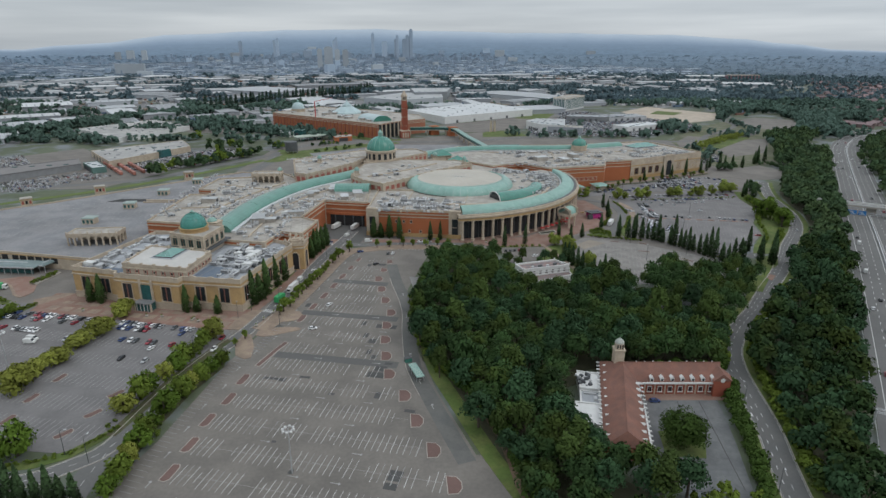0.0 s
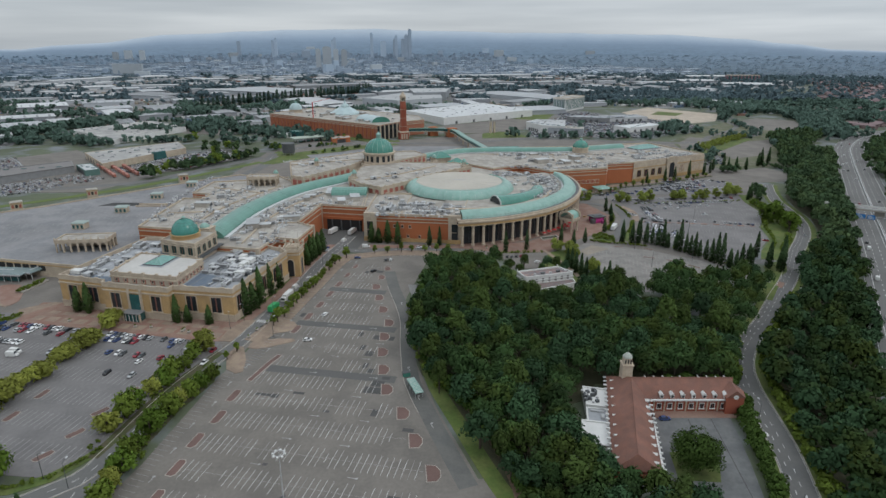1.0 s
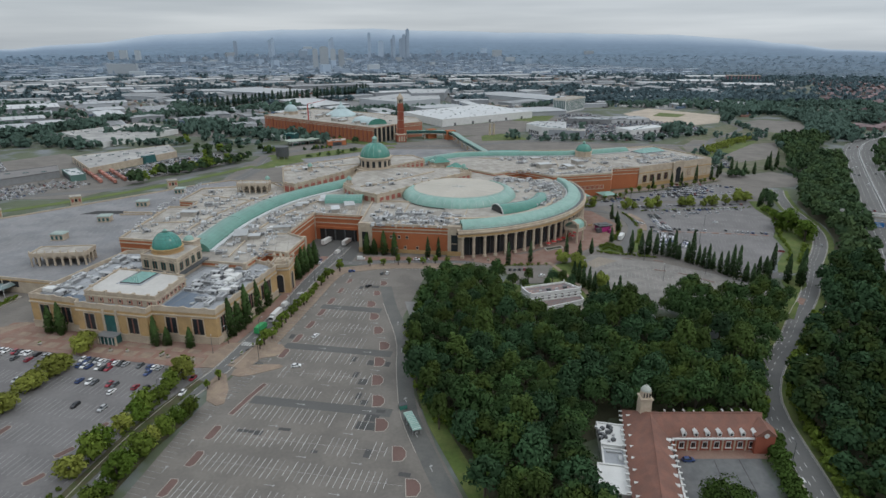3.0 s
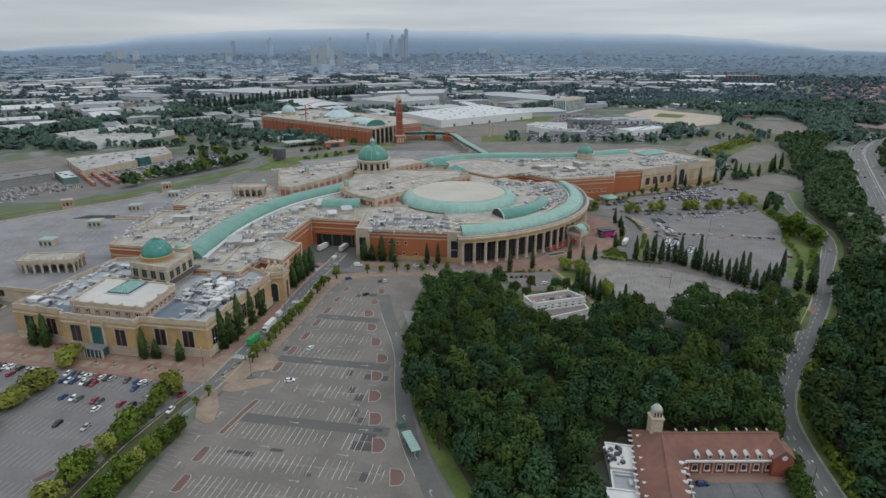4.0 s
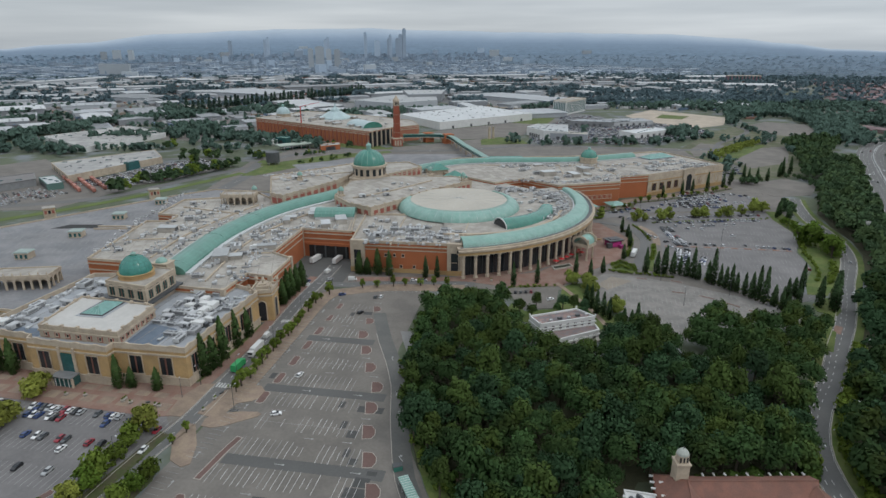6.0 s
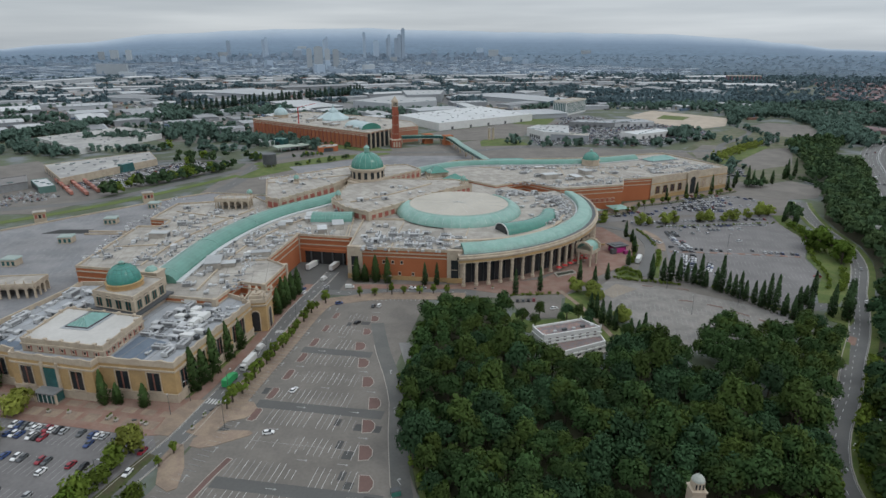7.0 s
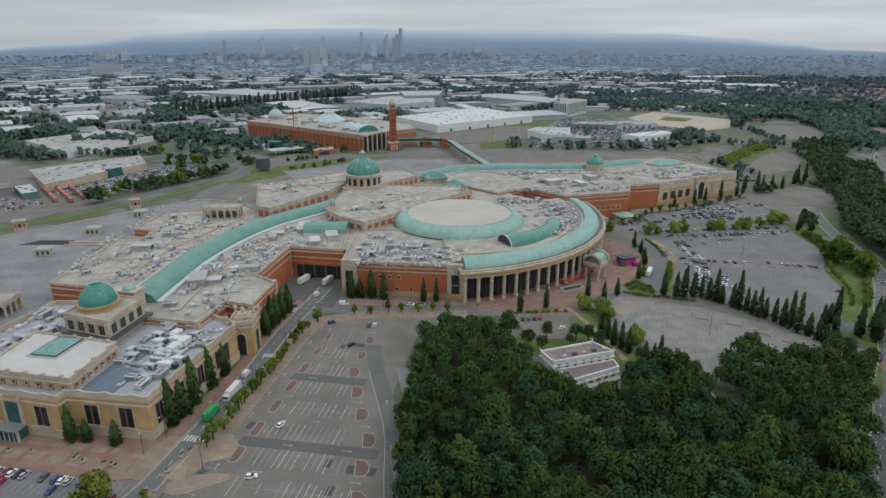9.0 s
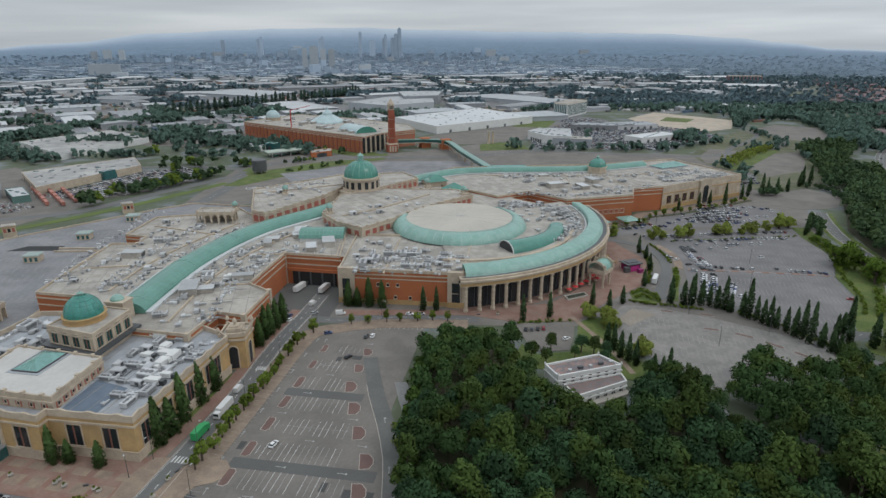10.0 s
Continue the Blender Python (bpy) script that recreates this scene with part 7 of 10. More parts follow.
# ---- rows of trees, hedges ----
line_of([(-107, 256), (-109.5, 240), (-115.5, 212), (-119, 196), (-120, 188)], 6.4, EDGE, 1.0, 1.25, "roadside trees", 5)
line_of([(-94.5, 232), (-97.5, 218), (-102.5, 200), (-104, 180), (-103, 160), (-102, 145)], 5.9, EDGE, 0.82, 1.22, "roadside trees", 6)
for k, (x, y) in enumerate(((-162, 277), (-163.5, 259), (-165.5, 245), (-166.5, 230), (-170, 219), (-169, 209))):
    line_of([(x - 0.6, y - 4.6), (x + 0.6, y + 4.6)], 4.6, OLIVE, 1.2, 1.6, "car park trees", 70 + k, 0.9)
line_of([(-220, 282), (-228, 262), (-236, 230)], 6, EDGE, 0.8, 1.0, "car park trees", 8)
line_of([(-168, 160), (-152, 164), (-139, 169)], 5.2, EDGE, 1.2, 1.5, "roadside trees", 9)
line_of([(-140, 146), (-108, 146)], 3.6, CYP, 0.9, 1.2, "cypresses by the road", 10, 0.3)
for k, (x, y) in enumerate(((-102.8, 291), (-101, 297), (-99.5, 305), (-97.6, 317), (-95.7, 327))):
    put(FLAME, x + 2.2, y, 1.45, random.Random(k), "cypresses along the facade")
for k, (x, y) in enumerate(((-132, 282.6), (-126.6, 282.6), (-115.3, 280.6), (-188.3, 295.6), (-182.2, 294.2))):
    put(FLAME, x, y - 0.6, 1.05 if x < -180 else 0.92, random.Random(30 + k), "cypresses along the facade")
line_of([(-85.5, 361), (-80, 392)], 5.5, FLAME, 1.15, 1.35, "cypresses by the brick wall", 12, 0.4)
line_of([(-52, 409), (-28, 406)], 5.0, FLAME, 0.95, 1.15, "cypresses by the brick wall", 13, 0.8)
for k, (x, y) in enumerate(((-9, 402), (-2, 402), (42, 388), (82.4, 407), (90, 402), (99.6, 409.4), (56.6, 392.8), (119.5, 434), (130.6, 457.5), (136.5, 480.5), (135.5, 492), (78, 362), (79.5, 357), (80.5, 350), (83, 346.5), (85, 342.5), (90, 334.5), (93, 332.5), (96, 333))):
    put(CYP, x, y, 0.95, random.Random(50 + k), "cypresses by the plaza")
line_of([(123, 409.5), (129, 406), (140, 407), (150, 402), (158, 391), (168, 376), (176, 360), (181, 348)], 3.6, CYP, 0.95, 1.25, "cypress row between car parks", 14, 0.9)
for k, (x, y, sc) in enumerate(((201, 357, 1.35), (206, 352, 1.5), (212, 362, 1.4), (209, 357, 1.3), (192, 361, 1.1), (188, 365, 1.1), (196, 372, 1.1), (203, 377, 1.15))):
    put(CYP, x, y, sc, random.Random(140 + k), "cypresses at the junction")
line_of([(174, 340), (182, 335)], 4.5, WOOD, 0.85, 1.0, "junction trees", 16, 1)
line_of([(-84, 274), (-80, 292), (-75.5, 318), (-71, 345), (-67, 368), (-60, 380)], 5.2, YOUNG, 0.95, 1.5, "street trees", 17, 0.7)
line_of([(-48, 386), (-16, 390), (8, 389)], 6.5, YOUNG, 0.95, 1.3, "street trees", 18, 0.5)
line_of([(-97, 240), (-90, 256)], 6, YOUNG, 0.7, 0.9, "street trees", 19, 0.6)
for k, (x, y, sc) in enumerate(((131, 535, 1.1), (156, 522, 1.35), (163, 523, 1.1), (177, 525, 1.4), (184, 528, 1.2), (207, 532, 1.45), (214, 533, 1.2), (234, 535, 1.4), (226, 533, 1.0), (261, 546, 1.6), (270, 549, 1.3), (248, 540, 1.0), (124, 538, 1.0))):
    put(LIME, x, y, sc, random.Random(220 + k), "car park hedge trees")
for k, (x, y, sc) in enumerate(((77, 391, 1.35), (84.6, 379, 1.4), (85.6, 388.5, 1.25), (91, 351, 1.2), (93, 356, 1.0))):
    put(LIME, x, y, sc, random.Random(60 + k), "plaza trees")
for k, (x, y, sc) in enumerate(((50, 355, 0.62), (64, 355, 0.72), (69, 352, 0.66), (60, 350, 0.55), (74, 350, 0.6), (40, 347, 0.7), (46, 345, 0.6), (84, 322, 0.7), (80, 316, 0.65), (87, 330, 0.62), (72, 345, 0.5))):
    put(WOOD, x, y, sc, random.Random(110 + k), "trees by the white house")
for k, (x, y, sc) in enumerate(((257, 460, 1.55), (262, 451, 1.65), (261, 441, 1.6), (253, 467, 1.3), (256, 434, 1.4), (264, 470, 1.4))):
    put(VERGE, x, y, sc * 1.15, random.Random(130 + k), "verge trees")
line_of([(266, 486), (269, 500), (269, 518)], 6, VERGE, 0.6, 0.8, "verge trees", 23, 2)
line_of([(196, 592), (232, 612), (284, 640), (300, 662)], 15, CYP, 0.9, 1.2, "trees before the east arm", 29, 3)
for k, (x, y, sc) in enumerate(((299, 666, 1.1), (306, 657, 1.2), (313, 660, 1.0), (320, 657, 1.2), (336, 667, 1.1), (360, 688, 1.3), (366, 694, 1.2), (377, 699, 1.3), (370, 700, 1.2), (277, 523, 1.2), (281, 528, 1.3), (277, 536, 1.2), (272, 530, 1.0))):
    put(CYP, x, y, sc, random.Random(180 + k), "trees beyond the east arm")
line_of([(122, 549.5), (160, 558.5), (173, 578), (199, 588.5), (236, 606), (280, 631)], 8.5, YOUNG, 0.9, 1.3, "street trees", 33, 0.8)
line_of([(98, 552), (108, 560)], 5, CYP, 1.0, 1.2, "cypresses by the brick wall", 31, 1)
bushes = []
rb_ = random.Random(8)
for pts, gap, lo, hi in (
    ([(38, 386), (66, 388)], 3.0, 0.28, 0.36),
    ([(66, 140), (84, 146), (96, 146)], 6, 0.8, 1.0),
    ([(243, 444), (240, 430), (234, 412), (222, 392)], 2.4, 0.3, 0.5),
    ([(250, 424), (240, 406), (226, 388)], 3.2, 0.4, 0.75),
    ([(262, 476), (252, 462), (246, 450)], 2.8, 0.4, 0.7),
    ([(276, 520), (272, 490), (268, 465)], 3.4, 0.4, 0.8),
    ([(-220.6, 281), (-215.6, 291)], 0.7, 0.3, 0.36),
    ([(-235.4, 320), (-232, 338)], 1.6, 0.36, 0.62),
    ([(-246, 298), (-233.5, 295)], 1.4, 0.3, 0.4),
    ([(-226, 264), (-221, 279)], 2.4, 0.2, 0.3),
    ([(-221, 344), (-219, 338)], 2.0, 0.7, 0.85),
    ([(115.5, 150), (124.5, 185), (130.5, 212), (138, 238), (151, 259), (168, 280), (191, 310)], 2.6, 0.65, 1.0),
    ([(118, 224), (126, 242), (136, 262)], 3.4, 0.7, 1.0),
    ([(-2, 222), (1, 219)], 2, 0.6, 0.8),
    ([(-18, 300), (-14, 262), (-6, 228)], 8, 0.5, 0.8),
    ([(-100, 176), (-106, 200), (-101, 228)], 3.0, 0.25, 0.4),
    ([(-150, 161), (-135, 163.4), (-125, 168.8), (-119.5, 177), (-116, 184)], 1.3, 0.2, 0.28),
    ([(-120, 182), (-116, 205), (-108, 240)], 3.0, 0.25, 0.4),
    ([(149.5, 510), (151.6, 490), (149.4, 472)], 1.0, 0.22, 0.3),
    ([(149, 462), (143.5, 446), (136, 430)], 1.0, 0.24, 0.34),
    ([(138.5, 494), (138.5, 482), (133, 460), (121.5, 436)], 1.6, 0.26, 0.42),
    ([(108, 422), (116, 427), (122, 418), (120, 411)], 1.0, 0.26, 0.4),
    ([(109, 416), (114, 421), (118, 414)], 1.2, 0.26, 0.4),
    ([(104, 412), (118, 407), (140, 400)], 1.3, 0.24, 0.36),
    ([(122, 528), (131, 530)], 1.6, 0.4, 0.6),
    ([(264, 486), (268, 505), (269, 522)], 3.0, 0.4, 0.6),
    ([(150, 406), (166, 388), (186, 354)], 2.4, 0.22, 0.32),
    ([(165, 516), (215, 521), (264, 526)], 2.6, 0.2, 0.3),
    ([(150, 404), (168, 382), (186, 350)], 2.6, 0.25, 0.35),
):
    for p, q in zip(pts, pts[1:]):
        n = max(1, int(math.dist(p, q) / gap))
        for i in range(n):
            t = (i + rb_.random()) / n
            bushes.append((p[0] + (q[0] - p[0]) * t + rb_.uniform(-0.8, 0.8), p[1] + (q[1] - p[1]) * t + rb_.uniform(-0.8, 0.8), rb_.uniform(lo, hi)))
far_wood("bushes", bushes, LEAF_BRIGHT, "bright green bushes and low hedges by roads and paths", 320, 5, 10, 15, 0.66, 4.0, 6.4, True)
yard_hedge = []
for p, q in zip([(97, 146), (102.5, 163), (107, 182), (111, 198), (115.5, 212)], [(102.5, 163), (107, 182), (111, 198), (115.5, 212)]):
    yard_hedge += [(p[0] + (q[0] - p[0]) * k / 9 + rb_.uniform(-0.9, 0.9), p[1] + (q[1] - p[1]) * k / 9, rb_.uniform(0.62, 0.98)) for k in range(9)]
far_wood("yard_hedge", yard_hedge, LEAF_MID, "thick green hedge with small trees beside the inn yard", 330, 5, 16, 30, 0.42, 4.0, 6.6, True)
court = tree(47, "broad round tree with a full green crown in the inn yard", 8.8, 14.5, -0.2, 60, 120, 0.31, LEAF_MID, full=True)
for k, (x, y) in enumerate(((50, 166), (56, 158), (63, 155), (69, 152), (46, 172), (74, 148))):
    put(WOOD, x, y, 1.02, random.Random(90 + k), "woodland trees")
court.location = (82.0, 168.5, 0)

# ---- the red-roofed inn ----
inn = thing("inn", (78, 195), "red-brick inn with tiled roofs and white dormers", "inn")
LONG = [(54, 162), (67.8, 160.5), (78, 201), (81, 214), (66, 216.5)]
SHORT = [(76, 201), (108, 201), (113, 215), (80, 215)]
part("wall", Build().prism(LONG, 0, 5.6), BRICK_RED, inn)
part("wall", Build().prism(SHORT, 0, 5.6), BRICK_RED, inn)
roof = Build()
e = [(53.2, 161.4, 5.5), (68.4, 159.8, 5.5), (77, 200.6, 5.5), (82, 215.5, 5.5), (65.4, 217.3, 5.5)]
r0, r1 = (61, 162.8, 10.2), (72.5, 208.5, 10.2)
roof.face([e[0], e[1], r0]).face([e[1], e[2], r1, r0]).face([e[4], e[0], r0, r1]).face([e[3], e[4], r1]).face([e[2], e[3], r1])
part("roof", roof, TILE, inn, "weathered red tiled roof")
roof = Build()
q = [(75.8, 200.3, 5.5), (109, 200.3, 5.5), (114, 215.8, 5.5), (79, 215.8, 5.5)]
s0, s1 = (72.5, 208.2, 10.15), (111.2, 208, 10.15)
roof.face([q[0], q[1], s1, s0]).face([q[2], q[3], s0, s1]).face([q[1], q[2], s1])
part("roof", roof, TILE, inn, "weathered red tiled roof")
part("ridge", Build().tube(r0, r1, 0.25, 0.25, 5).tube(s0, s1, 0.25, 0.25, 5), TILE, inn)
part("eaves_board", Build().prism([(75.8, 199.9), (109.2, 199.9), (109.2, 200.7), (75.8, 200.7)], 5.0, 5.6), WHITE_PAINT, inn, "white eaves board")
part("eaves_board", Build().prism([(68.2, 159.8), (68.9, 159.6), (77.4, 200.2), (76.6, 200.4)], 5.0, 5.6), WHITE_PAINT, inn, "white eaves board")
dm = Build().box(0, 0, 0, 1.6, 2.2, 1.5)
dm.face([(-1, -1.3, 1.5), (1, -1.3, 1.5), (0, -1.3, 2.4)]).face([(-1, -1.3, 1.5), (0, -1.3, 2.4), (0, 1.6, 2.4), (-1, 1.6, 1.5)]).face([(1, -1.3, 1.5), (1, 1.6, 1.5), (0, 1.6, 2.4), (0, -1.3, 2.4)])
dormer_me, dpane_me = dm.mesh("dormer", WHITE_PAINT), Build().box(0, -1.12, 0.3, 1.0, 0.06, 1.0).mesh("pane", GLASS_DARK)
for k in range(7):
    o = place(dormer_me, "dormer", inn, 82.0 + 4.0 * k, 201.7, 5.7, 0, scale=(0.8, 0.8, 0.9))
    new("pane", dpane_me).parent = o
for k in range(9):
    t = k / 8
    o = place(dormer_me, "dormer", inn, 67.2 + 8.4 * t, 163 + 35 * t, 5.6, 1.36, scale=(0.6, 0.55, 0.7))
    new("pane", dpane_me).parent = o
    o = place(dormer_me, "dormer", inn, 55.8 + 10.4 * t, 166 + 46 * t, 5.9, -1.36 - 0.43, scale=(0.4, 0.5, 0.45))
inn_win = window_mesh(1.5, 2.0, 2, GLASS_DARK, WHITE_PAINT, 0.2)
windows(inn, (79.5, 201), (107.5, 201), 7, 1.4, inn_win)
pil = Build().box(0, -0.15, 0, 0.5, 0.3, 5.2).mesh("pilaster", CREAM)
for k in range(8):
    place(pil, "pilaster", inn, 79.5 + 4.0 * k, 201, 0)
part("end_gable", Build().prism([(105.5, 199), (112, 199), (113.5, 203), (106, 203)], 0, 7.2), BRICK_RED, inn)
gb = Build()
gb.face([(105, 198.8, 7), (112.4, 198.8, 7), (108.7, 198.8, 10)]).face([(105, 198.8, 7), (108.7, 198.8, 10), (109.5, 206, 10), (105.5, 204, 7)]).face([(112.4, 198.8, 7), (113.8, 204, 7), (109.5, 206, 10), (108.7, 198.8, 10)])
part("gable_roof", gb, TILE, inn)
part("gable_window", Build().lathe([(0.9, 0), (0.9, 0.1), (0.1, 0.1)], 12), WHITE_PAINT, inn).matrix_basis = Matrix.Translation((108.7, 198.7, 7.4)) @ Matrix.Rotation(math.pi / 2, 4, "X")
cu = thing("clock_turret", (71.5, 212), "cream rendered turret with a small dome", "turret")
part("shaft", Build().box(71.5, 212, 0, 4.0, 4.0, 14.0, 0, inset=0.04), CREAM, cu)
part("lantern", Build().box(71.5, 212, 14.4, 3.0, 3.0, 2.6, 0, inset=0.06), CREAM, cu)
part("cornice", Build().box(71.5, 212, 13.9, 4.4, 4.4, 0.5), CREAM, cu)
part("cap", Build().lathe([(1.9, 17.0), (1.7, 17.6), (1.0, 18.4), (0.25, 18.8), (0.05, 19.4)], 12, 71.5, 212), surface("pale_lead", (0.36, 0.38, 0.34), 0.6, 0.15, 0.3, 2.0), cu)
for u, v in ((-1.0, -1.52), (1.0, -1.52), (0, -1.52)):
    part("slot", Build().box(71.5 + u, 212 + v, 14.8, 0.45, 0.12, 1.6), GLASS_DARK, cu)
an = thing("flat_annex", (54, 190), "white flat-roofed kitchen annex with vents", "annex")
for k, (poly, h) in enumerate((([(53.6, 199), (61, 197.5), (63.6, 209.5), (55, 211.5)], 4.0), ([(52, 190), (59.2, 188.5), (61, 197.3), (53.6, 198.8)], 3.0), ([(47, 177), (56.5, 175), (59.2, 188.3), (50, 190)], 3.6))):
    mass("", poly, 0, h, WHITE_PAINT, (WHITE_PAINT, MEMBRANE_BLUE, WHITE_PAINT)[k], "", parapet=0.5, band=WHITE_PAINT, cornice=False, parent=an)
for k in range(16):
    t = k / 15
    part("vent" if k % 3 else "duct", Build().box(56.5 + 2.4 * math.sin(k * 2.4), 200.5 + 8 * t, 4.0, 0.8 + 0.5 * (k % 3), 0.7 + 0.4 * (k % 2), 0.6 + 0.4 * (k % 3), 0.4 * k), (METAL, METAL_DARK, METAL_DARK)[k % 3], an)
part("hatch", Build().box(58.2, 192.5, 3.0, 1.4, 2.8, 0.9, -0.2, inset=0.2), METAL, an)
part("duct", Build().box(57, 196, 3.0, 5.0, 0.6, 0.7, -0.2), METAL, an)
YARD = surface("blue_grey_concrete", (0.112, 0.116, 0.118), 0.85, 0.25, 0.08, 0.8, 0.2, other=(0.135, 0.138, 0.138))
yard_parts = [laid("inn_yard", Build().prism([(68, 150), (95, 142), (102, 172), (107.5, 201), (78, 201), (68, 161)], 0, 0.132), YARD, "grey asphalt yard of the inn", "yard")]
yard_parts.append(laid("yard_paving", Build().prism([(79, 196.5), (112, 196.5), (112.3, 201), (79.5, 201)], 0, 0.16), PAVING, "red paving along the inn", "pavement"))
yard_parts.append(laid("yard_grass", Build().prism([(75, 163), (88, 162), (91, 170), (86, 177), (77, 177)], 0, 0.17), GRASS, "grass under the courtyard tree", "grass"))
part("name_sign", Build().box(65.5, 160.4, 2.6, 3.2, 0.2, 1.6, -0.11), surface("purple_sign", (0.10, 0.02, 0.16), 0.5, 0.1), inn, "plain purple sign panel")
bracket = Build().box(0, -0.5, 0, 0.5, 1.3, 0.45).mesh("eaves_bracket", WHITE_PAINT)
for (x0, y0), (x1, y1), n in (((53.2, 161.4), (65.4, 217.3), 20), ((68.4, 159.8), (77, 200.6), 15), ((79, 215.8), (114, 215.8), 10)):
    a = math.atan2(y1 - y0, x1 - x0)
    for k in range(n):
        t = (k + 0.5) / n
        place(bracket, "eaves_bracket", inn, x0 + (x1 - x0) * t, y0 + (y1 - y0) * t, 5.45, a + (math.pi if x0 < 60 or y0 > 210 else 0))
yard_joints = Build()
for u in (0.45, 0.75):
    yard_joints.prism([(68 + 34 * u, 150 - 4 * u), (68.3 + 34 * u, 150 - 4 * u), (78.3 + 28 * u, 196), (78 + 28 * u, 196)], 0.1, 0.15)
yard_parts.append(laid("yard_joint", yard_joints, PATCH, "dark tarred joints in the inn yard", "yard"))
for o in [inn, cu, an, court] + yard_parts:
    o.location.x, o.location.y = o.location.x - 0.4, o.location.y + 4.0
bsh = thing("bus_shelter", (104, 180), "small white roadside shelter", "shelter")
part("roof", Build().box(110.5, 186, 3.4, 3, 2, 0.25), WHITE_PAINT, bsh)
part("wall", Build().box(110.5, 186.8, 0, 2.8, 0.2, 3.4), METAL_DARK, bsh)

# ---- the white house behind the wood ----
wh = thing("white_house", (58, 318), "white two-storey house with flat grey roofs", "house")
UP = [(46.1, 320.3), (74, 329), (66.8, 337.9), (42.5, 329.6)]
DOWN = [(51.8, 311.9), (74.7, 322.7), (74.2, 328.8), (48.6, 320.9)]
mass("", UP, 0, 8.0, WHITE_PAINT, surface("purple_grey_felt", (0.15, 0.14, 0.145), 0.8, 0.3, 0.2, 1.0, other=(0.24, 0.16, 0.14)), "", parapet=0.9, band=WHITE_PAINT, parent=wh)
mass("", DOWN, 0, 4.3, WHITE_PAINT, surface("red_grey_felt", (0.20, 0.135, 0.12), 0.8, 0.25, 0.2, 1.0, other=(0.16, 0.14, 0.14)), "", parapet=0.6, band=WHITE_PAINT, parent=wh)
windows(wh, UP[0], UP[1], 7, 5.0, window_mesh(1.5, 2.0, 2, GLASS_DARK, WHITE_PAINT, 0.15), 1)
pane = Build()
pane.face([(-0.9, -0.06, 0.8), (0.9, -0.06, 0.8)] + [(0.9 * math.cos(a), -0.06, 2.3 + 0.9 * math.sin(a)) for a in [math.pi * k / 8 for k in range(9)]])
pane_me = pane.mesh("arched_window", GLASS_DARK)
bar_me = Build().box(0, -0.1, 0.8, 0.12, 0.08, 2.4).box(0, -0.1, 1.9, 1.8, 0.08, 0.12).mesh("glazing_bar", WHITE_PAINT)
for x, y, a in along(DOWN[0], DOWN[1], 6, 0.8):
    place(pane_me, "arched_window", wh, x, y, 0, a)
    place(bar_me, "glazing_bar", wh, x, y, 0, a)
part("terrace", Build().prism([(52.5, 309), (76, 320), (75, 322.4), (51.6, 311.6)], 0, 0.9), KERB, wh)
for k in range(5):
    part("roof_box", Build().box(52 + 4.6 * k, 325.5 + 1.6 * k, 8.0, 1.4 + 0.7 * (k % 2), 1.2, 0.8 + 0.4 * (k % 2), 0.3), METAL_DARK if k % 2 else METAL, wh)
for k in range(4):
    p = UP[k]
    part("corner_urn", Build().lathe([(0.3, 8.9), (0.45, 9.4), (0.2, 9.8), (0.05, 10.3)], 8, p[0], p[1]), WHITE_PAINT, wh)

# ---- lamps and small street things ----
mast = thing("lamp_mast", (0, 0, 0), "tall car-park lamp mast with a ring of floodlights", "lamp mast", "lamp masts")
part("pole", Build().tube((0, 0, 0), (0, 0, 17), 0.22, 0.12, 8), METAL, mast)
part("ring", Build().lathe([(1.5, 16.6), (1.7, 16.75), (1.5, 16.9), (1.3, 16.75), (1.5, 16.6)], 16), METAL, mast)
for k in range(8):
    part("floodlight", Build().box(1.8 * math.cos(k * 0.785), 1.8 * math.sin(k * 0.785), 16.3, 0.6, 0.6, 0.5, k * 0.785), WHITE_PAINT, mast)
for x, y in ((-185, 225), (-240, 240)):
    copy_thing(mast, pose(x, y, 0))
mast.location = (-48.4, 158.9, 0)
lp = thing("street_lamp", (0, 0, 0), "dark slender street lamp with a curved arm", "street lamp", "street lamps")
part("pole", Build().tube((0, 0, 0), (0, 0, 9.6), 0.13, 0.08, 6).tube((0, 0, 9.6), (1.6, 0, 10.2), 0.08, 0.06, 5), METAL_DARK, lp)
part("head", Build().box(1.9, 0, 10.05, 0.9, 0.35, 0.2), METAL, lp)
for x, y in ((-116.5, 163.8), (-103, 274), (-99, 283), (-86, 289), (-78, 318), (-72.5, 352), (-62, 386), (-30, 392), (-110, 236), (114, 196), (150, 255), (186, 300), (236, 368), (268, 438), (264, 500), (103, 150), (123, 230), (-150, 290), (-80, 266), (170, 556), (236, 572), (130, 395), (160, 372), (130, 360), (200, 470), (230, 520), (180, 430), (143, 340)):
    copy_thing(lp, Matrix.Translation((x, y, 0)) @ Matrix.Rotation((x * 7 + y) % 6.28, 4, "Z"))
lp.location = (-126.7, 167.8, 0)
gs = thing("trolley_shelter", (-11.1, 219), "pale green glass trolley shelter in the car park", "shelter", turn=0.36)
part("roof", Build().box(-11.1, 219, 2.6, 3.4, 11.8, 0.3, 0.36, inset=0.05), COPPER, gs)
glaze = Build()
for u in range(-5, 6):
    glaze.box(-11.1 - 1.06 * u * math.sin(0.36), 219 + 1.06 * u * math.cos(0.36), 2.88, 3.2, 0.12, 0.08, 0.36)
part("glazing_bars", glaze, WHITE_PAINT, gs)
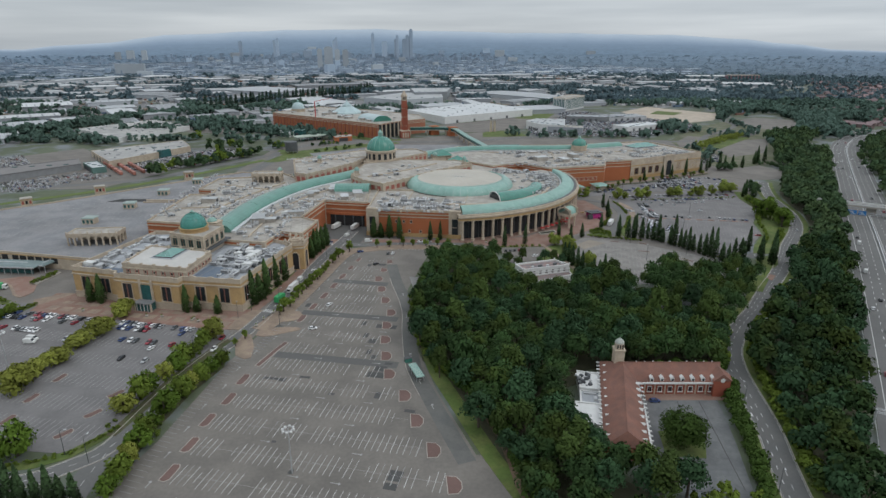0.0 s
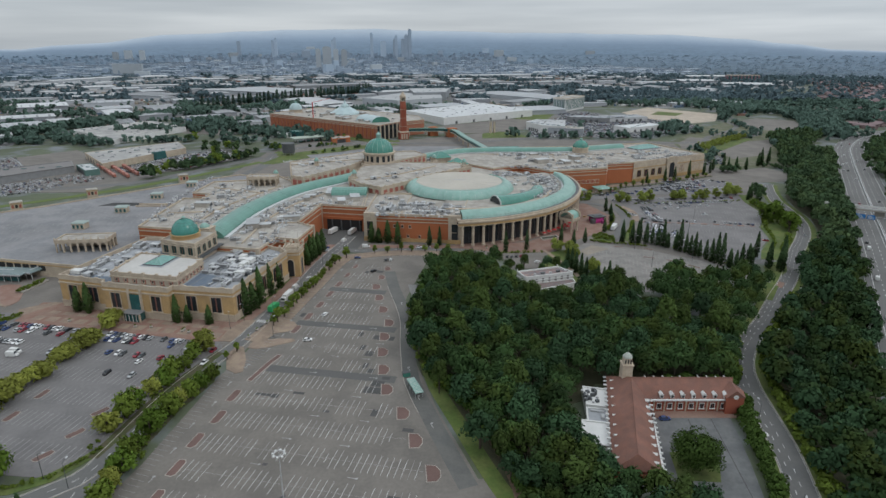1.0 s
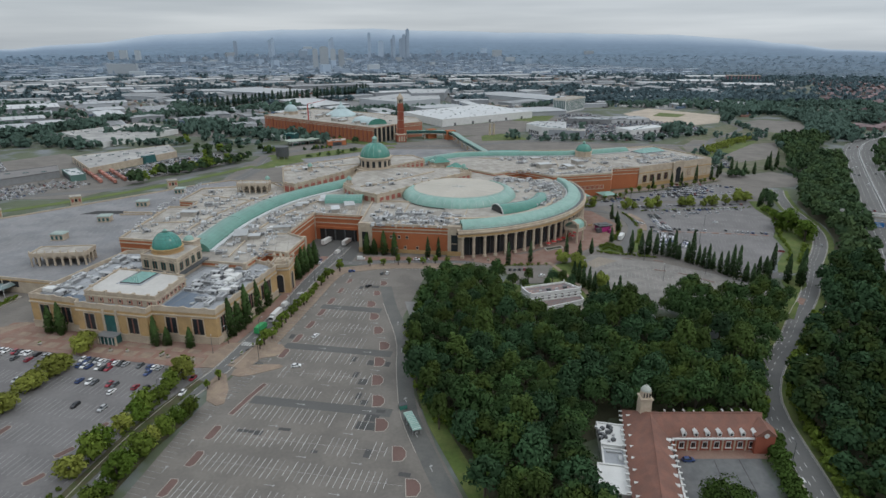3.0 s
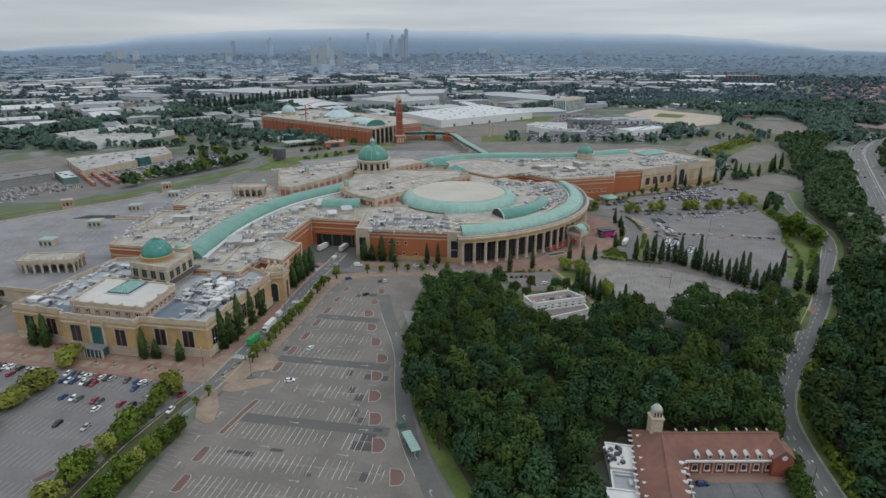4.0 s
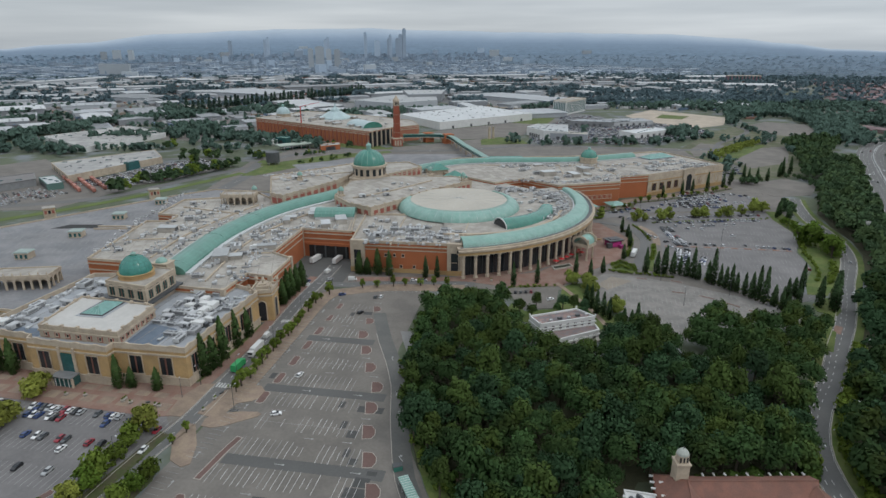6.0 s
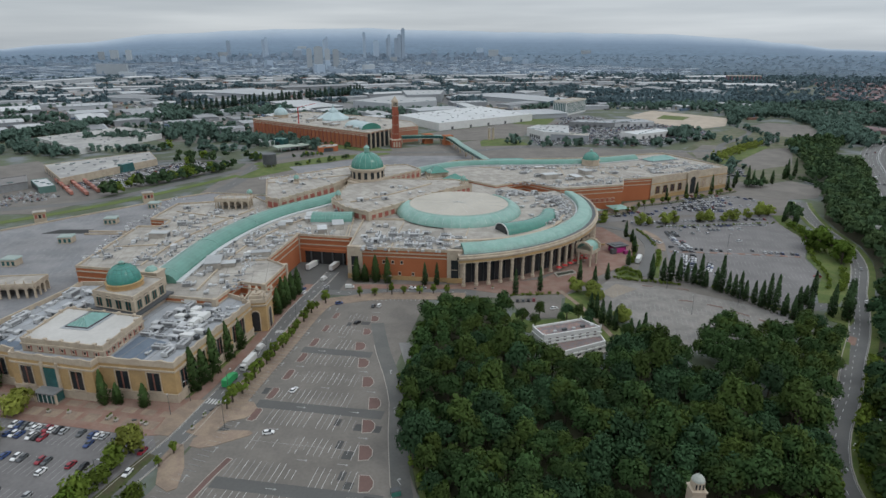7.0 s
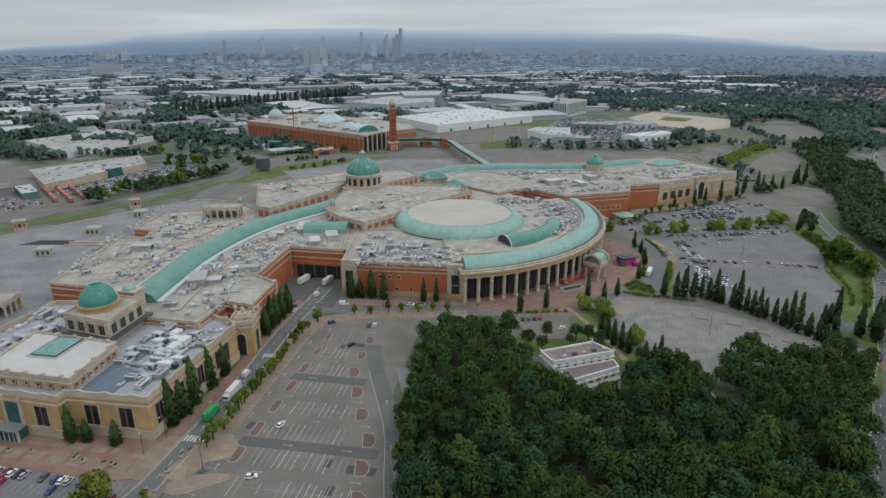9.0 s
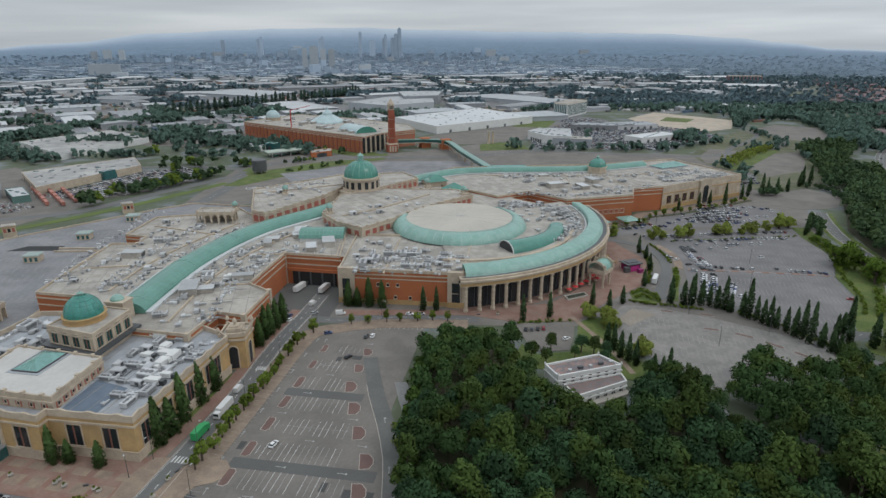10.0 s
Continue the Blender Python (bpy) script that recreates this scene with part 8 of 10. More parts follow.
for u in (-5.2, -1.8, 1.8, 5.2):
    for v in (-1.5, 1.5):
        x, y = -11.1 + v * math.cos(0.36) - u * math.sin(0.36), 219 + v * math.sin(0.36) + u * math.cos(0.36)
        part("post", Build().tube((x, y, 0), (x, y, 2.6), 0.08, 0.08, 5), METAL, gs)
bin_ = thing("litter_bin", (-15, 230.5), "small dark green store beside the shelter", "store")
part("body", Build().box(-15.2, 230.5, 0.1, 3.0, 2.0, 1.8, 0.3), COPPER_DARK, bin_)
part("lid", Build().box(-15.2, 230.5, 1.9, 3.2, 2.2, 0.25, 0.3, inset=0.1), METAL_DARK, bin_)
bench = thing("bench", (0, 0, 0), "dark bench on the paving", "bench", "benches")
part("seat", Build().box(0, 0, 0.45, 1.8, 0.6, 0.1), METAL_DARK, bench)
part("support", Build().box(0, 0, 0, 1.4, 0.4, 0.45), METAL_DARK, bench)
planter = thing("planter", (0, 0, 0), "round stone planter with a small shrub", "planter", "planters")
part("pot", Build().lathe([(0.7, 0), (0.9, 0.8), (0.75, 0.8), (0.05, 0.75)], 10), KERB, planter)
o = new("shrub", quads("shrub", leaf_cloud(90, 4, 0.8, 1.9, 0.6, 26, 0.18), LEAF_BRIGHT))
o.parent = planter
R = random.Random(77)
for k in range(18):
    t = R.random()
    x, y = (-205 + 100 * t, 290 - 20 * t + R.uniform(-4, 0)) if k < 9 else (-96 + 12 * t, 250 + 40 * t + R.uniform(-2, 2))
    copy_thing(R.choice((bench, planter, planter, planter)), Matrix.Translation((x, y, 0.17)) @ Matrix.Rotation(R.random() * 3, 4, "Z"))
bench.location, planter.location = (20, 396, 0.16), (30, 396, 0.16)

# ---- vehicles ----
PAINTS = [("white", (0.72, 0.72, 0.72)), ("silver", (0.36, 0.37, 0.38)), ("black", (0.015, 0.015, 0.018)), ("dark blue", (0.03, 0.06, 0.17)), ("red", (0.26, 0.02, 0.035)), ("dark grey", (0.08, 0.085, 0.09))]


def loft(b, sections, mi=0):
    """A body from cross sections along x: (x, half width, bottom, top, half width at the top)."""
    k = len(b.v)
    for x, w, z0, z1, wt in sections:
        b.v.extend(((x, -w, z0), (x, -w, (z0 + z1) / 2), (x, -wt, z1), (x, wt, z1), (x, w, (z0 + z1) / 2), (x, w, z0)))
    for i in range(len(sections) - 1):
        for t in range(6):
            u = (t + 1) % 6
            b.f.append((k + i * 6 + t, k + i * 6 + u, k + i * 6 + 6 + u, k + i * 6 + 6 + t))
            b.m.append(mi)
    b.f.append(tuple(range(k + 5, k - 1, -1)))
    b.f.append(tuple(range(k + 6 * len(sections) - 6, k + 6 * len(sections))))
    b.m.extend((mi, mi))
    return b


wheel = Build()
for side in (0,):
    wheel.tube((0, -0.11, 0), (0, 0.11, 0), 0.33, 0.33, 12).tube((0, 0.11, 0), (0, -0.11, 0), 0.33, 0.33, 12)
wheel_me = wheel.mesh("wheel", RUBBER_VOID)
CARS = {}
for cname, rgb in PAINTS:
    paint = surface("car_paint_" + cname.replace(" ", "_"), rgb, 0.28, 0.05, 0.5, 2.0)
    c = thing("car", (0, 0, 0), cname + " hatchback car parked on asphalt", "car", "parked cars")
    part("body", loft(Build(), [(-2.05, 0.78, 0.35, 0.80, 0.72), (-1.85, 0.86, 0.25, 0.98, 0.78), (-0.6, 0.88, 0.22, 0.98, 0.8), (0.85, 0.88, 0.22, 0.95, 0.8), (1.9, 0.84, 0.25, 0.78, 0.7), (2.12, 0.7, 0.35, 0.6, 0.62)]), paint, c)
    part("cabin_glass", loft(Build(), [(-1.85, 0.76, 0.95, 1.0, 0.74), (-1.45, 0.76, 0.95, 1.36, 0.62), (0.1, 0.77, 0.95, 1.40, 0.62), (1.05, 0.76, 0.93, 0.97, 0.74)]), GLASS_DARK, c)
    part("roof", loft(Build(), [(-1.42, 0.60, 1.36, 1.42, 0.52), (-0.6, 0.63, 1.39, 1.47, 0.55), (0.15, 0.60, 1.37, 1.43, 0.52)]), paint, c)
    for x in (-1.28, 1.3):
        for y in (-0.78, 0.78):
            o = new("wheel", wheel_me)
            o.location, o.parent = (x, y, 0.33), c
    CARS[cname] = c
van = thing("van", (0, 0, 0), "white panel van with a dark windscreen", "van", "vans")
part("body", loft(Build(), [(-2.6, 0.95, 0.35, 2.2, 0.88), (-2.5, 0.98, 0.3, 2.35, 0.9), (1.0, 0.98, 0.3, 2.3, 0.9), (1.6, 0.98, 0.3, 1.5, 0.9), (2.5, 0.9, 0.35, 1.1, 0.8)]), WHITE_PAINT, van)
part("windscreen", loft(Build(), [(1.08, 0.9, 1.5, 2.2, 0.84), (1.72, 0.92, 1.3, 1.5, 0.88)]), GLASS_DARK, van)
for x in (-1.6, 1.6):
    for y in (-0.86, 0.86):
        o = new("wheel", wheel_me)
        o.location, o.parent = (x, y, 0.33), van
WEIGHTS = ["white", "white", "white", "silver", "silver", "black", "black", "dark blue", "dark blue", "red", "dark grey", "dark grey"]
CAR_USED = set()


def park(x, y, turn, rng, z=0.09, cname=None):
    cname = cname or rng.choice(WEIGHTS)
    m = Matrix.Translation((x, y, z)) @ Matrix.Rotation(turn, 4, "Z")
    if cname not in CAR_USED:
        CAR_USED.add(cname)
        CARS[cname].matrix_basis = m
    else:
        copy_thing(CARS[cname], m)


def fill(x0, y0, turn, length, rows, pitch, keep, chance, seed, gap=2.35):
    rng = random.Random(seed)
    c, s = math.cos(turn), math.sin(turn)
    for r in range(rows):
        for i in range(int(length / gap)):
            for side in (-2.4, 2.4):
                u, v = (i + 0.5) * gap, r * pitch + side
                x, y = x0 + u * c - v * s, y0 + u * s + v * c
                if inside(keep, x, y) and rng.random() < chance(x, y):
                    park(x, y, turn + (1 if rng.random() < 0.5 else -1) * math.pi / 2 + rng.uniform(-0.03, 0.03), rng)


def west_chance(x, y):
    d = y - (281 - 0.2 * (x + 106))
    return 0.66 if d > -24 else 0.46 if d > -40 else 0.10 if d > -62 else 0.008


fill(-330, 205, -0.2, 230, 9, 15.6, offset(LOT_W, -4), lambda x, y: 0 if -170 < x < -158 else west_chance(x, y), 1)
laid("lot_walkway", Build().ribbon(curve([(156, 460), (196, 455), (238, 448)]), -1.3, 1.3, 0.2, 0, 0.2), PAVING, "red paved walkway across the car park", "pavement")
for k in range(9):
    x = 162 + 8.8 * k
    laid("walkway_panel", Build().box(x, 460.3 - 0.148 * (x - 156), 0.1, 4.2, 1.9, 0.115, -0.148), DECK, "pale slab panel in the walkway", "pavement")
laid("lot_road", Build().ribbon(curve([(118, 523), (126, 519.5), (136, 513), (145, 501), (147, 482), (144.4, 466), (136.5, 446), (127, 427), (123, 414)]), -3.2, 3.2, 0.188, 0, 0.2), ROAD, "narrow service road beside the car park", "road")
R = random.Random(9)
for x, y, a, cn in ((-55, 376, 0.3, "dark blue"), (-36, 372, 1.4, "dark grey"), (-33, 372.5, 1.4, "white"), (-42, 352, 0.9, "black"), (-60, 290, 1.2, "white"), (-63, 262, 0.2, "white"), (81.5, 199.5, 0.05, "dark blue"), (99, 151, 0.4, "black"), (42, 378, 1.4, "black"), (45, 378, 1.4, "dark grey"), (48, 378.5, 1.4, "black"), (51, 379, 1.4, "red"), (60, 368, 0.5, "white"), (-16, 397, 0, "white"), (-10, 397, 0, "silver"), (-78, 396, 1.3, "dark blue"), (-77, 391, 1.3, "white"), (143, 251, 0.9, "white"), (231, 374, 1.0, "white"), (262, 424, 1.0, "silver"), (-66, 399, 0.6, "silver")):
    park(x, y, a, R, 0.12, cn)
for t in range(52):
    k = 3 + int(R.random() * (len(MW) - 14))
    off = R.choice((-12.2, -8.0, -4.0, 4.0, 8.0, 12.2))
    (x, y), (nx, ny) = MW[k], normals(MW)[k]
    a = math.atan2(nx, -ny)
    if R.random() < 0.2:
        copy_thing(van, Matrix.Translation((x + nx * off, y + ny * off, 0.14)) @ Matrix.Rotation(a + (math.pi if off > 0 else 0), 4, "Z"))
    else:
        park(x + nx * off, y + ny * off, a + (math.pi if off > 0 else 0), R, 0.14)
for x, y, a in ((-83.3, 326, 1.4), (-69, 411, 1.2), (-52, 398, 0.1), (-191, 250.5, -0.2)):
    copy_thing(van, Matrix.Translation((x, y, 0.12)) @ Matrix.Rotation(a, 4, "Z"))
van.location = (-190.5, 247.6, 0.1)


def lorry(name, x, y, turn, cargo, cab, length, label, z=0.12):
    t = thing(name, (x, y, z), label, "bus" if name == "bus" else "lorry", turn=turn)
    c, s = math.cos(turn), math.sin(turn)

    def box(nm, u, w, d, z0, h, mat):
        part(nm, Build().box(x + u * c, y + u * s, z + z0, w, d, h, turn, inset=0.03), mat, t)

    box("cargo_box" if name != "bus" else "body", -0.8, length, 2.5, 0.7, 2.9, cargo)
    box("cab" if name != "bus" else "front", length / 2 + 0.3, 2.0, 2.4, 0.5, 2.3, cab)
    box("windscreen", length / 2 + 1.28, 0.12, 2.1, 1.6, 0.9, GLASS_DARK)
    for u in (-length / 2 + 0.6, -length / 2 + 2.0, length / 2):
        for v in (-1.05, 1.05):
            o = place(wheel_me, "wheel", t, x + u * c - v * s, y + u * s + v * c, z + 0.45, turn, scale=(1.4, 1.4, 1.4))
    return t


GREEN_PAINT = surface("green_paint", (0.03, 0.30, 0.10), 0.5, 0.15)
lorry("lorry", -87.8, 296, 1.36, GREEN_PAINT, GREEN_PAINT, 6.5, "green box lorry on the road")
lorry("lorry", -84.2, 311, 1.38 + math.pi, WHITE_PAINT, WHITE_PAINT, 9.0, "white box lorry on the road")
lorry("lorry", -80, 432, 1.2, WHITE_PAINT, METAL_DARK, 10.0, "white articulated lorry at the dock")
lorry("lorry", -66, 430, 1.3, WHITE_PAINT, WHITE_PAINT, 9.0, "white lorry backed up to the dock")
lorry("bus", 128.5, 441, 1.1, WHITE_PAINT, WHITE_PAINT, 10.0, "white single-deck bus by the plaza")
lorry("bus", -252, 312, 0.1, GREEN_PAINT, WHITE_PAINT, 10.0, "green and white bus at the station")

# ---- across the main road: brick retail hall, tower, sheds ----
RET = [(-292, 1047), (-93, 885), (-66, 925), (-28, 955), (-40, 1010), (-124, 1085), (-230, 1150)]
# Orange brick made paler and pinker, with haze in its colour.
BRICK_HAZE = surface("hazy_orange_brick", (0.36, 0.145, 0.088), 0.85, 0.14, 0.06, 1.0, 0.1)
ret = mass("retail_hall", RET, 0, 21, BRICK_HAZE, MEMBRANE, "long orange-brick retail hall with domes", parapet=1.0)
pier_me = Build().box(0, -0.4, 0, 1.1, 0.9, 17.5).mesh("pier", BRICK_RED)
bay_me = Build().box(0, -0.1, 4, 3.4, 0.3, 11.5).mesh("brick_panel", BRICK)
for x, y, a in along(RET[0], RET[1], 30, 2):
    place(pier_me, "pier", ret, x, y, 0, a)
for x, y, a in along(RET[0], RET[1], 29, 6):
    place(bay_me, "brick_panel", ret, x, y, 0, a)
part("stone_band", rim(Build(), RET, 0.5, 16.5, 17.4, 0, 0.6), CREAM, ret)
part("glass_front", Build().prism([(-92.5, 884), (-65.5, 924), (-66, 926), (-94, 886)], 0, 20), GLASS_DARK, ret, "dark glazed entrance front")
for x, y, a in along((-92.5, 884), (-65.5, 924), 5):
    part("pier", Build().box(x, y, 0, 2.2, 2.2, 21, a), CREAM, ret)
PALE_TEAL = surface("pale_glazed_roof", (0.36, 0.46, 0.47), 0.3, 0.15, 0.1, 0.6)
dome("pale_dome", -253, 1070, 21, 11, 5, 11, "pale green dome on the retail hall", 5, PALE_TEAL, 32)
gl = thing("glass_lantern", (-164, 1046, 21), "stepped pale glass lantern on the retail hall", "lantern")
part("skirt", Build().lathe([(27, 21), (26, 23), (10, 32), (9, 32)], 8, -164, 1046), PALE_TEAL, gl)
part("cap", Build().lathe([(8, 32), (7, 35), (2, 39), (0.2, 45)], 8, -164, 1046), PALE_TEAL, gl)
hv = thing("arched_roof", (-95, 942, 21), "pale arched roof behind the glazed front", "roof vault")
b = Build()
for i in range(11):
    a = math.pi * i / 10
    for v in (0, 46):
        b.v.append((-92 + 13 * math.cos(a) - v * 0.62, 925 + 7 * math.cos(a) + v * 0.78, 21 + 8.5 * math.sin(a)))
for i in range(10):
    b.f.append((2 * i, 2 * i + 1, 2 * i + 3, 2 * i + 2))
    b.m.append(0)
b.f.append(tuple(range(0, 22, 2)))
b.m.append(1)
part("shell", b, [PALE_TEAL, COPPER_DARK], hv)
plant([(-270, 1050), (-110, 925), (-60, 960), (-130, 1060), (-225, 1120)], 21.1, 26, [unit, unit2, house], -0.6, room=12)
ct = thing("campanile", (-57, 900), "slender red-brick bell tower with a cream belfry", "tower")
part("shaft", Build().box(-57, 900, 8, 8, 8, 46, 0.3, inset=0.14), BRICK_RED, ct)
for zz in (18, 30, 42):
    part("stone_band", Build().box(-57, 900, zz, 8.2 - zz * 0.02, 8.2 - zz * 0.02, 0.8, 0.3), CREAM, ct)
part("base", Build().box(-57, 900, 0, 13, 13, 10, 0.3), BRICK_RED, ct)
part("base_cornice", Build().box(-57, 900, 10, 13.8, 13.8, 1.4, 0.3, inset=0.1), CREAM, ct)
for u in (-3.6, 0, 3.6):
    part("base_window", Build().box(-57 + u * math.cos(0.3) + 6.55 * math.sin(0.3), 900 + u * math.sin(0.3) - 6.55 * math.cos(0.3), 1, 2.2, 0.4, 7, 0.3), CREAM, ct)
part("belfry", Build().box(-57, 900, 54, 7.4, 7.4, 6, 0.3, inset=0.06), CREAM, ct)
# Dark panels stand for the shade inside the belfry.
for u in (-1.9, 0, 1.9):
    part("belfry_opening", Build().box(-57 + u * math.cos(0.3) + 3.65 * math.sin(0.3), 900 + u * math.sin(0.3) - 3.65 * math.cos(0.3), 55, 1.1, 0.3, 4, 0.3), GLASS_DARK, ct)
part("cap", Build().lathe([(5.0, 60), (4.4, 62), (2.2, 65), (0.2, 68)], 8, -57, 900), CREAM, ct)
for k in range(3):
    a = 0.3 - math.pi / 2
    part("slit", Build().box(-57 + math.cos(0.3) * (k - 1) * 3 + 5.6 * math.sin(0.3), 900 + math.sin(0.3) * (k - 1) * 3 - 5.6 * math.cos(0.3), 12, 1.2, 0.3, 36, 0.3), BRICK_RED, ct)
wk = thing("covered_walkway", (10, 900), "raised covered walkway with a green glass roof", "walkway")
WKL = curve([(-50, 925), (-10, 930), (16, 915), (32, 840), (48, 770), (60, 716)], 12)
part("deck", Build().ribbon(WKL, -3.5, 3.5, 8.0, 0, 1.0), CREAM, wk)
part("roof", Build().ribbon(WKL, -3.8, 3.8, 12.0, 0, 0.8), GLASS_GREEN, wk)
part("screen", Build().ribbon(WKL, -3.3, 3.3, 10.9, 0, 2.8), GLASS_TEAL, wk)
for i in range(0, len(WKL), 2):
    part("pier", Build().box(WKL[i][0], WKL[i][1], 0, 2.0, 2.0, 7.2), CREAM, wk)
for x, y in ((14, 922), (-14, 935)):
    part("pavilion", Build().box(x, y, 0, 13, 11, 13, 0.4), BRICK, wk)
laid("north_deck", Build().prism([(-80, 690), (30, 700), (70, 760), (60, 830), (-60, 830), (-170, 760), (-120, 660)], 0, 0.2), DECK, "grey parking area behind the shopping centre", "car park")


def shed(name, poly, h, wall, roof_mat, label, lights=6):
    t = mass(name, poly, 0, h, wall, roof_mat, label, "shed", parapet=0.5, band=wall, cornice=False)
    for x, y, a in list(along(poly[0], poly[2], lights, 6))[:lights]:
        part("rooflight", Build().box(x, y, h, 5, 2.2, 0.6, a), GLASS_TEAL, t)
    for x, y, a in along(poly[0], poly[1], 5, 8):
        part("loading_door", Build().box(x, y, 0.2, 4.5, 0.5, 4.6, a), METAL_DARK, t)
    return t


shed("retail_shed", [(3, 1062), (175, 1196), (90, 1345), (-70, 1185)], 12, WHITE_PAINT, WHITE_ROOF, "large white retail shed with a pale flat roof", 9)
shed("warehouse", [(-187, 1455), (-99, 1380), (0, 1455), (-6, 1640), (-110, 1600)], 14, SHED_WALL, WHITE_ROOF, "white warehouse with a stepped roof")
shed("warehouse", [(-70, 1540), (10, 1560), (20, 1700), (-90, 1690)], 20, SHED_WALL, WHITE_ROOF, "pale taller warehouse behind trees")
of = mass("office_block", [(233, 1300), (254, 1277), (312, 1358), (290, 1385)], 0, 26, WHITE_PAINT, MEMBRANE, "white office block with upright window strips", parapet=0.8)
ow = Build().box(0, -0.2, 0, 2.2, 0.5, 21).mesh("window_strip", GLASS_TEAL)
for p, q, n in (((233, 1300), (254, 1277), 7), ((254, 1277), (312, 1358), 16)):
    for x, y, a in along(p, q, n, 1):
        place(ow, "window_strip", of, x, y, 3, a)
shed("car_showroom", [(138, 1006), (155, 960), (190, 948), (206, 1030), (160, 1040)], 12, WHITE_PAINT, WHITE_ROOF, "white car showroom with glass front")
shed("car_showroom", [(165, 955), (216, 938), (224, 965), (180, 985)], 9, SHED_WALL, MEMBRANE, "grey car showroom with flat roof")
shed("car_showroom", [(225, 1110), (289, 1095), (330, 1110), (250, 1145)], 8, METAL_MID, MEMBRANE_BLUE, "grey showroom among parked cars")
shed("car_showroom", [(300, 1098), (374, 1120), (366, 1160), (290, 1150)], 7, METAL, MEMBRANE_BLUE, "low grey workshop among parked cars")
shed("car_showroom", [(292, 958), (362, 1000), (345, 1025), (276, 985)], 8, WHITE_PAINT, WHITE_ROOF, "white low showroom by the trees")
laid("main_road_west", Build().ribbon(curve([(-440, 520), (-402, 562), (-350, 582), (-305, 604), (-275, 652), (-220, 743)]), -6, 6, 0.15, 0, 0.2), ROAD, "wide grey main road past the depot", "road")
laid("grass_strip", Build().ribbon(curve([(-400, 490), (-352, 530), (-318, 562), (-287, 598), (-252, 650), (-214, 714)]), -4.5, 5, 0.17, 0, 0.2), surface("mown_grass", (0.095, 0.13, 0.03), 0.95, 0.3, 0.04, 0.8), "mown green strip between main road and parking deck", "grass")
laid("car_yard", Build().prism([(130, 930), (300, 915), (430, 1010), (440, 1090), (350, 1200), (230, 1190), (150, 1060)], 0, 0.14), ASPHALT_DARK, "dark asphalt sales yard full of cars", "yard")
laid("cleared_site", Build().prism([(369, 1264), (456, 1371), (554, 1231), (497, 1117), (440, 1082), (370, 1150)], 0, 0.18), BARE, "pale bare cleared building site", "ground")
laid("cleared_grass", Build().prism([(415, 1225), (455, 1200), (490, 1250), (450, 1285)], 0, 0.22), GRASS, "brown-green grass patch on the cleared site", "grass")
for k, (x, y) in enumerate(((76, 962), (82, 965))):
    mo = thing("stone_pylon", (x, y), "cream stone pylon at the roundabout", "pylon", "stone pylons")
    part("shaft", Build().box(x, y, 0, 3, 3, 17, 0.3, inset=0.15), CREAM, mo)
    part("cap", Build().box(x, y, 17, 3.6, 3.6, 1.2, 0.3), KERB, mo)
crane = thing("tower_crane", (-240, 1110), "thin red tower crane", "crane")
part("mast", Build().tube((-206, 985, 0), (-206, 985, 45), 0.9, 0.9, 4), red_seat, crane)
part("jib", Build().tube((-206, 985, 45), (-180, 1000, 50), 0.5, 0.4, 4), red_seat, crane)

laid("retail_forecourt", Build().prism([(-30, 960), (60, 958), (132, 1000), (150, 1060), (228, 1186), (180, 1192), (10, 1060), (-30, 1010)], 0, 0.135), ASPHALT, "grey forecourt and roads before the retail shed", "car park")
laid("retail_car_park_north", Build().prism([(-462, 1088), (-383, 1232), (-300, 1180), (-282, 1024), (-338, 938), (-408, 960)], 0, 0.15), ASPHALT, "half-empty grey car park behind the retail sheds", "car park")
# The cladding's red is muted by haze put into its colour.
rof = mass("red_office", [(1095, 2400), (1214, 2385), (1230, 2430), (1110, 2450)], 0, 22, surface("hazy_red_cladding", (0.19, 0.115, 0.135), 0.8, 0.15, 0.05, 0.4), MEMBRANE, "long red-clad office block among trees", parapet=0.6)
for p, q in (((1095, 2400), (1214, 2385)),):
    for x, y, a in along(p, q, 9, 3):
        part("window_strip", Build().box(x, y, 3, 5, 1.2, 18, a), GLASS_TEAL, rof)

# west of the main road
TRAILER_RED = surface("faded_red_sheet", (0.33, 0.13, 0.095), 0.6, 0.15, 0.1, 0.8, each=0.6)
shed("retail_shed", [(-570, 945), (-456, 845), (-410, 982), (-504, 1062)], 7, WHITE_PAINT, RETAIL_ROOF, "white flat-roofed retail shed with rooflights", 8)
shed("retail_shed", [(-434, 738), (-374, 666), (-326, 774), (-357, 825)], 7, CREAM, RETAIL_ROOF, "cream retail shed with a glazed entrance", 7)
part("entrance", Build().box(-343, 735, 0, 16, 8, 9.5, 1.17, inset=0.12), GLASS_TEAL, thing("glazed_porch", (-343, 735), "pale blue glazed gable porch", "porch"))
laid("retail_car_park", Build().prism([(-368, 664), (-330, 636), (-286, 664), (-236, 752), (-290, 800), (-322, 772)], 0, 0.145), ASPHALT, "grey retail car park full of cars", "car park")
laid("depot_yard", Build().prism([(-560, 690), (-410, 560), (-330, 560), (-300, 640), (-390, 705), (-480, 800)], 0, 0.13), ASPHALT, "grey depot yard crowded with vehicles", "yard")
shed("depot_shed", [(-402, 664), (-374, 632), (-364, 641), (-392, 674)], 6, surface("dull_green_cladding", (0.09, 0.17, 0.15), 0.6, 0.15), WHITE_ROOF, "small green-walled depot shed", 3)
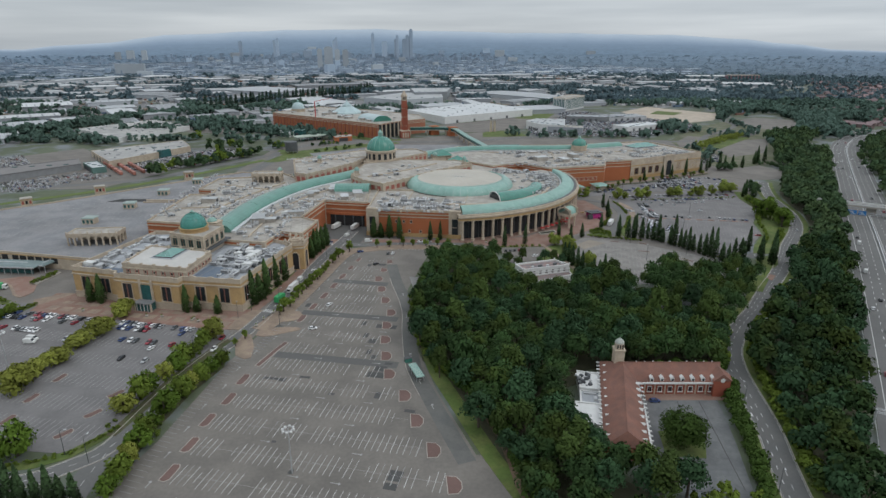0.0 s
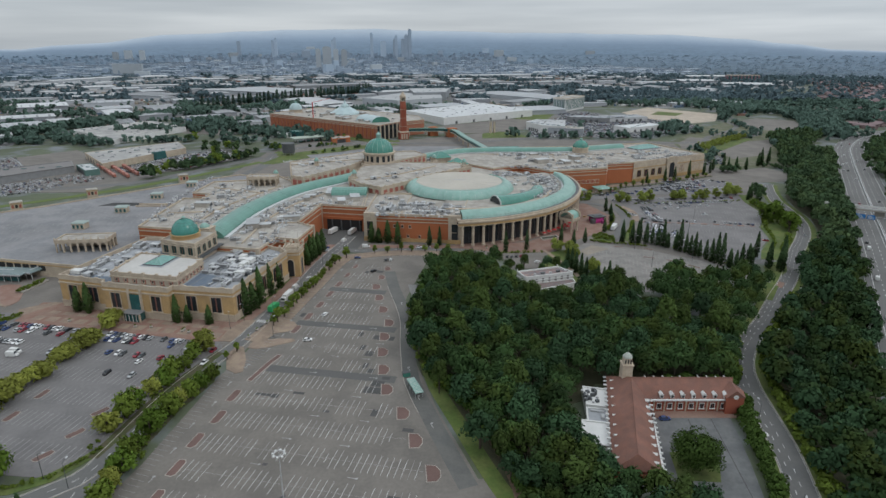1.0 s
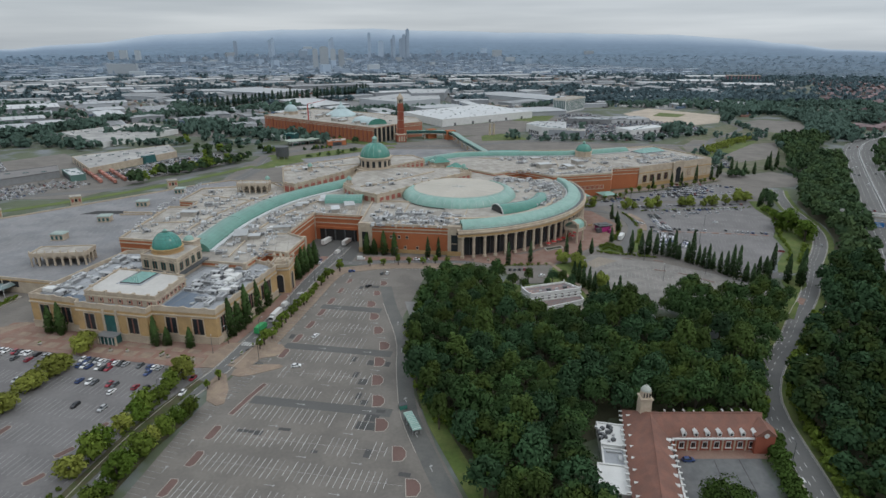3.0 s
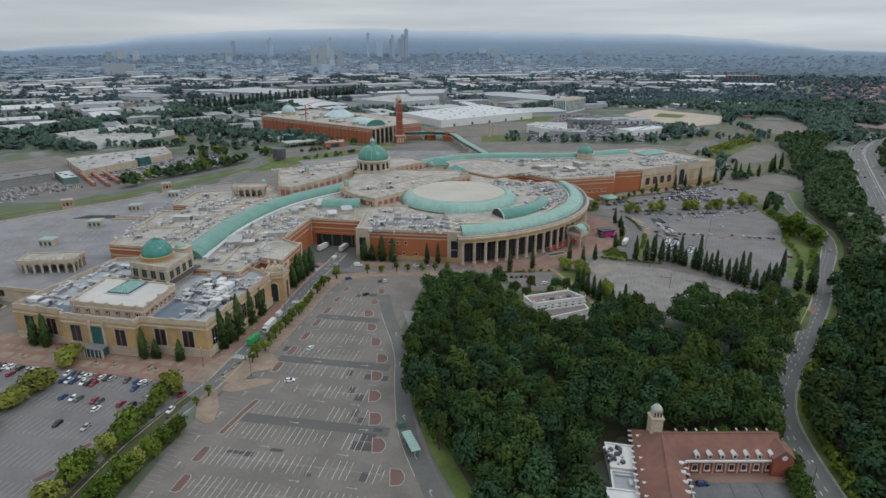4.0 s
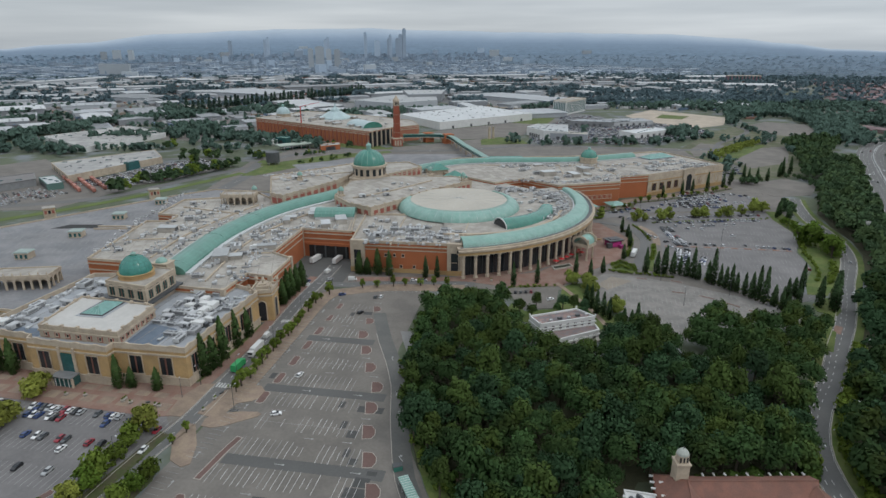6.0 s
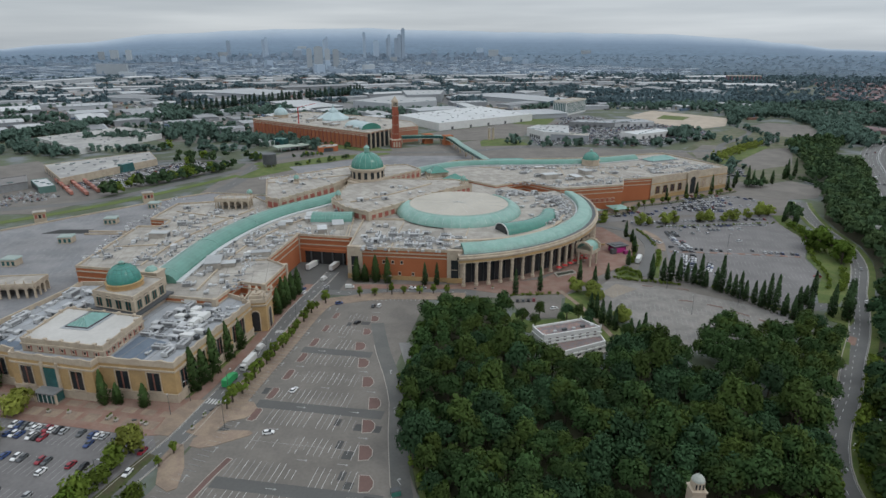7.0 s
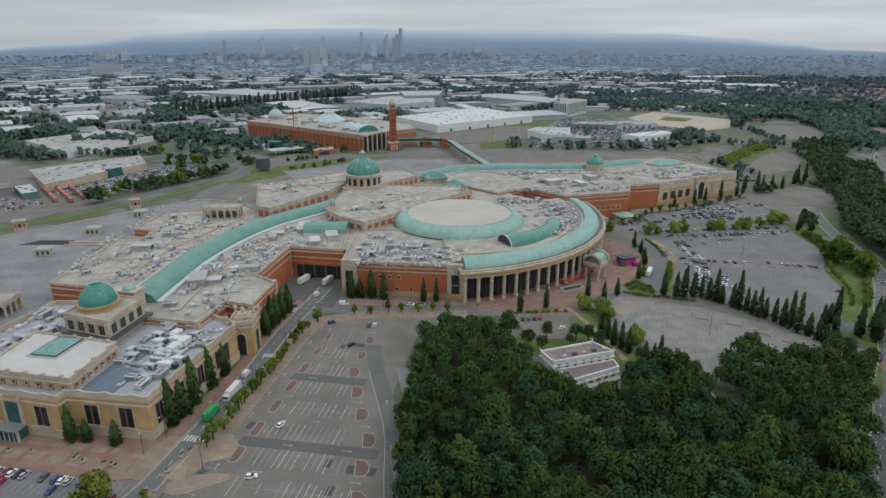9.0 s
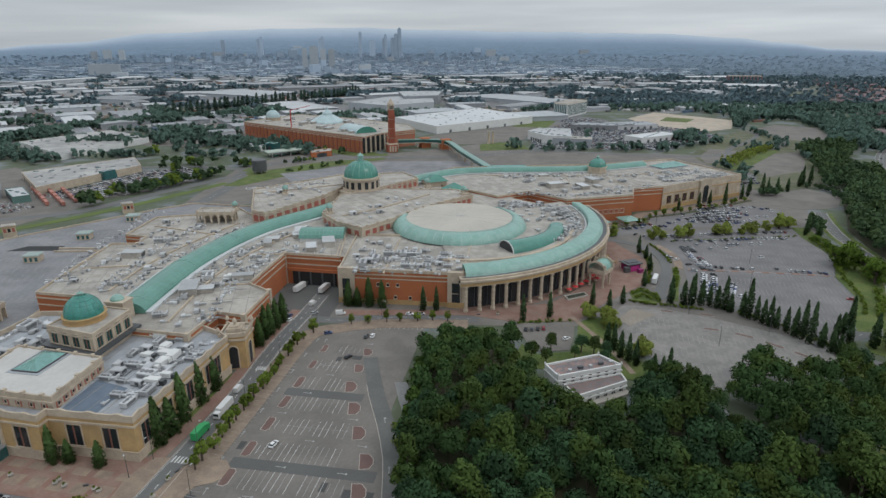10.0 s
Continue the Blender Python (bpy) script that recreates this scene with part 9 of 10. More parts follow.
shed("depot_shed", [(-470, 628), (-418, 682), (-398, 653), (-444, 590)], 7, METAL_MID, surface("brown_grey_sheet_roof", (0.165, 0.155, 0.15), 0.7, 0.2, 0.05, 0.4), "long dark grey depot shed", 4)
for k in range(14):
    row, n = k // 5, k % 5
    x, y = -386 + 10.5 * n + 15 * row, 680 - 12.6 * n - 1.5 * row
    tr = thing("trailer", (x, y), "red lorry trailer in the depot", "trailer", "red trailers")
    part("box", Build().box(x, y, 1, 2.8, 13, 3.0, 0.69), TRAILER_RED, tr)
    part("chassis", Build().box(x, y, 0.3, 2.2, 12, 0.7, 0.69), METAL_DARK, tr)

# petrol station and shops by the roundabout
pf = thing("filling_station", (-192, 877), "filling station with a long pale green canopy", "filling station")
PALE_CANOPY = surface("pale_green_canopy", (0.34, 0.39, 0.33), 0.6, 0.15, 0.1, 0.8)
part("canopy", Build().box(-192, 877, 5.6, 50, 20, 1.1, 0.6), PALE_CANOPY, pf)
part("fascia", Build().box(-192, 877, 5.1, 50.6, 20.6, 0.5, 0.6), METAL_DARK, pf)
for u in (-18, -6, 6, 18):
    for v in (-5, 5):
        part("pillar", Build().box(-192 + u * 0.825 - v * 0.565, 877 + u * 0.565 + v * 0.825, 0, 0.9, 0.9, 5.2, 0.6), METAL, pf)
for u in (-12, 0, 12):
    part("pump_island", Build().box(-192 + u * 0.825, 877 + u * 0.565, 0, 5.0, 1.2, 1.7, 0.6), COPPER_DARK, pf)
shed("shop", [(-258, 914), (-230, 906), (-226, 922), (-254, 932)], 6, WHITE_PAINT, WHITE_ROOF, "small white shop by the roundabout", 2)
shed("shop", [(-230, 920), (-214, 916), (-210, 930), (-226, 935)], 8, GLASS_TEAL, COPPER, "small teal-clad shop by the roundabout", 2)
shed("shop", [(-154, 856), (-131, 870), (-135, 892), (-160, 878)], 6, BRICK, MEMBRANE, "small red restaurant by the roundabout", 2)
bb = thing("advert_drum", (-193, 764), "dark drum-shaped hoarding on the roundabout", "hoarding")
part("drum", Build().lathe([(7.5, 3.0), (7.8, 3.2), (7.8, 14.5), (7.2, 14.8), (0.2, 15)], 24, -193, 764), METAL_DARK, bb)
for k in range(6):
    a = math.pi / 3 * k
    part("post", Build().tube((-193 + 6.5 * math.cos(a), 764 + 6.5 * math.sin(a), 0), (-193 + 6.5 * math.cos(a), 764 + 6.5 * math.sin(a), 3.2), 0.4, 0.4, 6), METAL, bb)
laid("roundabout_grass", Build().lathe([(15, 0.2), (0.1, 0.35)], 24, -193, 764), GRASS, "round grass island under the hoarding", "grass")

# ---- the industrial estate ----
CLEAR = [RET, [(-320, 1020), (60, 830), (200, 1180), (40, 1360), (-140, 1130), (-240, 1180)], [(-215, 1350), (40, 1350), (40, 1730), (-215, 1730)], [(110, 900), (560, 880), (600, 1360), (220, 1400)], [(-640, 680), (-190, 540), (-190, 900), (-400, 1110), (-640, 1040)], [(-560, 1300), (-180, 1780), (-240, 1960), (-600, 1400)], [(-330, 850), (-100, 820), (-100, 1000), (-300, 1040)]]
wt = Build().prism([(-0.5, -0.5), (0.5, -0.5), (0.5, 0.5), (-0.5, 0.5)], 0, 0.86).mesh("wall", SHED_WALL)
rb = Build()
rb.face([(-0.52, -0.52, 0.84), (0.52, -0.52, 0.84), (0.52, 0, 1.0), (-0.52, 0, 1.0)]).face([(-0.52, 0, 1.0), (0.52, 0, 1.0), (0.52, 0.52, 0.84), (-0.52, 0.52, 0.84)])
rb.face([(0.52, -0.52, 0.84), (0.52, 0.52, 0.84), (0.52, 0, 1.0)]).face([(-0.52, 0.52, 0.84), (-0.52, -0.52, 0.84), (-0.52, 0, 1.0)])
rt_pale, rt_grey = rb.mesh("roof", WHITE_ROOF), rb.mesh("roof", SHED_ROOF)
strips = Build()
for k in range(6):
    u = -0.42 + 0.168 * k
    strips.face([(u, -0.45, 0.866), (u + 0.03, -0.45, 0.866), (u + 0.03, -0.08, 0.993), (u, -0.08, 0.993)])
strip_me = strips.mesh("rooflight_strip", SHED_ROOF)
R = random.Random(2024)
got = []


def warehouse(x, y, w, d, h, turn, pale, lights):
    got.append((x, y, (w + d) * 0.36))
    t = thing("warehouse", (x, y, 0), "pale-roofed warehouse on the industrial estate" if pale else "grey-roofed warehouse on the industrial estate", "warehouse", "estate warehouses", turn=turn)
    t.scale = (w, d, h)
    for nm, me in (("wall", wt), ("roof", rt_pale if pale else rt_grey)) + ((("rooflight_strip", strip_me),) if lights else ()):
        o = new(nm, me)
        o.parent = t
        if nm == "rooflight_strip":
            tagged(o, kind="stuff")


for x, y, w, d, h, turn, pale in ((930, 2300, 130, 120, 12, 0.0, True), (1030, 2090, 160, 120, 12, -0.3, True), (1240, 2260, 150, 70, 10, -0.5, True), (1110, 2560, 240, 90, 16, 0.1, True), (655, 1420, 70, 60, 11, -0.8, True), (635, 1540, 75, 45, 9, -0.9, False), (265, 2720, 330, 90, 13, 0.35, False), (420, 3010, 200, 60, 12, 0.1, True), (230, 1600, 290, 110, 11, -0.86, False), (-1360, 2380, 320, 60, 14, 1.3, True), (-860, 1330, 90, 110, 12, 0.6, True), (-755, 1640, 150, 90, 11, -0.4, False), (-495, 1790, 200, 150, 12, -0.5, False), (-950, 2040, 160, 60, 10, 0.3, True), (-375, 2060, 240, 80, 11, 0.5, False), (190, 1480, 120, 40, 8, 0.8, False), (-630, 1840, 130, 70, 10, 0.2, True), (-1010, 1680, 120, 80, 10, 0.5, False)):
    warehouse(x, y, w, d, h, turn, pale, y < 1600)
tries = 0
while len(got) < 245 and tries < 20000:
    tries += 1
    y = 760 + 2080 * R.random() ** 0.8
    x = R.uniform(-0.86, 0.44) * y
    if y < 1000 and x > -250 or y > 2300 and R.random() < 0.4:
        continue
    w, d = R.choice((40, 60, 85, 120, 170)) * R.uniform(0.8, 1.2), R.choice((30, 44, 60, 85)) * R.uniform(0.8, 1.2)
    reach = (w + d) * 0.36
    if any(inside(c, x, y) for c in CLEAR) or any(math.dist((x, y), (a, e)) < (reach + r) * 0.92 for a, e, r in got) or math.hypot(x, y - 60) > 2840:
        continue
    warehouse(x, y, w, d, R.uniform(6, 12), (0.62 if x < 0 else 0.25) + R.choice((0, 0, math.pi / 2)) + R.uniform(-0.1, 0.1), R.random() < 0.42, y < 1500)
laid("bare_lot", Build().prism([(-718, 1067), (-555, 1017), (-500, 1200), (-548, 1259), (-682, 1313)], 0, 0.16), surface("brown_lot", (0.19, 0.165, 0.145), 0.95, 0.25, 0.02, 0.2), "brown-grey empty lot behind trees", "yard")
yard = Build()
for x, y, r in got:
    yard.box(x + R.uniform(-12, 12), y + R.uniform(-12, 12), 0, r * R.uniform(2.2, 3.2), r * R.uniform(2.0, 2.8), 0.1 + 0.05 * R.random(), 0.5)
laid("estate_yards", yard, surface("pale_yard", (0.17, 0.17, 0.17), 0.9, 0.25, 0.02, 0.2, island=0.5), "grey yards between the warehouses", "yard", "stuff")

# ---- distant trees, cars and houses ----
def belt(pts, wide, per, lo, hi):
    out = []
    for p, q in zip(pts, pts[1:]):
        n = int(math.dist(p, q) * per * 1.35)
        for i in range(n):
            t = R.random()
            out.append((p[0] + (q[0] - p[0]) * t + R.gauss(0, wide), p[1] + (q[1] - p[1]) * t + R.gauss(0, wide), R.uniform(lo, hi)))
    return out


spots = []
for k in range(300):
    y = 900 + 2000 * R.random()
    x = y * R.uniform(-0.85, 0.5)
    a = R.choice((0.62, 0.2, 0.62 - math.pi / 2, 0.0)) + R.uniform(-0.2, 0.2)
    n = R.uniform(40, 190)
    spots += belt([(x, y), (x + math.cos(a) * n, y + math.sin(a) * n)], R.uniform(4, 13), 0.22, 0.7, 1.25)
for x, y, r in got:
    for k in range(3):
        a = R.random() * 6.28
        spots.append((x + math.cos(a) * r * R.uniform(1.1, 1.5), y + math.sin(a) * r * R.uniform(1.1, 1.5), R.uniform(0.6, 1.0)))
spots = [(x, y, s) for x, y, s in spots if not any(inside(c, x, y) for c in CLEAR[:4]) and not any(abs(x - a) < r * 0.8 and abs(y - e) < r * 0.8 for a, e, r in got)]
spots += belt([(-720, 850), (-620, 965), (-606, 1035), (-590, 1110), (-540, 1180), (-470, 1240), (-394, 1320), (-330, 1400)], 9, 0.45, 0.9, 1.4)
spots += belt([(-600, 860), (-540, 850)], 10, 0.3, 0.9, 1.3)
spots += belt([(-320, 1750), (-120, 1820), (60, 1900), (380, 1900), (520, 1800)], 26, 0.42, 0.9, 1.4)
spots += belt([(350, 1500), (480, 1480), (650, 1370)], 30, 0.7, 0.9, 1.4)
spots += belt([(560, 1650), (700, 1500), (880, 1430), (1000, 1300)], 60, 1.0, 0.9, 1.5)
spots += belt([(575, 1240), (660, 1305), (715, 1235), (650, 1060), (570, 900)], 20, 0.8, 0.8, 1.4)
spots += belt([(690, 1120), (760, 1150), (830, 1180)], 30, 0.9, 0.8, 1.4)
spots += belt([(400, 980), (463, 928), (548, 950)], 6, 0.14, 0.5, 0.8) + belt([(450, 825), (475, 880)], 5, 0.2, 0.5, 0.9) + belt([(410, 900), (455, 915), (500, 980), (515, 1090)], 6, 0.16, 0.5, 0.9)
main_row = belt([(-241, 819), (-212, 795)], 4, 0.3, 0.6, 0.9) + belt([(-178, 816), (-150, 832)], 3, 0.3, 0.4, 0.6) + belt([(-162, 766), (-134, 788), (-100, 829)], 3, 0.22, 0.35, 0.5) + belt([(-366, 876), (-360, 884)], 3, 0.5, 1.0, 1.3) + belt([(-304, 806), (-274, 820)], 6, 0.24, 0.9, 1.2) + belt([(-205, 946), (-113, 878)], 5, 0.1, 0.5, 0.8) + belt([(-300, 661), (-286, 668), (-268, 694), (-249, 722), (-236, 754)], 3.5, 0.42, 0.8, 1.2) + belt([(-301, 622), (-299, 626)], 2.5, 1.0, 1.1, 1.3) + belt([(-300, 771), (-276, 789)], 6, 0.2, 0.8, 1.1)
spots += belt([(-575, 905), (-515, 850), (-462, 828)], 9, 0.3, 0.8, 1.2) + belt([(-445, 862), (-362, 868)], 5, 0.22, 0.7, 1.0)
spots += belt([(-400, 985), (-330, 940), (-300, 960)], 8, 0.2, 0.7, 1.1)
spots += belt([(-230, 1190), (-130, 1290), (20, 1380)], 10, 0.25, 0.7, 1.1)
spots += belt([(-262, 850), (-300, 880), (-340, 915)], 9, 0.14, 0.8, 1.1)
spots += belt([(130, 905), (300, 900), (410, 980)], 6, 0.12, 0.7, 1.1)
spots += belt([(366, 985), (384, 1010)], 8, 0.9, 1.0, 1.5)
spots += belt([(500, 1110), (560, 1230)], 8, 0.2, 0.7, 1.1)
spots += belt([(300, 690), (345, 760), (320, 790)], 6, 0.12, 0.6, 0.9)
spots += belt([(700, 1500), (1200, 1800), (1900, 2500)], 260, 0.4, 0.9, 1.5)
spots += belt([(900, 1150), (1300, 1500), (1900, 1900)], 150, 0.42, 0.7, 1.1)
spots += belt([(-900, 1100), (-1300, 1500), (-2000, 2300)], 120, 0.3, 0.8, 1.3)
spots += belt([(700, 2700), (1200, 2500), (1800, 2200)], 150, 0.5, 0.9, 1.4)
OPEN = [[(521, 1100), (593, 1162), (644, 1125), (604, 1021), (554, 953), (524, 1000)], [(320, 811), (334, 860), (372, 916), (401, 893), (343, 811)], [(353, 734), (356, 784), (418, 866), (475, 887), (450, 830), (413, 766)], [(369, 1264), (456, 1371), (554, 1231), (497, 1117), (440, 1082), (370, 1150)]]
spots = [q for q in spots if not any(inside(o, q[0], q[1]) for o in OPEN)]
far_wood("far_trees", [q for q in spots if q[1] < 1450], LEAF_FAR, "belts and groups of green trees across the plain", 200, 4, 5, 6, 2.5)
far_wood("main_road_trees", [q for k, q in enumerate(main_row) if k % 5], LEAF_BANK, "green trees beside the main road", 205, 4, 9, 11, 1.25)
far_wood("main_road_trees", main_row[::5], LEAF_BRIGHT, "lighter green trees beside the main road", 206, 4, 9, 11, 1.25)
far_wood("distant_trees", [q for q in spots if q[1] >= 1450], LEAF_DIST, "belts of trees far across the plain, blue haze in their colour", 210, 4, 3, 4, 3.8)
MWR = [(p[0] + q[0] * 34, p[1] + q[1] * 34) for p, q in zip(MW, normals(MW))]
near = belt([p for p in MWR if 230 < p[1] < 1000], 8, 0.42, 0.8, 1.2)
near += spots_in([(386, 664), (420, 712), (455, 775), (520, 850), (560, 905), (520, 930), (470, 880), (450, 810), (404, 730), (382, 690)], 9, 0.9, 1.5, 8)
near += belt([(366, 686), (379, 662), (366, 636)], 2, 0.5, 0.35, 0.5) + belt([(284, 540), (290, 552)], 3, 0.4, 0.7, 0.9) + belt([(300, 650), (326, 656)], 3, 0.3, 0.6, 0.8)
laid("car_park_oval", Build().prism([(298, 617), (312, 600), (346, 606), (374, 645), (362, 680), (323, 660)], 0, 0.1), ASPHALT, "empty rounded asphalt car park beside the wood", "car park")
far_wood("verge_wood", near, LEAF_BANK, "green wood beside the motorway", 230, 4, 11, 9, 1.35, 4.6, 11.5)
hedge = belt([(339, 800), (392, 860), (448, 914)], 4, 1.2, 0.45, 0.6) + belt([(-225, 592), (-330, 500)], 1, 0.15, 0.2, 0.3)
far_wood("hedge", hedge, LEAF_LIME, "bright yellow-green hedge bank", 240, 3, 8, 14, 0.9)

pop = tree(300, "tall narrow poplar in a long row", 2.6, 17, 0.5, 10, 24, 0.9, LEAF_POPLAR, True)
pop.name = "poplar_tree"
n_pop = 44
for k in range(n_pop):
    t = k / (n_pop - 1)
    m = Matrix.Translation((-515 + 310 * t + R.uniform(-3, 3), 1335 + 480 * t + R.uniform(-4, 4), 0))
    o = pop if k == 0 else copy_thing(pop, m)
    o.matrix_basis = m
    s = R.uniform(1.1, 1.5)
    o.scale, o["group"] = (1.6 * s, 1.6 * s, s), "poplar row"

ramp_mat = bpy.data.materials.new("mixed_car_paint")
ramp_mat.use_nodes = True
rn, rl = ramp_mat.node_tree.nodes, ramp_mat.node_tree.links
cr = rn.new("ShaderNodeValToRGB")
cr.color_ramp.interpolation = "CONSTANT"
for pos, rgb in ((0.0, (0.66, 0.67, 0.69)), (0.42, (0.03, 0.03, 0.035)), (0.55, (0.36, 0.38, 0.41)), (0.76, (0.05, 0.08, 0.2)), (0.86, (0.26, 0.03, 0.03)), (0.895, (0.12, 0.12, 0.13))):
    el = cr.color_ramp.elements.new(pos)
    el.color = (*rgb, 1)
rl.new(rn.new("ShaderNodeNewGeometry").outputs["Random Per Island"], cr.inputs[0])
rl.new(cr.outputs[0], rn["Principled BSDF"].inputs["Base Color"])
rn["Principled BSDF"].inputs["Roughness"].default_value = 0.3
b = Build()


def small_car(x, y, a):
    c, s = math.cos(a), math.sin(a)
    k = len(b.v)
    for u, w, z in ((-2.1, 0.85, 0.3), (-2.1, 0.85, 0.95), (-1.2, 0.65, 1.45), (0.3, 0.65, 1.45), (1.0, 0.8, 0.95), (2.1, 0.8, 0.7), (2.1, 0.8, 0.3)):
        for v in (-w, w):
            b.v.append((x + u * c - v * s, y + u * s + v * c, z))
    for i in range(6):
        b.f.append((k + 2 * i, k + 2 * i + 1, k + 2 * i + 3, k + 2 * i + 2))
    for v in (0, 1):
        low, high = [k + 2 * i + v for i in (0, 1, 4, 5, 6)], [k + 2 * i + v for i in (1, 2, 3, 4)]
        b.f.append(tuple(low if v else low[::-1]))
        b.f.append(tuple(high if v else high[::-1]))
    b.m.extend([0, 1, 0, 1, 0, 0, 0, 1, 0, 1])


for pts, chance in (([(170, 505), (167, 476), (166, 456)], 0.85), ([(175, 505), (172, 478), (170, 458)], 0.6), ([(163, 453), (155, 434), (147, 414)], 0.95), ([(169, 453), (161, 434), (154, 418)], 0.8), ([(174, 437), (169, 428), (164.6, 420)], 1.0), ([(168, 420), (170, 412)], 1.0), ([(168, 519), (195, 516), (230, 521), (254, 520)], 0.85), ([(172, 509), (196, 507), (236, 511)], 0.45), ([(212, 577), (232, 582), (248, 577)], 0.9), ([(214, 588), (236, 596), (254, 588)], 0.9), ([(218, 601), (240, 607), (258, 602)], 0.85), ([(224, 612), (242, 616), (262, 613)], 0.6), ([(150, 486), (158, 474), (163, 460)], 0.5), ([(149, 423), (156, 428), (163, 441)], 0.8), ([(170, 466), (186, 461), (212, 457), (238, 451)], 0.5), ([(182, 500), (205, 497), (214, 480)], 0.2), ([(160, 460), (154, 446)], 0.3), ([(196, 470), (206, 462), (236, 452)], 0.16), ([(166, 528), (215, 533), (262, 536)], 0.6), ([(140, 540), (150, 530), (164, 524)], 0.35), ([(226, 408), (236, 440)], 0.12)):
    line = curve(pts, 1) if len(pts) > 2 else [(pts[0][0] + (pts[1][0] - pts[0][0]) * t / 16, pts[0][1] + (pts[1][1] - pts[0][1]) * t / 16) for t in range(17)]
    run = 0.0
    for p, q in zip(line, line[1:]):
        run += math.dist(p, q)
        if run > 2.6:
            run = 0.0
            if R.random() < chance:
                a = math.atan2(q[1] - p[1], q[0] - p[0])
                small_car(q[0], q[1], a + math.pi / 2 + R.uniform(-0.05, 0.05))
for poly, chance, turn, gx, gy in ((offset(LOT_G, -2), 0.10, 0.2, 2.6, 7.0), ([(203, 577), (235, 600), (254, 590), (242, 560), (212, 560)], 0.75, 0.2, 2.6, 6.4), ([(140, 540), (180, 552), (184, 560), (130, 556)], 0.3, 0.2, 2.6, 6.4), ([(135, 915), (300, 905), (425, 1010), (435, 1085), (350, 1195), (235, 1185), (150, 1050)], 0.62, 0.35, 3.0, 6.4), ([(-364, 668), (-330, 642), (-290, 668), (-242, 752), (-292, 796), (-324, 766)], 0.62, 1.17, 2.8, 7.2), ([(-452, 570), (-400, 543), (-376, 570), (-426, 600)], 0.8, 0.7, 2.7, 6.6), ([(-560, 720), (-496, 655), (-470, 680), (-530, 750)], 0.7, 0.7, 2.7, 6.6), ([(-430, 590), (-380, 572), (-345, 620), (-392, 640)], 0.7, 0.7, 2.7, 6.6), ([(-400, 665), (-330, 650), (-312, 640), (-392, 700)], 0.25, 0.7, 3.0, 8.4), ([(230, 1180), (320, 1200), (300, 1260), (230, 1240)], 0.5, 0.4, 3.0, 6.5), ([(280, 690), (322, 690), (340, 740), (300, 745)], 0.5, 0.6, 3.0, 7.0), ([(-380, 1180), (-300, 1130), (-250, 1190), (-330, 1240)], 0.3, 0.6, 3.0, 7.0)):
    x0, x1, y0, y1 = min(p[0] for p in poly), max(p[0] for p in poly), min(p[1] for p in poly), max(p[1] for p in poly)
    c, s = math.cos(turn), math.sin(turn)
    for i in range(-60, 90):
        for j in range(-60, 60):
            x, y = (x0 + x1) / 2 + i * gx * c - j * gy * s, (y0 + y1) / 2 + i * gx * s + j * gy * c
            if inside(poly, x, y) and R.random() < chance:
                small_car(x, y, turn + math.pi / 2)
tagged(part("distant_cars", b, [ramp_mat, GLASS_DARK]), "crowded rows of parked cars far off", "cars", kind="stuff")

clutter_mat = bpy.data.materials.new("mixed_cladding")
clutter_mat.use_nodes = True
cn, cl = clutter_mat.node_tree.nodes, clutter_mat.node_tree.links
cc = cn.new("ShaderNodeValToRGB")
cc.color_ramp.interpolation = "CONSTANT"
for pos, rgb in ((0.0, (0.42, 0.42, 0.41)), (0.2, (0.24, 0.24, 0.24)), (0.42, (0.10, 0.10, 0.105)), (0.58, (0.28, 0.24, 0.19)), (0.72, (0.19, 0.10, 0.075)), (0.82, (0.10, 0.15, 0.22)), (0.90, (0.55, 0.55, 0.54))):
    el = cc.color_ramp.elements.new(pos)
    el.color = (*rgb, 1)
cl.new(cn.new("ShaderNodeNewGeometry").outputs["Random Per Island"], cc.inputs[0])
cl.new(cc.outputs[0], cn["Principled BSDF"].inputs["Base Color"])
cn["Principled BSDF"].inputs["Roughness"].default_value = 0.7
b = Build()
for k in range(5200):
    y = 620 + 2200 * R.random() ** 0.9
    x = y * R.uniform(-0.86, 0.5)
    if math.hypot(x, y - 60) > 2840 or y < 1000 and x > -300 or any(inside(c, x, y) for c in CLEAR[:5]) or y < 850 and R.random() < 0.5:
        continue
    if any(abs(x - a) < r * 0.75 and abs(y - e) < r * 0.75 for a, e, r in got):
        continue
    g = 1 + (y - 600) / 2200
    b.box(x, y, 0, R.choice((3, 6, 9, 14, 22)) * g, R.choice((2.5, 4, 8)) * g, R.uniform(2.5, 5.5), R.choice((0.62, 0.25, 2.19)))
roofs = Build()
for poly, h, n in (([(3, 1062), (175, 1196), (90, 1345), (-70, 1185)], 12.0, 46), ([(-570, 945), (-456, 845), (-410, 982), (-504, 1062)], 7.0, 30), ([(-434, 738), (-374, 666), (-326, 774), (-357, 825)], 7.0, 30), ([(138, 1006), (155, 960), (190, 948), (206, 1030), (160, 1040)], 12.0, 14), ([(225, 1110), (289, 1095), (330, 1110), (250, 1145)], 11.0, 10), (RET, 21.0, 60)):
    for k in range(n * 3):
        x, y = R.uniform(min(p[0] for p in poly), max(p[0] for p in poly)), R.uniform(min(p[1] for p in poly), max(p[1] for p in poly))
        if n > 0 and inside(offset(poly, -4), x, y):
            n -= 1
            roofs.box(x, y, h, R.choice((1.2, 1.8, 2.5, 4)), R.choice((1.0, 1.5, 2)), R.uniform(0.5, 1.2), 0.4)
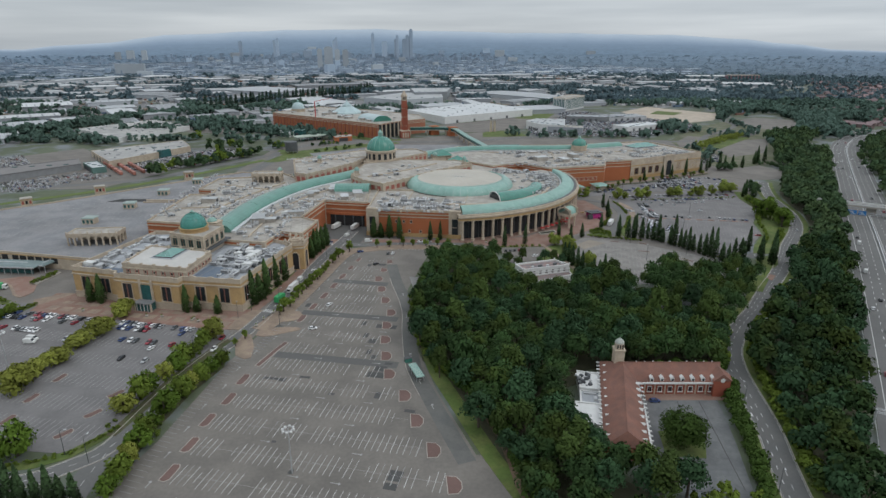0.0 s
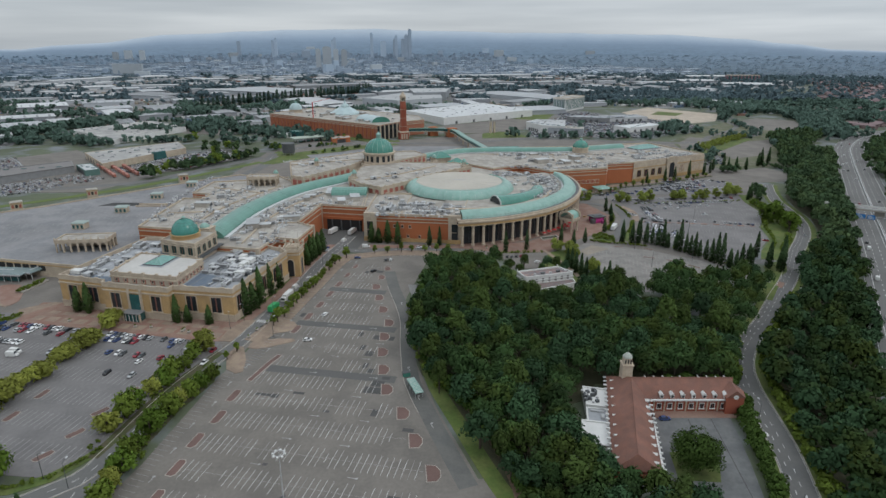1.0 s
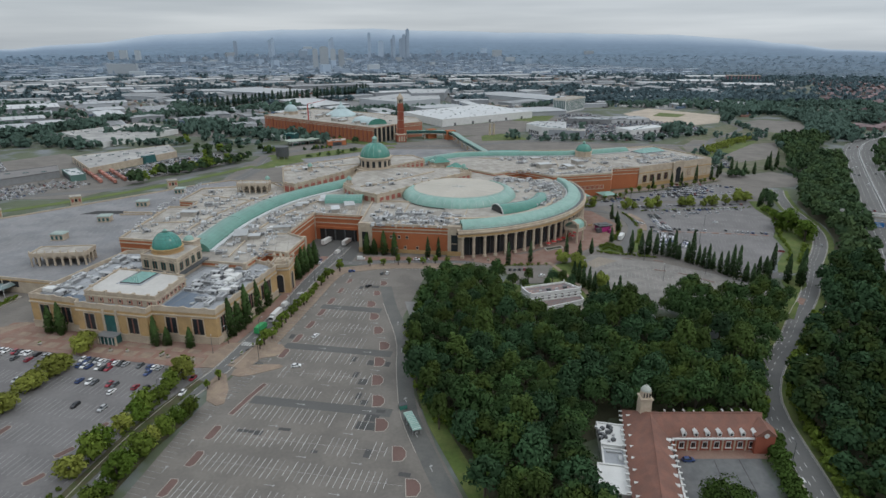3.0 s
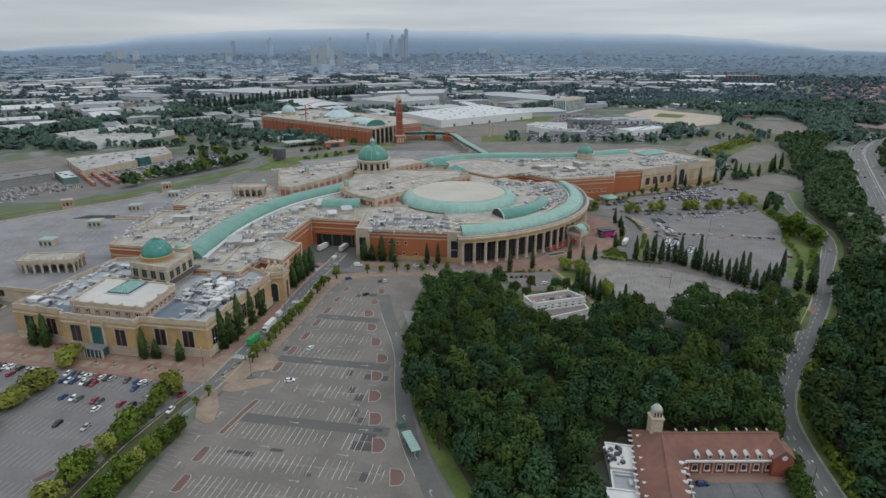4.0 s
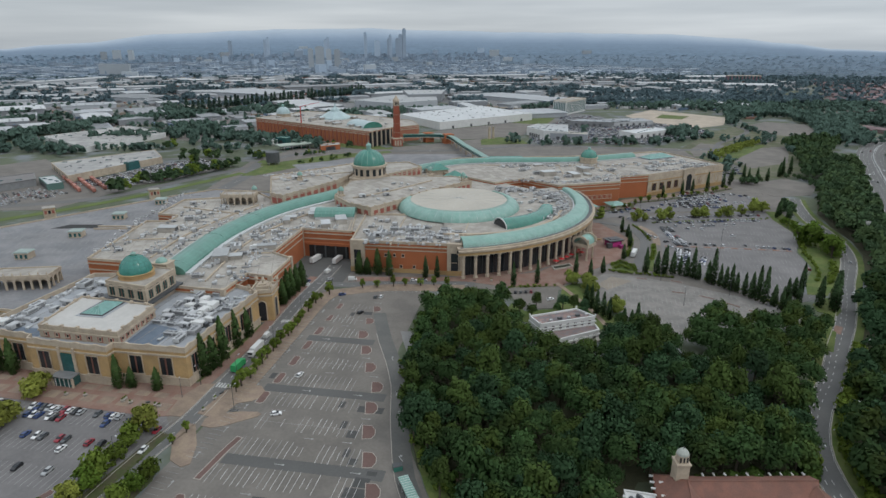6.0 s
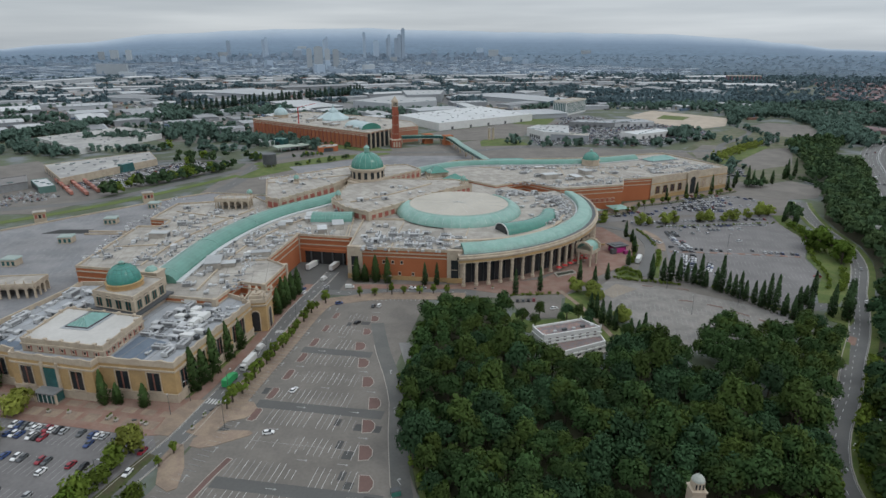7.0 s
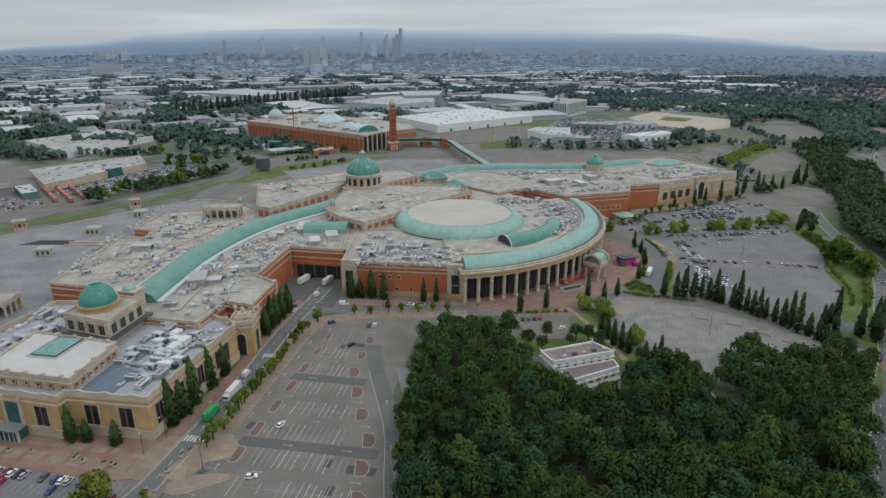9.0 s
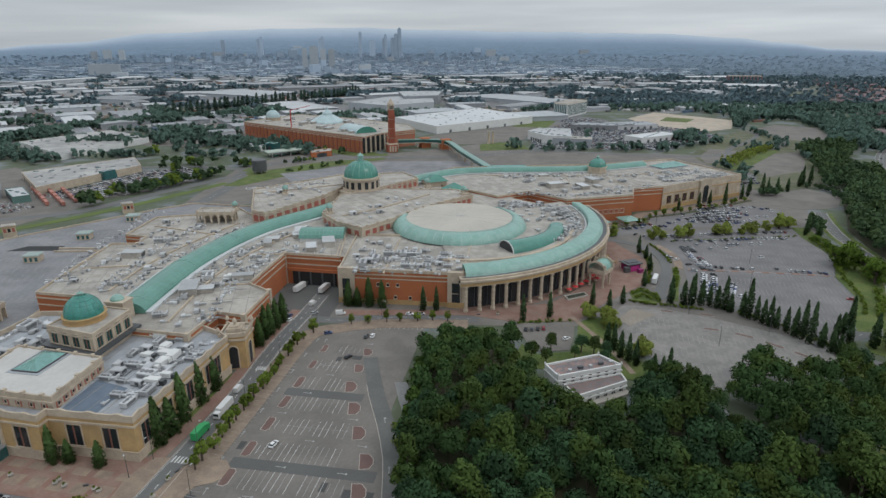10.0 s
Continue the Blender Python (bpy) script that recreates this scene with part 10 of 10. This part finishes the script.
tagged(part("far_roof_plant", roofs, METAL_MID), "small grey plant on the far sheds' roofs", "roof plant", kind="stuff")
tagged(part("estate_clutter", b, clutter_mat), "containers, lorries and small sheds across the estate", "estate clutter", kind="stuff")

b = Build()
for k in range(1300):
    y = R.uniform(1000, 2750)
    x = y * R.uniform(0.52, 0.95) + 150
    if math.hypot(x, y - 60) > 2830 or inside([(600, 900), (900, 1500), (560, 1700), (420, 1000)], x, y):
        continue
    a, w, d, h = R.choice((0.4, 1.97)) + R.uniform(-0.1, 0.1), R.uniform(12, 30), 9, 5.5
    c, s = math.cos(a), math.sin(a)
    b.box(x, y, 0, w, d, h, a, 0)
    q = [(x + u * c - v * s, y + u * s + v * c, h if abs(v) > 1 else h + 3.2) for u, v in ((-w / 2, -d / 2 - 0.4), (w / 2, -d / 2 - 0.4), (w / 2, 0), (-w / 2, 0), (w / 2, d / 2 + 0.4), (-w / 2, d / 2 + 0.4))]
    b.face([q[0], q[1], q[2], q[3]], 1).face([q[3], q[2], q[4], q[5]], 1)
tagged(part("far_houses", b, [HOUSE_WALL, HOUSE_ROOF]), "rows of red-brick houses with tiled roofs far off", "houses", kind="stuff")
laid("far_field", Build().prism([(735, 1215), (792, 1174), (850, 1200), (850, 1290), (796, 1300)], 0, 0.2), GRASS, "bright green playing field among trees", "grass")

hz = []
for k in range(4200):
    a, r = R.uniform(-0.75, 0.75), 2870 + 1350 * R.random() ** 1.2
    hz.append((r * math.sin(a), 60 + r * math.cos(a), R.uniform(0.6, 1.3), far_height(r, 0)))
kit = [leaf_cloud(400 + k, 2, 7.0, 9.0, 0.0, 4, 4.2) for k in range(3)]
# The haze colour is chosen by distance and bearing.
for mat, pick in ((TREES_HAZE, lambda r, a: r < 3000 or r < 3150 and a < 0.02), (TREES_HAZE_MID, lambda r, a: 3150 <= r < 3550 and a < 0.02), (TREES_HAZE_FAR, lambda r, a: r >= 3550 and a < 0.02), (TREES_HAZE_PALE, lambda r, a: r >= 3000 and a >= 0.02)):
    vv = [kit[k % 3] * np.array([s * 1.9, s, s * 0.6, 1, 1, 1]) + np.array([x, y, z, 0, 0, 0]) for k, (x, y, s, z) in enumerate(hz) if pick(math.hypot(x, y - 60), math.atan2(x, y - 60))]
    tagged(new("hazy_woods", quads("hazy_woods", np.concatenate(vv), mat)), "woods on the far plain, haze in their colour and glow", "trees", kind="stuff")

# ---- the city on the horizon ----


def tower_block(x, y, w, d, top, mat, label, turn=0.2):
    base = far_height(math.hypot(x, y - 60), math.atan2(x, y - 60)) - 3
    t = thing("city_tower", (x, y, base), label, "tower", "city skyline")
    part("body", Build().box(x, y, base, w, d, (top - base) * 0.96, turn), mat, t)
    if top - base > 60:
        part("plant_room", Build().box(x, y, base + (top - base) * 0.96, w * 0.6, d * 0.6, (top - base) * 0.04, turn), mat, t)


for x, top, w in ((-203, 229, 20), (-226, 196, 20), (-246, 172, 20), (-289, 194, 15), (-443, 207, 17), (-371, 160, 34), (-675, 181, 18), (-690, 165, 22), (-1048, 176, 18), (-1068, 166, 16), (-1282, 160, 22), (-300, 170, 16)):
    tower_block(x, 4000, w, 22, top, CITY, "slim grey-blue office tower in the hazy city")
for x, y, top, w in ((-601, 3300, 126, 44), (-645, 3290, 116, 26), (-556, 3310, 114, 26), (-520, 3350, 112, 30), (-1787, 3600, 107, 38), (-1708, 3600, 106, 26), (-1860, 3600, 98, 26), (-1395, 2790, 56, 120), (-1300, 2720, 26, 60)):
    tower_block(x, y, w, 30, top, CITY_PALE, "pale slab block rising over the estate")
for k in range(62):
    y = R.uniform(2950, 4300)
    x = R.gauss(-0.11, 0.16) * y
    if math.hypot(x, y - 60) > 4350:
        continue
    z = far_height(math.hypot(x, y - 60), 0)
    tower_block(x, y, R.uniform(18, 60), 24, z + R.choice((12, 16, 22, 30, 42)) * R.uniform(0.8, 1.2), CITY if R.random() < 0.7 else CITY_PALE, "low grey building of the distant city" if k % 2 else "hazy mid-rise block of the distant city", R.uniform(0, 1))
b = Build()
for k in range(4400):
    estate = k % 5 < 2
    r = 2865 + (900 if estate else 1500) * R.random()
    a = R.uniform(-0.75, 0.4) if estate else R.gauss(-0.14, 0.22) if k % 3 else R.uniform(-0.75, 0.75)
    if r > 4250 - 700 * max(0, -0.3 - a) or a > 0.1 and r > (3650 - 900 * a if estate else 3150) or a < -0.36 and R.random() < 0.4:
        continue
    x, y = r * math.sin(a), 60 + r * math.cos(a)
    if estate:
        b.box(x, y, far_height(r, 0) - 2, R.uniform(30, 120), R.uniform(20, 50), 2 + R.uniform(5, 9), R.choice((0.1, -0.15, 0.3, 1.6)), 0, 1)
    else:
        b.box(x, y, far_height(r, 0) - 2, R.uniform(7, 22) * (2 if k % 9 == 0 else 1), R.uniform(8, 16), 2 + R.choice((6, 8, 10, 14, 18)) * R.uniform(0.8, 1.2), R.choice((0.3, 1.87)), 0, 1 if k % 4 == 0 else 0)
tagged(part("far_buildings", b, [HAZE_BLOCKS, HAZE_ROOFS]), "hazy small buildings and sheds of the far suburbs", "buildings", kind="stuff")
